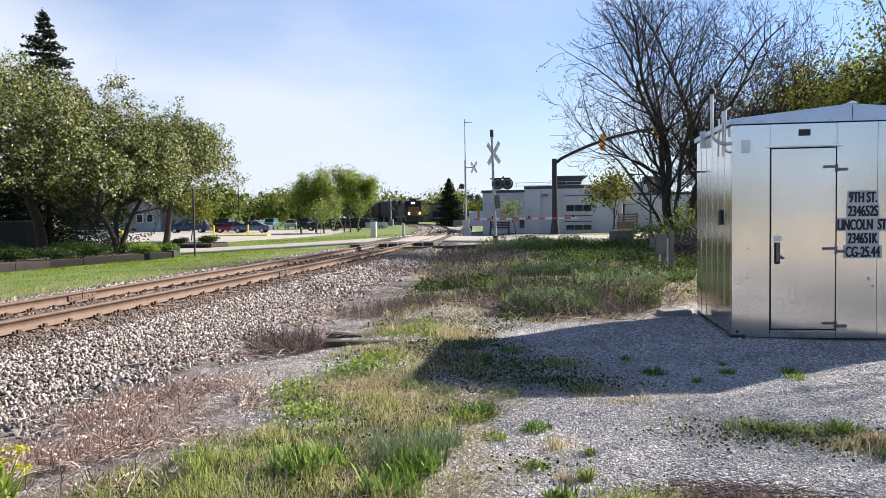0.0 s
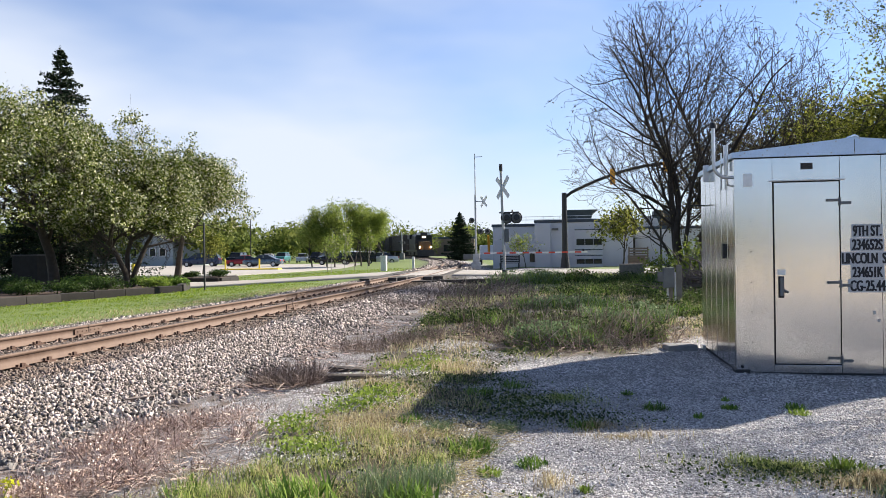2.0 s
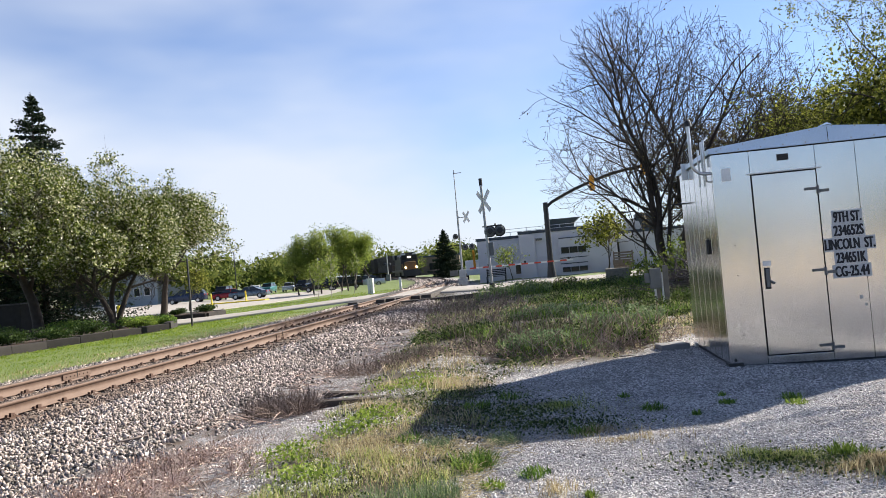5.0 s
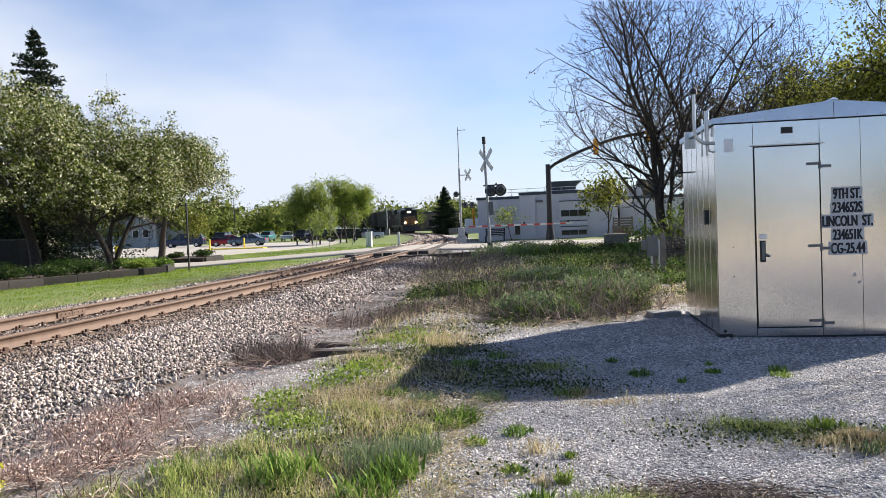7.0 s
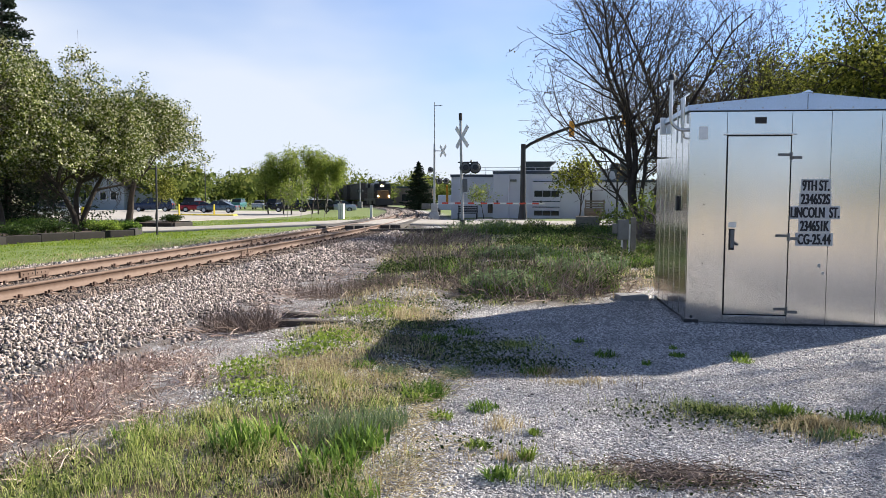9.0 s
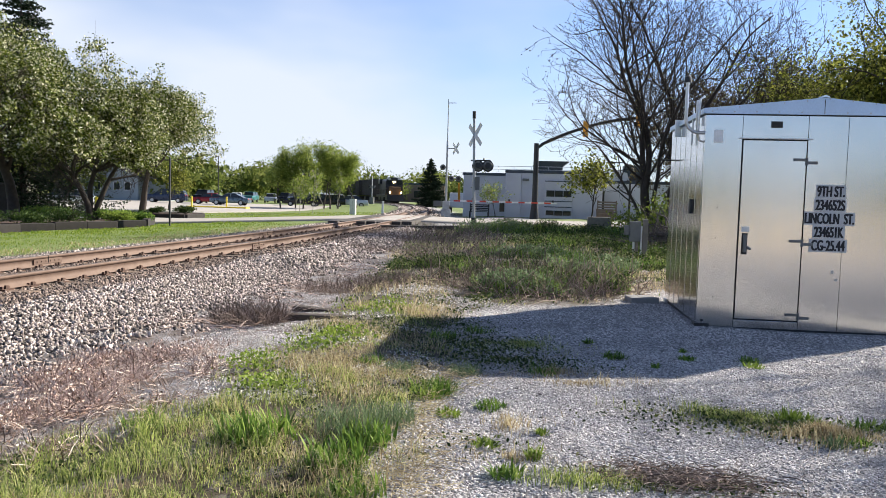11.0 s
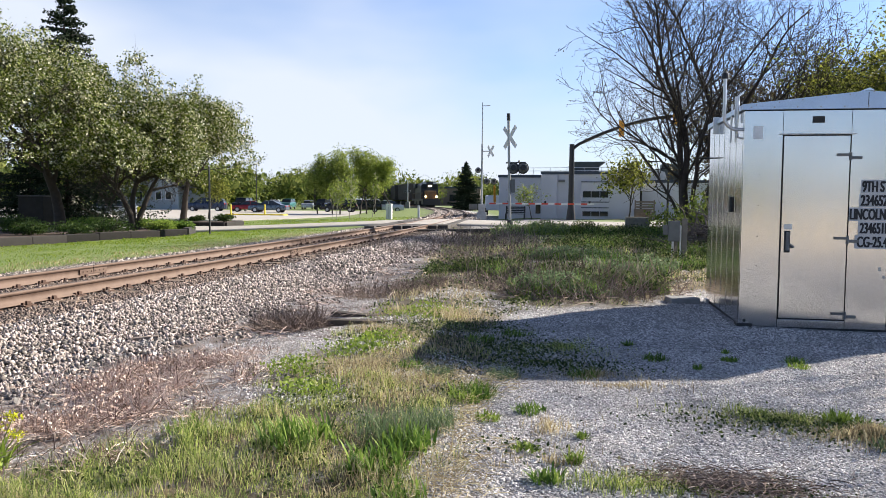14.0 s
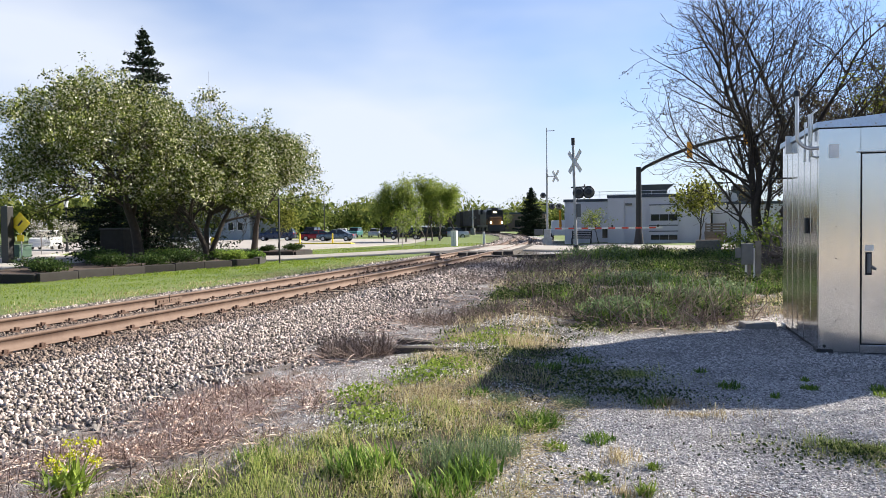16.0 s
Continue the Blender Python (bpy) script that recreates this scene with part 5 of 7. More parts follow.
signal = tagged(new("traffic_signal"), "black mast arm with two yellow traffic signal heads", "traffic light")
signal.location = (-1.86, 56.0, -0.05)
part("pole_base", rod(bmesh.new(), (0, 0, 0), (0, 0, 1.3), 0.36, 0.20, 14), "black_paint", signal)
part("pole", rod(bmesh.new(), (0, 0, 1.2), (0, 0, 5.5), 0.21, 0.18, 14), "black_paint", signal)
arm = [(0.1, 0, 5.2)] + [(t * 8.2, t * 1.6, 5.25 + 2.35 * (1 - (1 - t) ** 1.9)) for t in np.linspace(0.06, 1, 9)]
part("mast_arm", pipe(arm, 0.115, 10), "black_paint", signal, smooth=True)
for x, y, z in ((3.45, 0.85, 6.05), (7.2, 1.4, 6.85)):
    head = part("signal_head", boxes((x - 0.19, x + 0.19, y - 0.32, y - 0.1, z, z + 1.15), bevel=0.03), "signal_yellow", signal, "yellow three-lamp signal head seen from behind")
    for k in range(3):
        part("visor", rod(bmesh.new(), (x, y - 0.1, z + 0.2 + k * 0.37), (x, y + 0.18, z + 0.2 + k * 0.37), 0.16, 0.15, 14), "signal_yellow", head)
        part("back_door", boxes((x - 0.15, x + 0.15, y - 0.335, y - 0.32, z + 0.05 + k * 0.37, z + 0.35 + k * 0.37), bevel=0.005), "signal_yellow", head)
    part("clamp", boxes((x - 0.05, x + 0.05, y - 0.1, y + 0.05, z + 0.3, z + 0.85)), "black_paint", signal)

lp = tagged(new("lamp_post"), "slim black lamp post beside the white building", "lamp post")
lp.location = (4.03, 46.4, 0)
part("pole", rod(bmesh.new(), (0, 0, -0.1), (0, 0, 3.6), 0.07, 0.05, 10), "black_paint", lp)
part("lamp_arm", pipe([(0.02, 0, 3.5), (-0.4, 0, 3.72), (-1.0, 0, 3.7)], 0.035), "black_paint", lp)
part("lamp_head", boxes((-1.35, -0.9, -0.1, 0.1, 3.64, 3.76), bevel=0.03), "black_paint", lp)

pot = tagged(part("concrete_planter", boxes((-0.55, 0.6, -0.5, 0.5, -0.05, 0.62), bevel=0.05), "weathered_post"), "dark weathered square concrete planter in long grass", "planter")
pot.location = (1.95, 38.9, 0)

post = tagged(new("sign_post"), "plain thin steel sign post standing in grass", "post")
post.location = at_ground(-15.9, 29.6)
part("pole", boxes((-0.03, 0.03, -0.03, 0.03, -0.2, 2.85), bevel=0.006), "dark_steel", post)
cab = tagged(new("signal_cabinet"), "white slim metal cabinet beside the tracks", "cabinet")
cab.location = at_ground(-14.4, 52.3)
part("body", boxes((-0.2, 0.2, -0.16, 0.16, -0.1, 1.02), bevel=0.015), "white_paint", cab)
part("lid", boxes((-0.22, 0.22, -0.18, 0.18, 1.02, 1.09), bevel=0.015), "white_paint", cab)
part("door_gap", boxes((-0.02, -0.005, -0.164, -0.158, 0.05, 0.98)), "box_grey", cab)
mk = tagged(new("marker_post"), "slim white marker post in grass", "post")
mk.location = at_ground(-13.6, 58.0)
part("pole", boxes((-0.09, 0.09, -0.05, 0.05, -0.1, 0.95), bevel=0.02), "white_paint", mk)
for x, y in ((-30.4, 46.8), (-36.5, 72.0), (-33.5, 73.5)):
    b = tagged(new("bollard"), "yellow-sleeved steel bollard at the car park", "bollard", "bollards")
    b.location = (x, y, -0.3)
    part("sleeve", rod(rod(bmesh.new(), (0, 0, 0), (0, 0, 1.05), 0.13 if y < 50 else 0.08, sides=12), (0, 0, 1.05), (0, 0, 1.12), 0.13 if y < 50 else 0.08, 0.05, 12), "yellow_paint", b)
tagged(part("wheel_stop", boxes((-3.2, 3.2, -0.5, 0.5, -0.2, 0.12), bevel=0.05), "yellow_paint"), "yellow painted kerb island in the car park", "kerb").location = (-34.2, 73.0, -0.29)

# far crossing masts
for x, y, h in ((-30.5, 121.6, 4.6), (-20.6, 118.0, 4.6)):
    s = tagged(new("distant_signal"), "distant railway crossing signal mast", "crossing signal", "distant signals")
    s.location = (x, y, -0.05)
    part("mast", rod(bmesh.new(), (0, 0, 0), (0, 0, h), 0.09, 0.07, 10), "pole_silver", s)
    part("base", boxes((-0.35, 0.35, -0.3, 0.3, 0, 1.1), bevel=0.04), "box_grey", s)
    flasher(s, -0.35, 0, 2.8, 0.28)
    flasher(s, 0.35, 0, 2.8, 0.28)

# ---- white building ----
bld = tagged(new("white_building"), "low white rendered building with dark blue roof edge", "building")
bld.matrix_basis = pose(0, 0, 0)


def block(x0, x1, y0, y1, h, turn=0):
    w = part("wall", boxes((x0, x1, y0, y1, -0.3, h), bevel=0.04), "wall_white", bld)
    part("roof_edge", boxes((x0 - 0.08, x1 + 0.08, y0 - 0.08, y1 + 0.08, h, h + 0.22), bevel=0.02), "trim_navy", bld)
    return w


block(-7.9, -4.25, 62.2, 76, 3.25)
wall_b = block(-4.3, 3.15, 60.3, 76, 3.45)
block(3.35, 8.6, 62.4, 76, 2.85)
part("pier", boxes((-4.32, -3.1, 60.05, 60.35, -0.3, 3.4), bevel=0.03), "wall_white", bld)
part("bay", boxes((-1.25, 0.85, 60.0, 60.32, -0.2, 2.85), bevel=0.02), "wall_white", bld)
for z0, z1 in ((1.66, 2.15), (0.22, 0.6)):
    for k in range(3):
        x0 = -1.12 + k * 0.65
        wdw = part("window", boxes((x0, x0 + 0.62, 59.965, 59.995, z0, z1), bevel=0.01), "trim_navy", bld)
        part("pane", boxes((x0 + 0.04, x0 + 0.58, 59.955, 59.966, z0 + 0.04, z1 - 0.04)), "window_glass", wdw)
for z in (2.82, 1.28, 0.84):
    part("band", boxes((-1.25, 0.85, 59.97, 59.998, z, z + 0.07)), "trim_navy", bld)
part("wall_lamp", boxes((-3.0, -2.5, 60.05, 60.3, 2.85, 3.02), bevel=0.03), "box_grey", bld)
part("doorway", boxes((3.16, 3.34, 60.9, 62.4, 0, 2.2)), "gap_dark", bld)
part("window", boxes((-4.9, -4.5, 62.15, 62.2, 0.35, 1.1), bevel=0.01), "window_glass", bld)
part("roof_unit", prism([(-2.2, 3.65), (0.0, 3.65), (0.1, 4.2), (0.55, 4.55), (-2.2, 4.55)], "y", 63, 65), "roof_unit_green", bld)
part("roof_unit", boxes((5.0, 7.0, 64, 66, 3.0, 4.4), bevel=0.05), "roof_unit_green", bld)
part("skylight", prism([(3.6, 3.05), (5.4, 3.05), (5.2, 3.75), (4.2, 3.95)], "y", 63.5, 65), "galvanised", bld)
part("flue", rod(bmesh.new(), (1.9, 62, 3.6), (1.9, 62, 4.1), 0.12), "dark_steel", bld)
bm = bmesh.new()
for a, b in (((-6.5, 63.0, 4.05), (3.0, 62.0, 4.05)), ((-6.5, 63.0, 3.8), (3.0, 62.0, 3.8))):
    rod(bm, a, b, 0.02, sides=6)
for k in range(8):
    x = -6.5 + k * 1.35
    rod(bm, (x, 63 - k * 0.14, 3.4), (x, 63 - k * 0.14, 4.05), 0.02, sides=6)
part("roof_railing", bm, "white_paint", bld)
st = tagged(new("timber_steps"), "weathered timber steps with railing at the white building", "steps")
st.location = (2.6, 58.5, -0.02)
for k in range(5):
    part("tread", boxes((0.1, 1.4, k * 0.28, 0.3 + k * 0.28, 0.17 * k, 0.17 * (k + 1)), bevel=0.01), "stair_timber", st)
for k in range(5):
    part("rail_board", boxes((0.15, 1.55, -0.06, -0.02, 0.55 + k * 0.19, 0.67 + k * 0.19)), "stair_timber", st)
for x in (0.15, 1.5):
    part("rail_post", boxes((x - 0.05, x + 0.05, -0.03, 0.05, 0, 1.5)), "stair_timber", st)
bench = tagged(new("bench"), "dark slatted bench in front of the white building", "bench")
bench.location = (-6.1, 57.9, float(land(-6.1, 57.9)))
for k in range(4):
    part("seat_slat", boxes((-0.75, 0.75, -0.1 + k * 0.12, 0.0 + k * 0.12, 0.43, 0.47)), "dark_steel", bench)
    part("back_slat", boxes((-0.75, 0.75, 0.40, 0.44, 0.52 + k * 0.13, 0.61 + k * 0.13)), "dark_steel", bench)
for x in (-0.7, 0.7):
    part("leg", boxes((x - 0.04, x + 0.04, -0.1, 0.42, -0.05, 0.43)), "dark_steel", bench)
    part("back_post", boxes((x - 0.04, x + 0.04, 0.42, 0.48, 0, 1.05)), "dark_steel", bench)

# house and far building on the other side
house = tagged(new("house"), "small blue-grey clapboard house with a gabled roof", "house")
house.matrix_basis = pose(-64, 101, 0.3, 0, 0, 20)
part("wall", boxes((-4, 4, 0, 8, -0.8, 2.7)), "house_blue", house)
part("gable", prism([(-4, 2.7), (4, 2.7), (0, 5.0)], "y", 0.02, 8), "house_blue", house)
part("roof", prism([(-4.5, 2.45), (-4.3, 2.4), (0, 4.95), (4.3, 2.4), (4.5, 2.45), (0, 5.2)], "y", -0.4, 8.4), "shingle_grey", house)
part("porch", boxes((4.0, 8.0, 2, 8, -0.8, 2.3)), "house_blue", house)
part("porch_roof", prism([(3.9, 2.9), (8.5, 2.2), (8.5, 2.32), (3.9, 3.05)], "y", 1.6, 8.4), "shingle_grey", house)
for x in (-1.4, 1.2, 2.6):
    wdw = part("window", boxes((x - 0.45, x + 0.45, -0.06, 0.0, 0.8, 2.0)), "white_paint", house)
    part("pane", boxes((x - 0.37, x + 0.37, -0.075, -0.06, 0.88, 1.92)), "window_glass", wdw)
far = tagged(new("brick_building"), "long low brown building beyond the far crossing", "building")
far.matrix_basis = pose(-40, 182, -0.1, 0, 0, 8)
part("wall", boxes((-11, 12, 0, 8, -0.3, 4.3)), "brick_far", far)
part("roof_edge", boxes((-11.2, 12.2, -0.2, 8.2, 4.3, 4.7)), "trim_navy", far)
for k in range(6):
    part("window", boxes((-9 + k * 3.4, -7.6 + k * 3.4, -0.06, 0.0, 1.2, 2.8)), "window_glass", far)

# ---- vehicles ----
def car(x, y, turn, paint, label, length=4.6, height=1.45, style="sedan", z=None):
    ob = tagged(new("car"), label, "car", "parked cars")
    ob.matrix_basis = pose(x, y, -0.29 if z is None else z, 0, 0, turn)
    L, H, belt = length, height, height * 0.64
    if style == "sedan":
        low = [(0.05, 0.3), (0.0, 0.62), (0.12, belt - 0.08), (L * 0.28, belt), (L * 0.8, belt + 0.02), (L - 0.05, belt - 0.05), (L, 0.6), (L - 0.08, 0.3)]
        top = [(L * 0.25, belt - 0.02), (L * 0.42, H - 0.05), (L * 0.66, H - 0.05), (L * 0.87, belt)]
        lid = [(L * 0.40, H - 0.07), (L * 0.44, H), (L * 0.63, H), (L * 0.68, H - 0.07)]
    else:
        low = [(0.05, 0.32), (0.0, 0.75), (0.12, belt - 0.08), (L * 0.22, belt), (L * 0.95, belt + 0.04), (L - 0.02, belt), (L, 0.6), (L - 0.06, 0.32)]
        top = [(L * 0.2, belt - 0.02), (L * 0.36, H - 0.06), (L * 0.93, H - 0.06), (L * 0.975, belt)]
        lid = [(L * 0.34, H - 0.08), (L * 0.38, H), (L * 0.9, H), (L * 0.945, H - 0.08)]
    low, top, lid = ([(u - L / 2, v) for u, v in q] for q in (low, top, lid))
    bm = prism(low, "y", -0.87, 0.87)
    bmesh.ops.bevel(bm, geom=bm.edges[:], offset=0.06, segments=2, affect="EDGES", profile=0.6)
    body = part("body", bm, paint, ob, smooth=True)
    bm = prism(top, "y", -0.76, 0.76)
    for q in bm.verts:
        if q.co.z > belt + 0.1:
            q.co.y *= 0.86
    part("glass_house", bm, "window_glass", ob)
    bm = prism(lid, "y", -0.68, 0.68)
    bmesh.ops.bevel(bm, geom=bm.edges[:], offset=0.03, segments=2, affect="EDGES", profile=0.6)
    part("roof", bm, paint, ob, smooth=True)
    mid = (top[1][0] + top[2][0]) / 2
    for s in (-1, 1):
        part("pillar", boxes((mid - 0.05, mid + 0.05, s * 0.66 - 0.07, s * 0.66 + 0.07, belt - 0.02, H - 0.05)), paint, ob)
    for u in (-L / 2 + 0.85, L / 2 - 0.9):
        for s in (-1, 1):
            tyre = part("wheel", rod(bmesh.new(), (u, s * 0.70, 0.32), (u, s * 0.89, 0.32), 0.32, sides=18), "tyre", ob)
            part("rim", rod(bmesh.new(), (u, s * 0.885, 0.32), (u, s * 0.90, 0.32), 0.2, sides=14), "rim", tyre)
    for s in (-1, 1):
        part("tail_light", boxes((L / 2 - 0.1, L / 2 - 0.005, s * 0.7 - 0.16, s * 0.7 + 0.16, belt - 0.25, belt - 0.08), bevel=0.02), "tail_red", ob)
        part("headlight", boxes((-L / 2 + 0.005, -L / 2 + 0.12, s * 0.68 - 0.16, s * 0.68 + 0.16, 0.58, 0.72), bevel=0.02), "rim", ob)
    part("front_bumper", boxes((-L / 2 - 0.02, -L / 2 + 0.1, -0.8, 0.8, 0.3, 0.5), bevel=0.03), paint, ob)
    part("rear_bumper", boxes((L / 2 - 0.1, L / 2 + 0.02, -0.8, 0.8, 0.3, 0.5), bevel=0.03), paint, ob)
    return ob


car(-50.4, 92.6, 14, "car_navy", "dark blue minivan parked in the car park", 5.0, 1.75, "van")
car(-47.2, 96.5, 100, "car_black", "black pickup-like car parked facing away", 4.9, 1.8, "van")
car(-43.6, 91.0, 20, "car_red", "red sedan parked in the car park", 4.6, 1.4)
car(-39.6, 88.0, 8, "car_slate", "slate-blue sedan parked in the car park", 4.7, 1.45)
for i, (x, y, paint) in enumerate(((-53, 120, "car_white"), (-50, 118.5, "car_teal"), (-46.8, 119.5, "car_silver"), (-43.8, 118, "car_black"), (-41, 119, "car_white"), (-38.2, 118, "car_slate"), (-35.2, 118.5, "car_silver"))):
    car(x, y, 95 + 4 * (i % 3), paint, "parked car in the far row of the car park", 4.6, 1.5 + 0.2 * (i % 2), "van" if i % 2 else "sedan")
for x, y, paint, style in ((-33.5, 96.5, "car_black", "van"), (-30.4, 97.5, "car_black", "van"), (-27.6, 98.5, "car_silver", "sedan")):
    car(x, y, 15, paint, "dark car parked in the shade of the grove", 4.7, 1.6, style)
car(-40.0, 57.2, 20, "car_silver", "silver hatchback parked beyond the spruce", 4.4, 1.5, "van")
car(-52.0, 54.4, 122, "car_white", "white sport utility car on the side street", 4.7, 1.7, "van", -0.27)
truck = tagged(new("utility_truck"), "white and yellow utility truck beyond the crossing", "truck")
truck.matrix_basis = pose(-9.3, 70.5, -0.05, 0, 0, 96)
part("body", boxes((-2.2, 0.6, -0.9, 0.9, 0.55, 1.1), bevel=0.05), "white_paint", truck)
part("cab", boxes((0.7, 2.3, -0.95, 0.95, 0.5, 1.9), bevel=0.12), "white_paint", truck)
part("bonnet", boxes((2.2, 3.2, -0.9, 0.9, 0.5, 1.15), bevel=0.1), "white_paint", truck)
part("windscreen", boxes((2.28, 2.32, -0.75, 0.75, 1.2, 1.75)), "window_glass", truck)
part("lift_arm", rod(bmesh.new(), (-1.5, 0, 1.3), (-2.6, 0, 2.7), 0.12, 0.1), "signal_yellow", truck)
for u in (-2.0, 2.2):
    for s in (-1, 1):
        part("wheel", rod(bmesh.new(), (u, s * 0.75, 0.4), (u, s * 1.0, 0.4), 0.4, sides=16), "tyre", truck)

# locomotive and wagons on the far bend
def on_track(y, z=RAIL_TOP):
    return pose(float(track_x(y)), y, z, 0, 0, math.degrees(track_turn(y)))


loco = tagged(new("locomotive"), "dark blue diesel locomotive with a yellow nose and lit headlights", "locomotive")
loco.matrix_basis = on_track(128.0)
part("underframe", boxes((-1.5, 1.5, 0.3, 19.5, 0.95, 1.35), bevel=0.03), "black_paint", loco)
part("pilot", prism([(-1.45, 0.25), (1.45, 0.25), (1.5, 1.3), (-1.5, 1.3)], "y", -0.1, 0.25), "black_paint", loco)
part("nose", prism([(0.6, 1.35), (2.6, 1.35), (2.6, 2.75), (0.8, 2.65)], "x", -0.95, 0.95), "loco_yellow", loco, "dark yellow short hood")
cabin = part("cab", prism([(-1.5, 1.35), (1.5, 1.35), (1.5, 3.6), (0.95, 4.35), (-0.95, 4.35), (-1.5, 3.6)], "y", 2.6, 5.2), "loco_blue", loco)
part("cab_front", boxes((-1.05, 1.05, 2.55, 2.6, 2.75, 3.3)), "loco_blue", loco)
for x0, x1 in ((-1.3, -0.5), (0.5, 1.3)):
    part("windscreen", boxes((x0, x1, 2.53, 2.58, 3.1, 3.75)), "window_glass", loco)
    part("number_board", boxes((x0 + 0.1, x1 - 0.1, 2.5, 2.58, 3.95, 4.2)), "placard_grey", loco)
for x, z in ((-0.14, 3.55), (0.14, 3.55), (-0.95, 1.75), (0.95, 1.75)):
    part("headlight", rod(bmesh.new(), (x, 2.55 if z > 3 else 0.5, z), (x, 2.45 if z > 3 else 0.35, z), 0.13 if z > 3 else 0.15, sides=14), "headlight_glow", loco, "lit headlight")
part("long_hood", prism([(-0.95, 1.35), (0.95, 1.35), (0.95, 3.9), (0.7, 4.2), (-0.7, 4.2), (-0.95, 3.9)], "y", 5.2, 19.0), "loco_blue", loco)
part("radiator", boxes((-1.35, 1.35, 14.5, 18.5, 3.4, 4.2), bevel=0.05), "loco_blue", loco)
part("fuel_tank", boxes((-1.35, 1.35, 7.5, 12.0, 0.35, 0.95), bevel=0.1), "black_paint", loco)
for y in (3.4, 15.8):
    part("truck_frame", boxes((-1.25, 1.25, y - 1.9, y + 1.9, 0.35, 0.9), bevel=0.05), "black_paint", loco)
    for k in (-1.5, 0, 1.5):
        part("axle", rod(bmesh.new(), (-0.8, y + k, 0.5), (0.8, y + k, 0.5), 0.5, sides=18), "dark_steel", loco)
for s in (-1.45, 1.45):
    bm = bmesh.new()
    rod(bm, (s, 0.5, 2.35), (s, 19, 2.35), 0.025, sides=6)
    for k in range(10):
        rod(bm, (s, 0.5 + k * 2.05, 1.3), (s, 0.5 + k * 2.05, 2.35), 0.02, sides=6)
    part("handrail", bm, "loco_yellow", loco)
for k in range(3):
    wag = tagged(new("freight_wagon"), "brown freight wagon coupled behind the locomotive", "wagon", "freight wagons")
    wag.matrix_basis = on_track(149.0 + k * 16.2)
    part("body", boxes((-1.5, 1.5, 0, 14.8, 1.1, 4.4), bevel=0.06), "freight_brown", wag)
    for j in range(10):
        part("rib", boxes((-1.56, 1.56, 0.6 + j * 1.5, 0.72 + j * 1.5, 1.15, 4.3)), "freight_brown", wag)
    for y in (2.2, 12.6):
        part("bogie", boxes((-1.2, 1.2, y - 1.2, y + 1.2, 0.1, 0.9), bevel=0.08), "black_paint", wag)

# ---- verge things on the far left ----
dark = tagged(new("control_cabinet"), "tall dark utility cabinet in the shade of the trees", "cabinet")
dark.location = (-29.0, 35.5, -0.32)
part("body", boxes((-0.75, 0.75, -0.5, 0.5, -0.05, 1.75), bevel=0.03), "gap_dark", dark)
part("lid", boxes((-0.8, 0.8, -0.55, 0.55, 1.75, 1.82), bevel=0.02), "dark_steel", dark)
gbox = tagged(new("transformer_box"), "green ground transformer box on the lawn", "utility box")
gbox.location = at_ground(-39.3, 38.7)
part("body", boxes((-0.75, 0.75, -0.5, 0.5, -0.1, 0.85), bevel=0.05), "cabinet_green", gbox)
part("lid", boxes((-0.8, 0.8, -0.55, 0.55, 0.85, 0.93), bevel=0.03), "cabinet_green", gbox)
sign = tagged(new("warning_sign"), "dark square column with a yellow diamond warning sign", "sign")
sign.location = (-33.2, 32.2, -0.3)
part("post", boxes((-0.22, 0.22, -0.2, 0.2, -0.1, 3.0), bevel=0.02), "black_paint", sign)
dia = part("diamond_plate", boxes((-0.42, 0.42, -0.02, 0.0, -0.42, 0.42), bevel=0.006), "yellow_paint", sign)
dia.matrix_basis = pose(0.5, 0.35, 2.1, 0, 45, 8)
dia2 = part("advisory_plate", boxes((0.28, 0.72, 0.33, 0.35, 1.15, 1.5)), "yellow_paint", sign)
part("sign_bar", boxes((-0.05, 0.05, -0.028, -0.02, -0.18, 0.2)), "black_paint", dia)
part("sign_pole", rod(bmesh.new(), (0.5, 0.4, -0.1), (0.5, 0.4, 2.6), 0.03), "pole_silver", sign)
for x, y in ((-46.2, 50.5), (-56, 75)):
    s = tagged(new("street_lamp"), "black post-top street lamp on the verge", "street lamp", "street lamps")
    s.location = at_ground(x, y)
    part("base", rod(bmesh.new(), (0, 0, -0.1), (0, 0, 0.7), 0.16, 0.09, 12), "black_paint", s)
    part("pole", rod(bmesh.new(), (0, 0, 0.6), (0, 0, 3.6), 0.06, 0.05, 10), "black_paint", s)
    part("lantern", rod(bmesh.new(), (0, 0, 3.6), (0, 0, 4.1), 0.12, 0.2, 10), "white_paint", s)
    part("lantern_cap", rod(bmesh.new(), (0, 0, 4.1), (0, 0, 4.3), 0.24, 0.03, 10), "black_paint", s)
for x, y, h in ((-52.5, 112, 7), (-38.0, 110, 7.0)):
    s = tagged(new("light_pole"), "tall dark car park light pole", "light pole", "car park lights")
    s.location = at_ground(x, y)
    part("pole", rod(bmesh.new(), (0, 0, -0.1), (0, 0, h), 0.09, 0.06, 10), "black_paint", s)
    part("lamp_head", boxes((-0.5, 0.1, -0.15, 0.15, h - 0.02, h + 0.1), bevel=0.03), "black_paint", s)

# ---- weeds, grass, brush and stones near the camera ----
rng = np.random.default_rng(7)


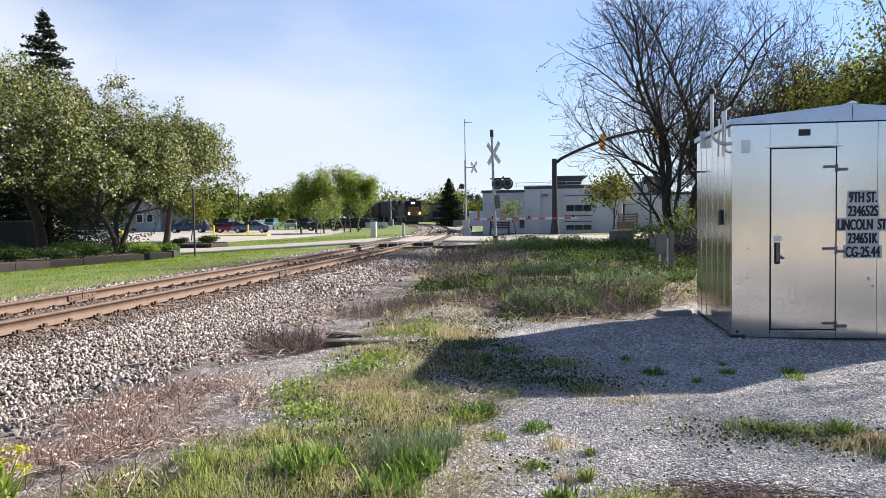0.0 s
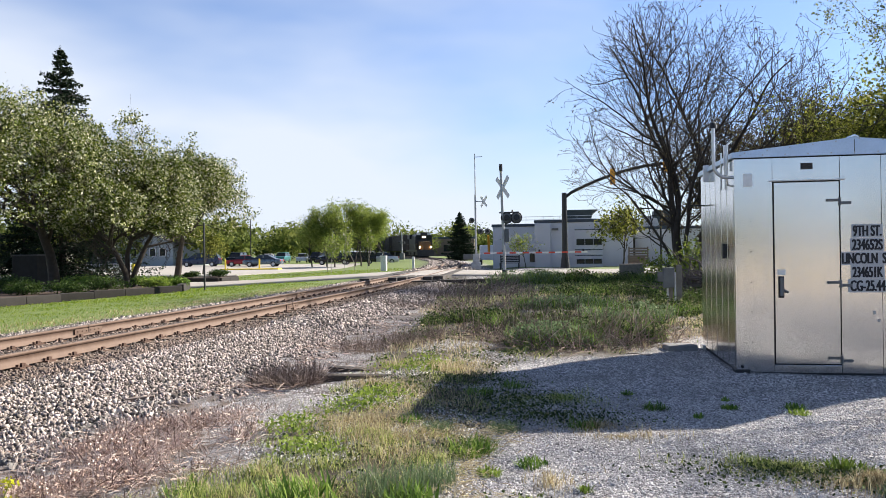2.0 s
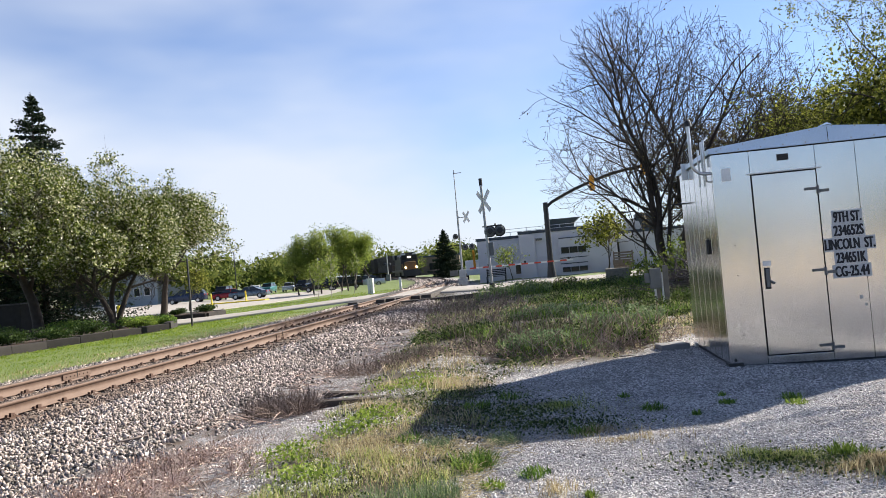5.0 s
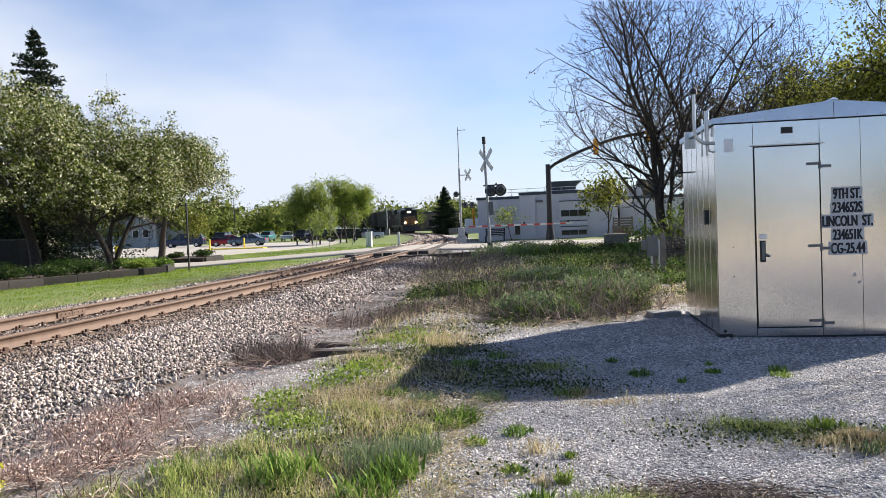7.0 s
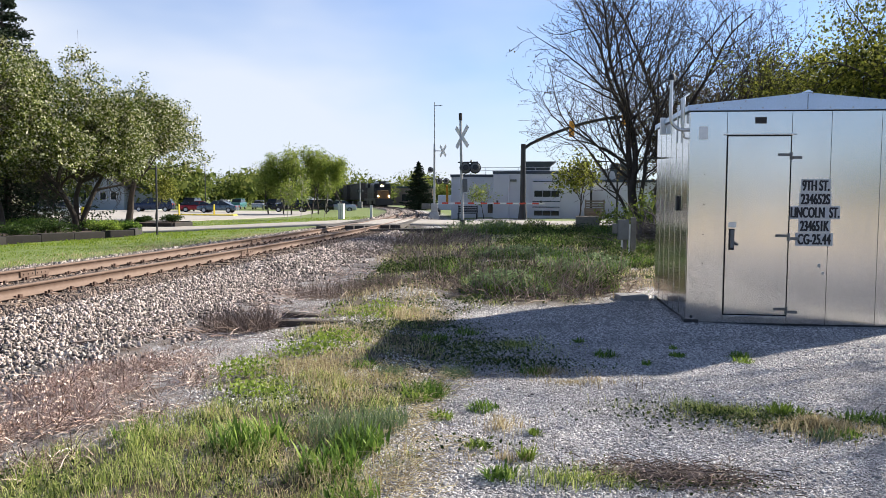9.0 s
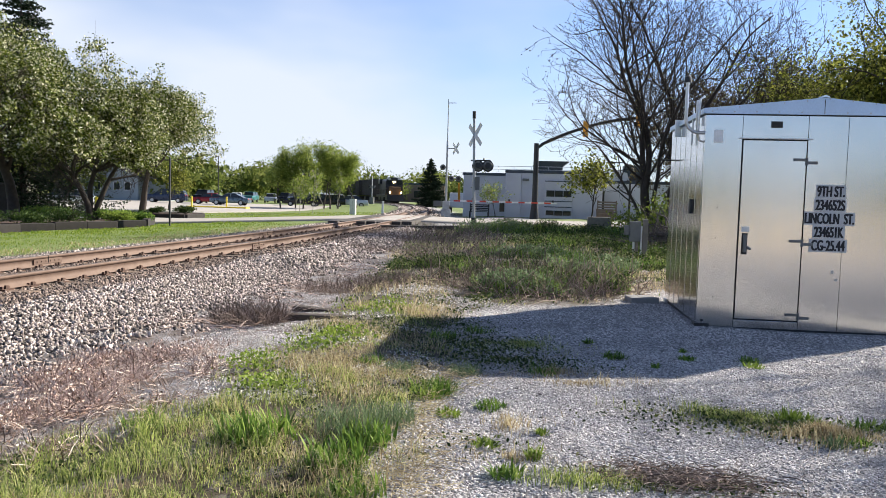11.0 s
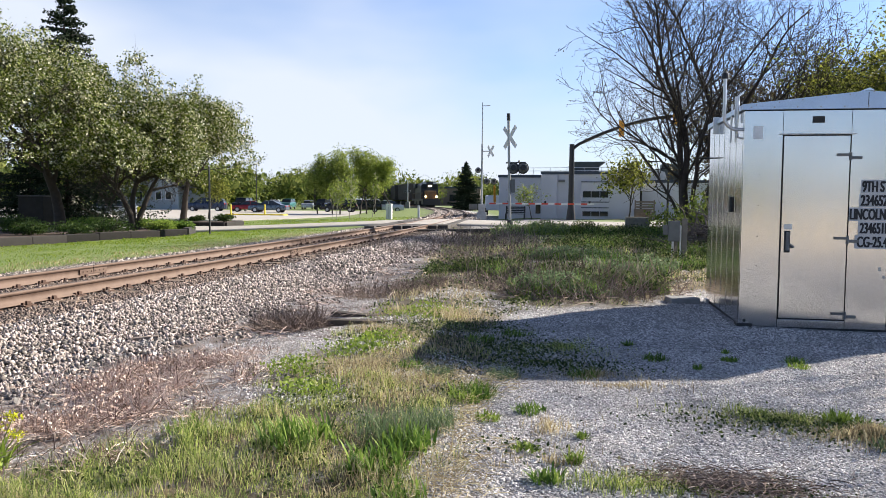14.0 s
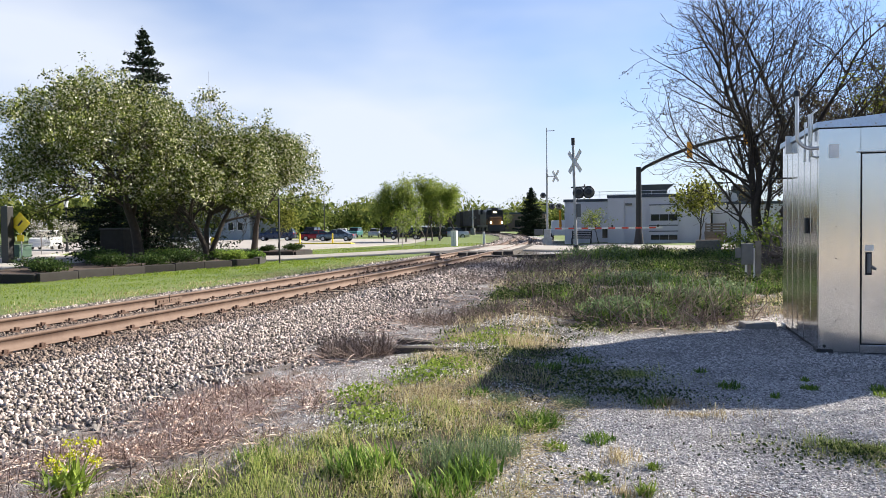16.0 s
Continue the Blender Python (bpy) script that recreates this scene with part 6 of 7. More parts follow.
def in_grass(x, y):
    d = inside(x, y, GRASS)
    clump = 0.5 + 0.5 * wobble(x, y, 2.1, 5)
    fine = 0.5 + 0.5 * wobble(x, y, 6.5, 6)
    sparse = 1 - 0.75 * smooth01((y - 5.4) / 0.8) * smooth01((9.6 - y) / 1.0)
    clump = np.maximum(clump, 0.8 * smooth01((5.4 - y) / 0.6))
    return smooth01((d + 0.12 + 0.25 * wobble(x, y, 3.7, 8)) / 0.35) * (0.08 + 0.92 * clump * clump) * (0.08 + 0.92 * fine * fine) * sparse


sx, sy = scatter(rng, 270000, -3.3, 0.5, 2.4, 8.5, in_grass)
blades("grass", sx, sy, 0.075 + 0.045 * smooth01((4.5 - sy) / 0.7) * smooth01((-1.05 - sx) / 0.5), 0.0042, "grass_blades", "tufts of fine green grass and weeds", 201, 1.2)
sx, sy = scatter(rng, 60000, -3.0, 1.3, 2.2, 9.5, lambda x, y: smooth01((inside(x, y, GRASS) + 0.1 + 0.2 * smooth01((5.6 - y) / 1.5)) / 0.6) * smooth01(wobble(x, y, 1.6, 9) * 1.5 + 0.4))
blades("straw_grass", sx, sy, 0.10, 0.0042, "straw_blades", "pale dry grass mixed into the weeds", 202, 1.2)
sx, sy = scatter(rng, 46000, -4.5, 5.5, 8.5, 19, in_grass)
blades("grass", sx, sy, 0.07, 0.008, "grass_blades", "rough green grass between track and shed", 203, 1.1)
sx, sy = scatter(rng, 20000, -4.5, 5.0, 8.5, 24, lambda x, y: smooth01((inside(x, y, GRASS) + 0.3) / 0.5) * smooth01(wobble(x, y, 1.1, 10) * 1.5 + 0.3))
blades("straw_grass", sx, sy, 0.14, 0.009, "straw_blades", "pale dry grass among green weeds", 204, 1.1)
sx, sy = scatter(rng, 90000, -6.5, 12, 18, 43, in_grass)
blades("grass", sx, sy, 0.15, 0.016, "grass_blades", "green grass towards the street", 205, 1.0)


def leafy(name, x, y, mound, size, material, label, seed):
    """Small leaves heaped over the ground."""
    r = np.random.default_rng(seed)
    z = land(x, y) + mound * (0.25 + 0.75 * smooth01(0.5 + 0.7 * wobble(x, y, 2.3, 21) + 0.35 * wobble(x, y, 6.1, 22))) * r.uniform(0.05, 1, len(x))
    v, f = leaf_quads(np.stack([x, y, z], 1), size, r)
    return tagged(array_mesh(name, v, f, material), label, "weeds", kind="stuff")


def weedy(x, y):
    return in_grass(x, y) * smooth01(0.6 + 0.9 * wobble(x, y, 1.3, 23) + 0.5 * wobble(x, y, 3.9, 24))


sx, sy = scatter(rng, 70000, -2.9, 0.3, 2.4, 8.5, weedy)
leafy("low_weeds", sx, sy, 0.09, 0.022, "small_weeds", "low small-leaved weeds among grass", 211)
sx, sy = scatter(rng, 230000, -4.5, 5.5, 8.5, 19, weedy)
leafy("low_weeds", sx, sy, 0.20, 0.036, "small_weeds", "mounded small-leaved weeds between track and shed", 212)
sx, sy = scatter(rng, 140000, -6.5, 12, 18, 43, weedy)
leafy("low_weeds", sx, sy, 0.30, 0.06, "small_weeds", "mounded green weeds towards the street", 213)
sx, sy = scatter(rng, 60000, -24, -10.2, 9, 33.5, lambda x, y: smooth01((track_x(y) - x - 2.7 + 0.5 * wobble(x, y, 1.2, 12)) / 1.0) * (road_gap(x, y) > 5) * (inside(x, y, [(-22.6, 20.6), (-20.0, 20.6), (-19.2, 24.9), (-16.9, 29.4), (-18.4, 32.6), (-27.5, 34.2), (-36, 31.5), (-40, 24), (-27, 17.5)]) < 0))
blades("lawn", sx, sy, 0.05, 0.010, "lawn_blades", "mown sunlit lawn beyond the tracks", 206, 0.9, "lawn")
sx, sy = scatter(rng, 12000, -13.5, -10, 9, 30, lambda x, y: smooth01((track_x(y) - x - 2.3 + 0.4 * wobble(x, y, 1.5, 13)) / 0.6) * smooth01((4.6 - track_x(y) + x) / 1.5))
blades("straw_grass", sx, sy, 0.06, 0.010, "straw_blades", "parched straw-coloured lawn edge beside the ballast", 208, 1.0)
sx, sy = scatter(rng, 36000, -44, -13, 22, 60, lambda x, y: (track_x(y) - x > 3.0) * (road_gap(x, y) > 5) * (inside(x, y, [(-22.6, 20.6), (-20.0, 20.6), (-19.2, 24.9), (-16.9, 29.4), (-18.4, 32.6), (-27.5, 34.2), (-36, 31.5), (-40, 24), (-27, 17.5)]) < 0) * 1.0 * (x > -46))
blades("lawn", sx, sy, 0.07, 0.03, "lawn_blades", "mown lawn along the street", 207, 0.8, "lawn")
# tall weed thickets
for i, (cx, cy, r, h, n) in enumerate(((-0.4, 11.3, 0.8, 0.5, 1700), (0.5, 11.9, 0.7, 0.5, 1400), (-1.0, 13.5, 1.0, 0.4, 1700), (0.7, 14.6, 0.9, 0.5, 1500), (1.4, 16.5, 0.9, 0.45, 1200), (-2.4, 15.5, 1.0, 0.35, 1500), (-0.6, 18.5, 1.3, 0.45, 1500), (2.6, 20, 1.2, 0.5, 1200), (0.4, 24, 2.0, 0.5, 1600), (-2.6, 31.5, 1.6, 0.8, 1500), (-1.2, 33, 1.5, 0.7, 1300), (1.5, 31, 2.0, 0.6, 1400), (3.4, 30, 1.6, 0.8, 1300))):
    a, q = rng.uniform(0, 2 * math.pi, n), r * np.sqrt(rng.uniform(0, 1, n))
    blades("tall_weeds", cx + q * np.cos(a), cy + 0.7 * q * np.sin(a), h * 0.5, 0.006 + 0.0004 * cy, "weed_leaf", "stems of a tall dark green weed thicket", 220 + i, 1.0, "weeds")
    a, q = rng.uniform(0, 2 * math.pi, n * 3), r * np.sqrt(rng.uniform(0, 1, n * 3))
    leafy("weed_thicket", cx + q * np.cos(a), cy + 0.7 * q * np.sin(a), h * 0.75, 0.028 + 0.0012 * cy, "weed_bluish" if i % 3 == 0 else "small_weeds", "thicket of leafy dark green weeds", 520 + i)
for i, (cx, cy, r, n) in enumerate(((-0.2, 11.2, 1.1, 800), (-0.9, 12.2, 1.2, 600), (0.6, 12.0, 0.9, 500), (-3.4, 24, 1.8, 600), (-4.3, 29, 1.6, 500), (-2.2, 18.5, 1.5, 400))):
    a, q = rng.uniform(0, 2 * math.pi, n), r * np.sqrt(rng.uniform(0, 1, n))
    stems("dry_stalks", cx + q * np.cos(a), cy + q * np.sin(a), 0.5, 0.005 + 0.0002 * cy, "grey_twigs", "dry standing weed stalks", 240 + i, 0.9)
# dead weeds along the foot of the ballast
sx, sy = scatter(rng, 85000, -5.4, -1.9, 2.6, 8.0, lambda x, y: smooth01((0.9 - np.hypot((x + 3.3 + 0.1 * (y - 5)) / 1.3, (y - 4.9) / 2.7)) / 0.6) * (0.06 + 0.94 * smooth01(1.6 * wobble(x, y, 2.6, 14) + 0.9 * wobble(x, y, 6.2, 16) + 0.25)))
stems("dead_weeds", sx, sy, 0.13, 0.0038, "dry_stems", "tangle of dead brown weeds on the ballast edge", 250, 0.75)
sx, sy = scatter(rng, 52000, -5.2, -2.0, 2.6, 7.6, lambda x, y: smooth01((0.8 - np.hypot((x + 3.2 + 0.1 * (y - 5)) / 1.2, (y - 4.9) / 2.5)) / 0.5) * smooth01(1.6 * wobble(x, y, 2.6, 14) + 0.9 * wobble(x, y, 6.2, 16) + 0.1))
leafy("dead_leaves", sx, sy, 0.17, 0.024, "dry_stems", "curled dead brown leaves in a tangle", 252)
sx, sy = scatter(rng, 12000, -5.5, -2.4, 7.5, 16, lambda x, y: 0.5 * smooth01((1.0 - np.abs(x + 3.6 + 0.09 * (y - 8)) / 1.1)) * smooth01(wobble(x, y, 1.5, 15) + 0.2))
stems("dead_weeds", sx, sy, 0.22, 0.006, "dry_stems", "scattered dead brown weeds", 251, 0.3)
for i, (cx, cy, r, n) in enumerate(((-3.35, 8.25, 0.46, 2600), (-3.0, 11.3, 0.85, 1300), (-2.7, 12.2, 0.7, 700), (-4.6, 20.5, 1.3, 900), (-5.3, 26, 1.4, 900))):
    a, q = rng.uniform(0, 2 * math.pi, n), r * np.sqrt(rng.uniform(0, 1, n))
    stems("dead_brush", cx + q * np.cos(a), cy + 0.7 * q * np.sin(a), 0.22, 0.0036, "grey_twigs", "low dead brush heap beside the ballast", 260 + i, 0.85)
# broad-leaved weeds
spots = [(0.63, 6.92, 0.16, 0.13, "weed_leaf"), (1.26, 6.97, 0.1, 0.09, "weed_leaf"), (1.80, 7.05, 0.14, 0.11, "weed_leaf"), (1.78, 6.8, 0.13, 0.09, "weed_lime"), (0.03, 6.18, 0.18, 0.14, "weed_leaf"), (-0.54, 4.75, 0.12, 0.1, "weed_lime"),
         (-0.25, 4.2, 0.12, 0.08, "weed_lime"), (-2.29, 5.84, 0.22, 0.16, "weed_lime"), (-2.05, 6.65, 0.34, 0.2, "weed_lime"), (-1.9, 6.9, 0.3, 0.2, "weed_lime"), (-2.2, 9.3, 0.4, 0.2, "weed_lime"), (-1.8, 9.0, 0.3, 0.18, "weed_lime"),
         (-1.5, 4.0, 0.32, 0.30, "weed_leaf"), (-0.98, 3.75, 0.26, 0.24, "weed_leaf"), (-0.75, 5.3, 0.25, 0.2, "weed_leaf"), (-1.05, 4.25, 0.3, 0.34, "weed_bluish"), (-0.85, 4.45, 0.22, 0.26, "weed_bluish"), (-0.6, 6.0, 0.2, 0.16, "weed_bluish"),
         (1.72, 5.3, 0.13, 0.1, "weed_lime"), (1.9, 4.85, 0.16, 0.1, "weed_leaf"), (2.2, 5.2, 0.15, 0.1, "weed_leaf"), (-0.1, 3.75, 0.12, 0.12, "weed_leaf"), (-0.75, 3.35, 0.2, 0.18, "weed_leaf"), (-1.0, 7.4, 0.22, 0.15, "weed_leaf"), (-0.7, 7.9, 0.22, 0.15, "weed_leaf"),
         (-0.9, 4.1, 0.22, 0.22, "weed_leaf"), (-1.9, 5.2, 0.22, 0.16, "weed_lime"), (-1.4, 6.1, 0.2, 0.14, "weed_leaf"), (-0.3, 5.0, 0.16, 0.12, "weed_leaf"), (-1.1, 5.9, 0.18, 0.16, "weed_bluish"), (-2.3, 4.2, 0.2, 0.18, "weed_leaf")]
for i, (x, y, r, h, m) in enumerate(spots):
    thin = m == "weed_bluish"
    if m == "weed_lime" and r >= 0.2:
        q = rng.normal(0, 0.55, (420, 2)) * r * 1.1
        leafy("low_weeds", x + q[:, 0], y + q[:, 1], h * 0.8, 0.03, m, "low mound of bright lime-green leafy weeds", 800 + i)
        continue
    weed(x, y, r * 1.5, h * 0.62, m, {"weed_leaf": "dark green broad-leaved weed growing in gravel", "weed_lime": "bright lime-green low weed clump", "weed_bluish": "feathery blue-green weed clump"}[m], 300 + i, (90 if h < 0.2 else 150) if not thin else 340,
         0.004 if thin else (0.012 if h < 0.2 else 0.015), upright=0.75 if h > 0.2 else 0.4)
for i, (cx, cy, rx, ry, n) in enumerate(((1.30, 5.18, 0.5, 0.20, 2600), (1.75, 4.95, 0.75, 0.24, 2600), (0.1, 6.2, 0.5, 0.2, 500), (-0.2, 7.3, 0.7, 0.5, 900), (-0.1, 4.0, 0.4, 0.25, 160), (0.3, 3.2, 0.7, 0.2, 700), (0.3, 5.9, 0.6, 0.2, 350), (-0.15, 4.6, 0.3, 0.5, 260))):
    a, q = rng.uniform(0, 2 * math.pi, n), np.sqrt(rng.uniform(0, 1, n))
    q = np.abs(rng.normal(0, 0.62, n)) * (0.75 + 0.3 * np.sin(3 * a + i) + 0.2 * np.sin(7 * a))
    blades("sparse_grass", cx + rx * q * np.cos(a), cy + ry * q * np.sin(a), 0.085 if i < 2 else 0.06, 0.0045, "grass_blades" if i in (0, 3) else "straw_blades", "sparse grass patch growing through gravel", 340 + i, 0.9)
for i, (cx, cy, rx, ry, n) in enumerate(((-0.7, 7.1, 0.6, 0.5, 2200), (-0.2, 6.5, 0.6, 0.25, 1100), (-1.3, 8.3, 0.6, 0.5, 1500), (1.45, 5.05, 0.75, 0.26, 1300), (-0.3, 4.2, 0.3, 0.2, 110), (-1.9, 7.6, 0.5, 0.4, 1300))):
    q = rng.normal(0, 0.6, (n, 2))
    leafy("creeping_weeds", cx + rx * q[:, 0], cy + ry * q[:, 1], 0.05, 0.024, "small_weeds", "creeping small-leaved weeds in gravel", 560 + i)
# dark litter with creeping weeds in a hollow of the gravel
q = rng.normal(0, 0.6, (1500, 2))
leafy("creeping_weeds", 0.72 + 0.34 * q[:, 0], 3.88 + 0.13 * q[:, 1], 0.04, 0.018, "small_weeds", "creeping small-leaved weeds in a gravel hollow", 590)
q = rng.normal(0, 0.6, (1300, 2))
stems("dead_weeds", 0.78 + 0.36 * q[:, 0], 3.86 + 0.14 * q[:, 1], 0.07, 0.004, "grey_twigs", "dark brown litter lying on gravel", 591, 0.25)
q = rng.normal(0, 0.6, (650, 2))
blades("sparse_grass", 0.30 + 0.30 * q[:, 0], 3.74 + 0.10 * q[:, 1], 0.07, 0.0042, "grass_blades", "sparse grass patch growing through gravel", 592, 1.0)
# withered grass lying along the edge of the gravel
for i, (cx, cy, rx, ry, n) in enumerate(((-0.55, 3.7, 0.16, 0.5, 700), (-0.68, 4.7, 0.10, 0.5, 350), (-0.8, 5.7, 0.3, 0.3, 600), (-1.5, 5.9, 0.5, 0.3, 500))):
    q = rng.normal(0, 0.7, (n, 2))
    stems("withered_grass", cx + rx * q[:, 0], cy + ry * q[:, 1], 0.07, 0.0032, "straw_blades", "withered pale grass lying beside gravel", 600 + i, 0.4, category="grass")
for i, (x, y, r, h, m) in enumerate(((0.02, 4.02, 0.08, 0.09, "weed_lime"), (0.05, 4.5, 0.07, 0.05, "weed_lime"), (1.62, 5.22, 0.13, 0.09, "weed_lime"), (1.78, 5.08, 0.12, 0.08, "weed_leaf"),
                                     (2.05, 5.12, 0.14, 0.1, "weed_leaf"), (2.25, 5.0, 0.12, 0.1, "weed_leaf"), (1.75, 4.72, 0.14, 0.09, "weed_bluish"), (0.42, 7.6, 0.1, 0.06, "weed_leaf"), (1.3, 7.4, 0.08, 0.05, "weed_leaf"), (0.95, 6.6, 0.07, 0.05, "weed_leaf"), (-0.75, 5.15, 0.16, 0.13, "weed_lime"), (-0.7, 5.5, 0.15, 0.12, "weed_leaf"))):
    weed(x, y, r * 1.1, h, m, {"weed_leaf": "small dark green weed rooted in gravel", "weed_lime": "small bright green weed rooted in gravel", "weed_bluish": "feathery blue-green weed rooted in gravel"}[m], 640 + i, 60, 0.010, upright=0.4)
# yellow-flowered weed
fl = weed(-3.12, 3.52, 0.22, 0.22, "weed_lime", "bushy weed with bright yellow flower heads", 370, 60, 0.03, "yellow_flower")
heads = np.array([(-0.14, 0.02, 0.20), (-0.03, 0.06, 0.30), (0.06, -0.02, 0.26), (0.13, 0.05, 0.31), (0.19, 0.0, 0.23), (0.0, -0.08, 0.19)])
stalks = [([Vector((0.03, 0, 0)), Vector(tuple(q * np.array([0.6, 0.6, 0.55]))), Vector(tuple(q))], [0.005, 0.004, 0.003]) for q in heads]
v, f = tube_arrays(stalks, 4)
tagged(array_mesh("stalks", v, f, "weed_lime", fl), kind="stuff")
pts = np.repeat(heads, 65, 0) + rng.normal(0, 1, (390, 3)) * np.array([0.026, 0.024, 0.016])
v, f = leaf_quads(pts, 0.016, rng)
tagged(array_mesh("blossom", v, f, "yellow_petals", fl), kind="stuff")
# old timbers in the gravel
for x, y, L, turn in ((-2.55, 8.45, 0.85, 14), (-2.9, 9.2, 0.6, -12)):
    t = tagged(part("old_timber", boxes((-L / 2, L / 2, -0.06, 0.06, -0.03, 0.05), bevel=0.015), "log_dark"), "rotten dark timber offcut lying in gravel", "timber")
    t.matrix_basis = pose(x, y, float(land(x, y)), 2, 1.5, turn)
pl = tagged(part("plank", boxes((-0.14, 0.14, -0.03, 0.03, -0.01, 0.015), bevel=0.005), "stair_timber"), "pale weathered board lying on the ballast", "plank")
pl.matrix_basis = pose(-4.6, 7.3, float(land(-4.45, 6.85)) + 0.05, 3, -4, 25)
# brush pile behind the utility boxes
pile = tagged(new("brush_pile"), "heap of cut grey-brown branches under the bare tree", "brush pile")
pile.location = at_ground(3.6, 22.0)
limbs = []
prng = np.random.default_rng(400)
for k in range(260):
    a, r = prng.uniform(0, 2 * math.pi), 1.3 * math.sqrt(prng.uniform(0, 1))
    s = Vector((r * math.cos(a), 0.7 * r * math.sin(a), prng.uniform(0, 1.0) * (1.35 - r * 0.8)))
    d = Vector(prng.normal(0, 1, 3))
    d.z = abs(d.z) * 0.35
    d.normalize()
    L = prng.uniform(0.5, 1.5)
    limbs.append(([s, s + d * L * 0.5 + Vector(prng.normal(0, 0.06, 3)), s + d * L], [prng.uniform(0.012, 0.04), 0.014, 0.005]))
v, f = tube_arrays(limbs, 5)
tagged(array_mesh("branchwork", v, f, "bark_grey", pile), kind="stuff")
for i, (x, y, rx, h) in enumerate(((3.0, 24.0, 0.9, 1.8), (2.9, 30.5, 1.2, 1.3), (4.6, 25, 1.0, 1.6))):
    shrub(at_ground(x, y), rx, rx, h, "straggling green shrub beside the brush pile", 410 + i, "green_leaves", 0.11, 700, "wild shrubs")

# stones: angular ballast and fine gravel
def stone_arrays(x, y, z, size, rng, faces20=True):
    t = (1 + 5 ** 0.5) / 2
    if faces20:
        bv = np.array([(-1, t, 0), (1, t, 0), (-1, -t, 0), (1, -t, 0), (0, -1, t), (0, 1, t), (0, -1, -t), (0, 1, -t), (t, 0, -1), (t, 0, 1), (-t, 0, -1), (-t, 0, 1)]) / 1.9
        bf = np.array([(0, 11, 5), (0, 5, 1), (0, 1, 7), (0, 7, 10), (0, 10, 11), (1, 5, 9), (5, 11, 4), (11, 10, 2), (10, 7, 6), (7, 1, 8), (3, 9, 4), (3, 4, 2), (3, 2, 6), (3, 6, 8), (3, 8, 9), (4, 9, 5), (2, 4, 11), (6, 2, 10), (8, 6, 7), (9, 8, 1)])
    else:
        bv = np.array([(1, 0, 0), (-1, 0, 0), (0, 1, 0), (0, -1, 0), (0, 0, 1), (0, 0, -1)], dtype=float)
        bf = np.array([(0, 2, 4), (2, 1, 4), (1, 3, 4), (3, 0, 4), (2, 0, 5), (1, 2, 5), (3, 1, 5), (0, 3, 5)])
    n, k = len(x), len(bv)
    v = (bv[None] + rng.uniform(-0.35, 0.35, (n, k, 3))) * rng.uniform(0.6, 1.3, (n, k, 1)) * rng.uniform(0.45, 1.25, (n, 1, 3))
    q = rng.normal(size=(n, 4))
    q /= np.linalg.norm(q, axis=1)[:, None]
    w, a, b, c = q.T
    R = np.stack([1 - 2 * (b * b + c * c), 2 * (a * b - c * w), 2 * (a * c + b * w), 2 * (a * b + c * w), 1 - 2 * (a * a + c * c), 2 * (b * c - a * w), 2 * (a * c - b * w), 2 * (b * c + a * w), 1 - 2 * (a * a + b * b)], 1).reshape(n, 3, 3)
    v = np.einsum("nij,nkj->nki", R, v) * (size * rng.uniform(0.55, 1.3, n))[:, None, None] + np.stack([x, y, z], 1)[:, None]
    f = bf[None] + (np.arange(n) * k)[:, None, None]
    return v.reshape(-1, 3), f.reshape(-1, 3)


def on_ballast(x, y):
    u = x - track_x(y)
    edge = 4.0 + 0.4 * wobble(x, y, 1.9, 3) - 0.03 * np.maximum(0, y - 8)
    return smooth01((u + 2.5) / 0.4) * smooth01((edge - u) / 1.1) * np.where(np.abs(u) < 1.32, 0.55, 1.0) * (np.abs(np.abs(u) - GAUGE_HALF) > 0.09) * np.where((y > 33.6) & (y < 46), 0, 1)


sx, sy = scatter(rng, 140000, -11, -2.8, 3.0, 14.0, on_ballast)
near = (sx > -4.6) & (sy < 7.5) & (sy > 4.2) & (sx > -4.2 - 0.1 * sy + 0.3)
pick = np.flatnonzero(near)[:300]
rest = np.ones(len(sx), dtype=bool)
rest[pick] = False
inner = np.abs(sx[rest] - track_x(sy[rest])) < 1.75
tv, tf = stone_arrays(sx[rest][inner], sy[rest][inner], land(sx[rest][inner], sy[rest][inner]) + rng.uniform(-0.01, 0.015, inner.sum()), 0.027, rng, False)
tagged(array_mesh("ballast", tv, tf, "ballast_brown"), "rust-stained ballast between and beside the rails", "ballast", kind="stuff")
outer = ~inner
v, f = stone_arrays(sx[rest][outer], sy[rest][outer], land(sx[rest][outer], sy[rest][outer]) + rng.uniform(-0.004, 0.035, outer.sum()), 0.026, rng, False)
bed = tagged(array_mesh("ballast", v, f, "ballast_stone"), "grey angular railway ballast stones", "ballast", kind="stuff")
bx, by = scatter(rng, 70000, -14, -3.2, 14, 34, on_ballast)
inner = np.abs(bx - track_x(by)) < 1.6
v, f = stone_arrays(bx[inner], by[inner], land(bx[inner], by[inner]), 0.036, rng, False)
tagged(array_mesh("ballast", v, f, "ballast_brown"), "rust-stained ballast between the rails", "ballast", kind="stuff")
bx, by = bx[~inner], by[~inner]
v, f = stone_arrays(bx, by, land(bx, by) + rng.uniform(0, 0.03, len(bx)), 0.042, rng, False)
tagged(array_mesh("ballast", v, f, "ballast_stone"), "grey angular railway ballast towards the crossing", "ballast", kind="stuff")
bx, by = scatter(rng, 22000, -34, -8, 47, 120, on_ballast)
v, f = stone_arrays(bx, by, land(bx, by) + 0.03, 0.10, rng, False)
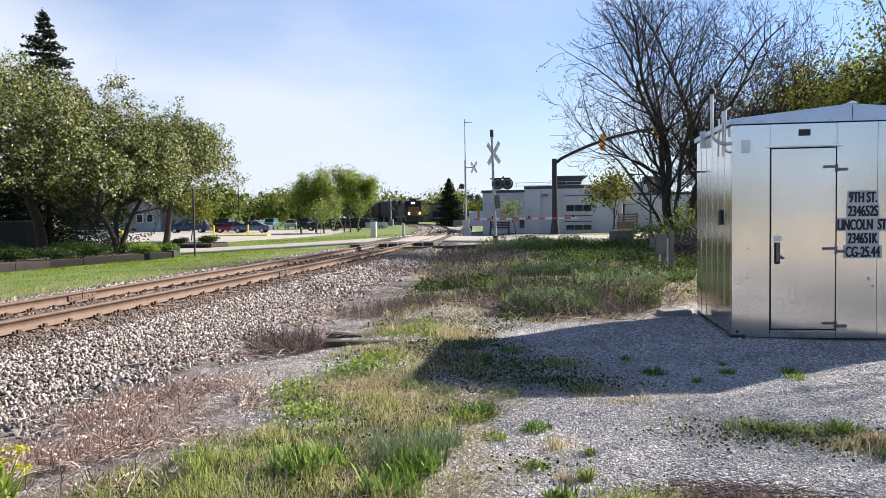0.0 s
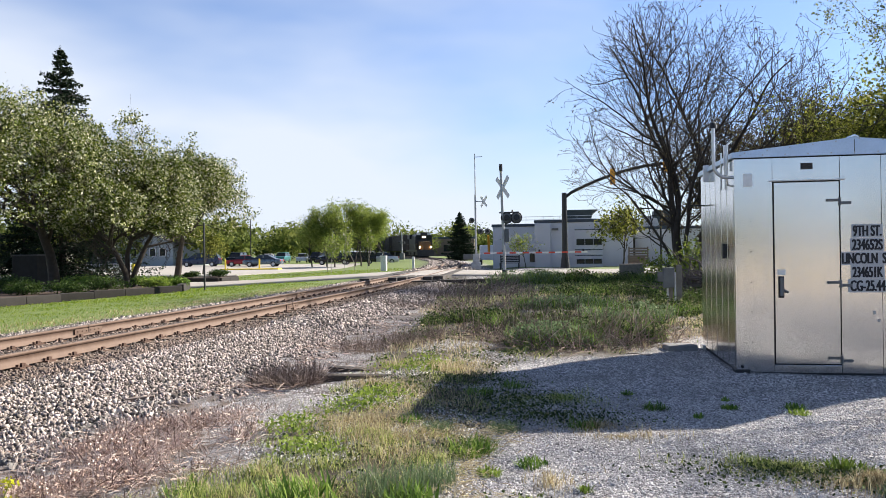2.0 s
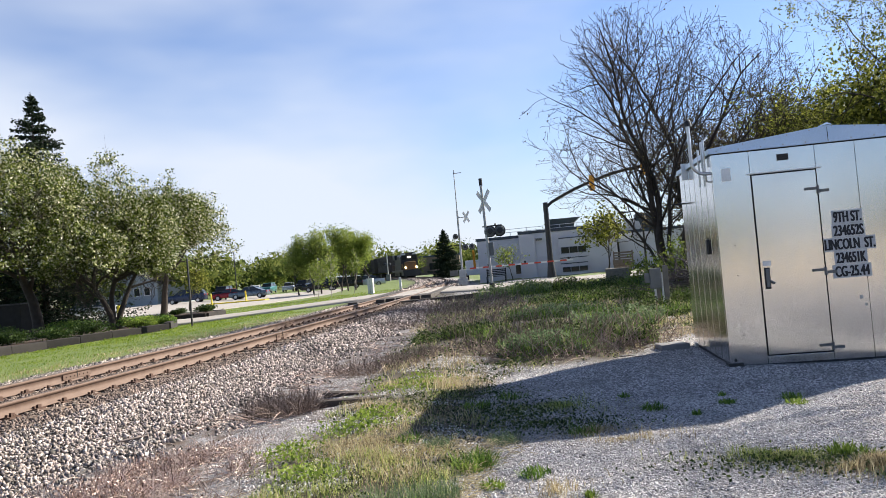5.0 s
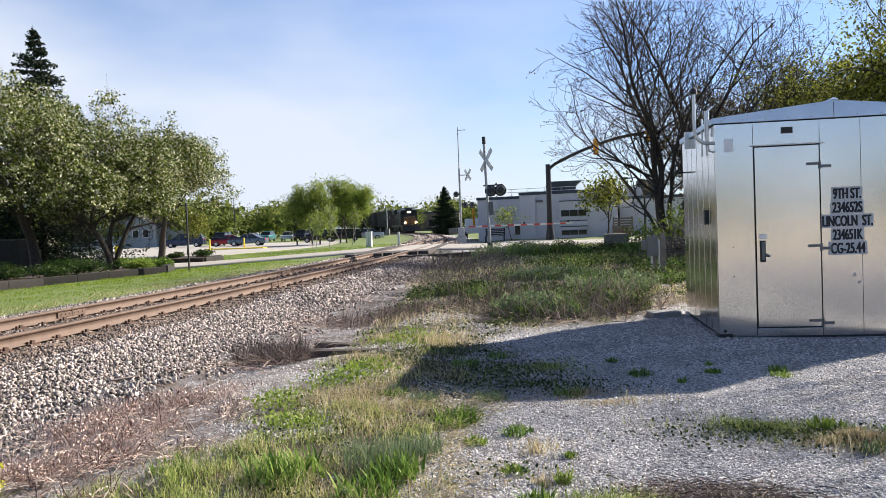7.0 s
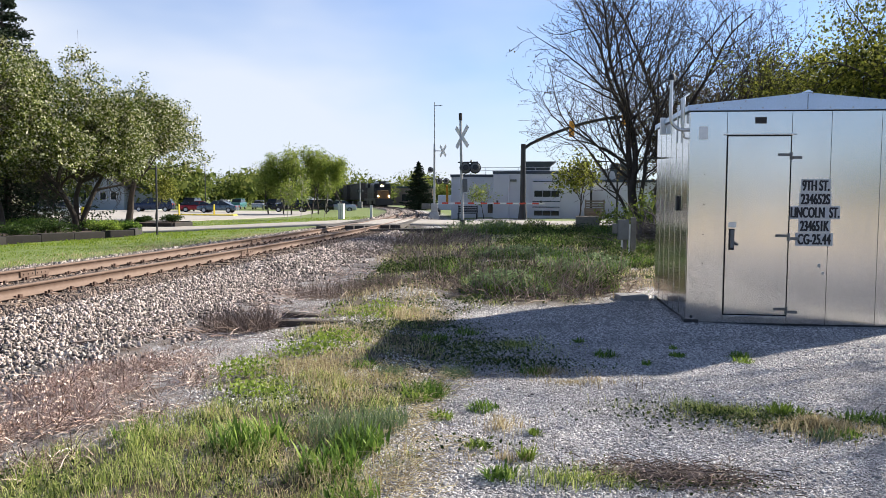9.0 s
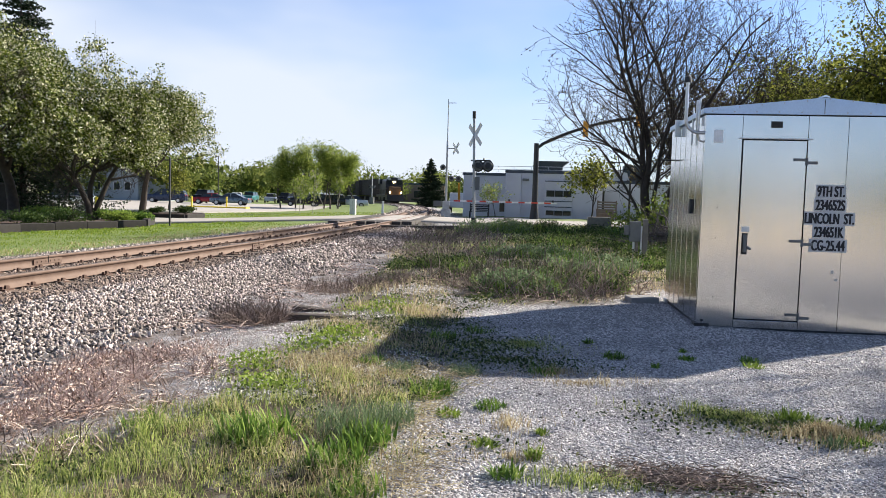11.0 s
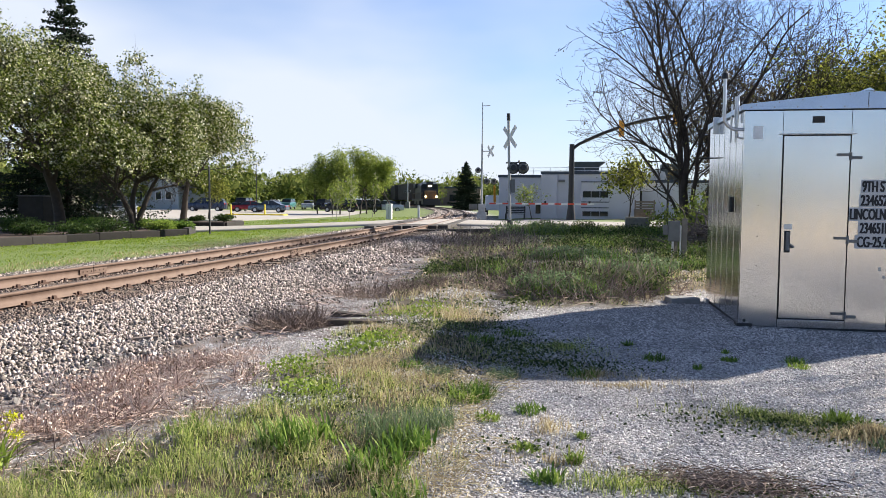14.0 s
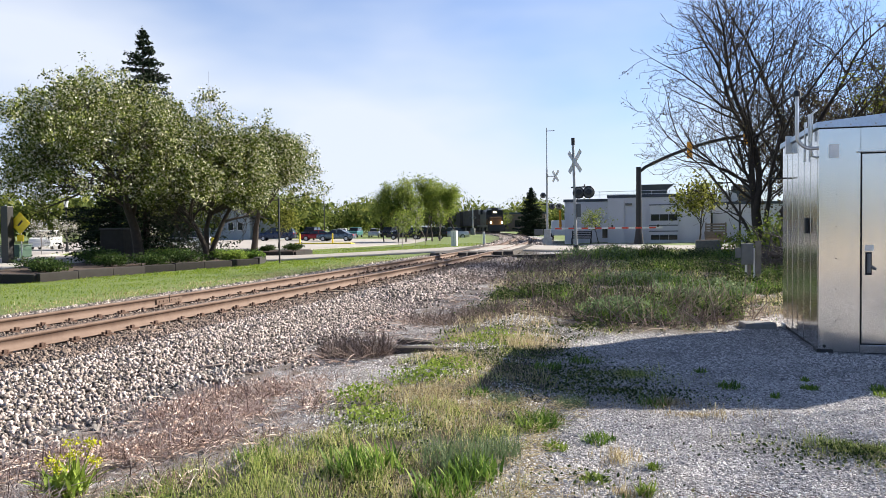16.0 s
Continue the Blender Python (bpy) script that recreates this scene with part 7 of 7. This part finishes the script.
tagged(array_mesh("ballast", v, f, "ballast_stone"), "grey ballast of the track beyond the crossing", "ballast", kind="stuff")
shapes = []
for k in range(8):
    v, f = stone_arrays(np.zeros(1), np.zeros(1), np.zeros(1), 0.034, rng)
    data = bpy.data.meshes.new("ballast_stone")
    data.from_pydata([tuple(q) for q in v], [], [tuple(int(i) for i in q) for q in f])
    data.materials.append(MATS["ballast_piece"])
    shapes.append(data)
srnd = random.Random(9)
for i in pick:
    s = link_mesh("ballast_stone", srnd.choice(shapes), None, bed)
    s.matrix_basis = pose(float(sx[i]), float(sy[i]), float(land(sx[i], sy[i])) + 0.012, srnd.uniform(0, 360), srnd.uniform(0, 360), srnd.uniform(0, 360))


def on_gravel(x, y):
    shed_gap = (x > 1.6) & (x < 4.3) & (y > 8.95) & (y < 11.3)
    return np.where(shed_gap, 0, 1) * smooth01((-inside(x, y, GRASS) + 0.1) / 0.4) * smooth01((x - track_x(y) - 3.6) / 0.8) * (1 - 0.96 * smooth01((1.0 - np.hypot((x + 3.3 + 0.1 * (y - 5)) / 1.25, (y - 4.5) / 2.3)) / 0.3))


sx, sy = scatter(rng, 150000, -3.6, 3.6, 3.0, 7.4, on_gravel)
v, f = stone_arrays(sx, sy, land(sx, sy) + 0.002, 0.0092, rng, False)
v[:, 2] = 0.55 * v[:, 2] + 0.45 * land(v[:, 0], v[:, 1])
tagged(array_mesh("gravel", v, f, "gravel_stone"), "fine pale grey crushed gravel", "gravel", kind="stuff")
sx, sy = scatter(rng, 60000, -4.2, 4.4, 7.4, 12.4, on_gravel)
v, f = stone_arrays(sx, sy, land(sx, sy) + 0.002, 0.0115, rng, False)
v[:, 2] = 0.55 * v[:, 2] + 0.45 * land(v[:, 0], v[:, 1])
tagged(array_mesh("gravel", v, f, "gravel_stone"), "fine pale grey crushed gravel beside the shed", "gravel", kind="stuff")
sx, sy = scatter(rng, 9000, -3.6, 4.0, 3.0, 9.5, on_gravel)
v, f = stone_arrays(sx, sy, land(sx, sy) + 0.001, 0.0135, rng, False)
tagged(array_mesh("gravel", v, f, "gravel_stone"), "coarser pale stones lying in gravel", "gravel", kind="stuff")
# pale grit showing between the weeds
sx, sy = scatter(rng, 60000, -3.6, 0.6, 3.2, 12.0, lambda x, y: (inside(x, y, GRASS) > -0.2) * smooth01(0.35 + 0.9 * wobble(x, y, 1.4, 41) + 0.5 * wobble(x, y, 3.1, 42)) * np.maximum(smooth01((y - 3.6) / 1.5), smooth01((x + 1.0) / 0.25)))
v, f = stone_arrays(sx, sy, land(sx, sy) + 0.002, 0.0105, rng, False)
tagged(array_mesh("gravel", v, f, "gravel_stone"), "fine pale gravel showing between weeds", "gravel", kind="stuff")
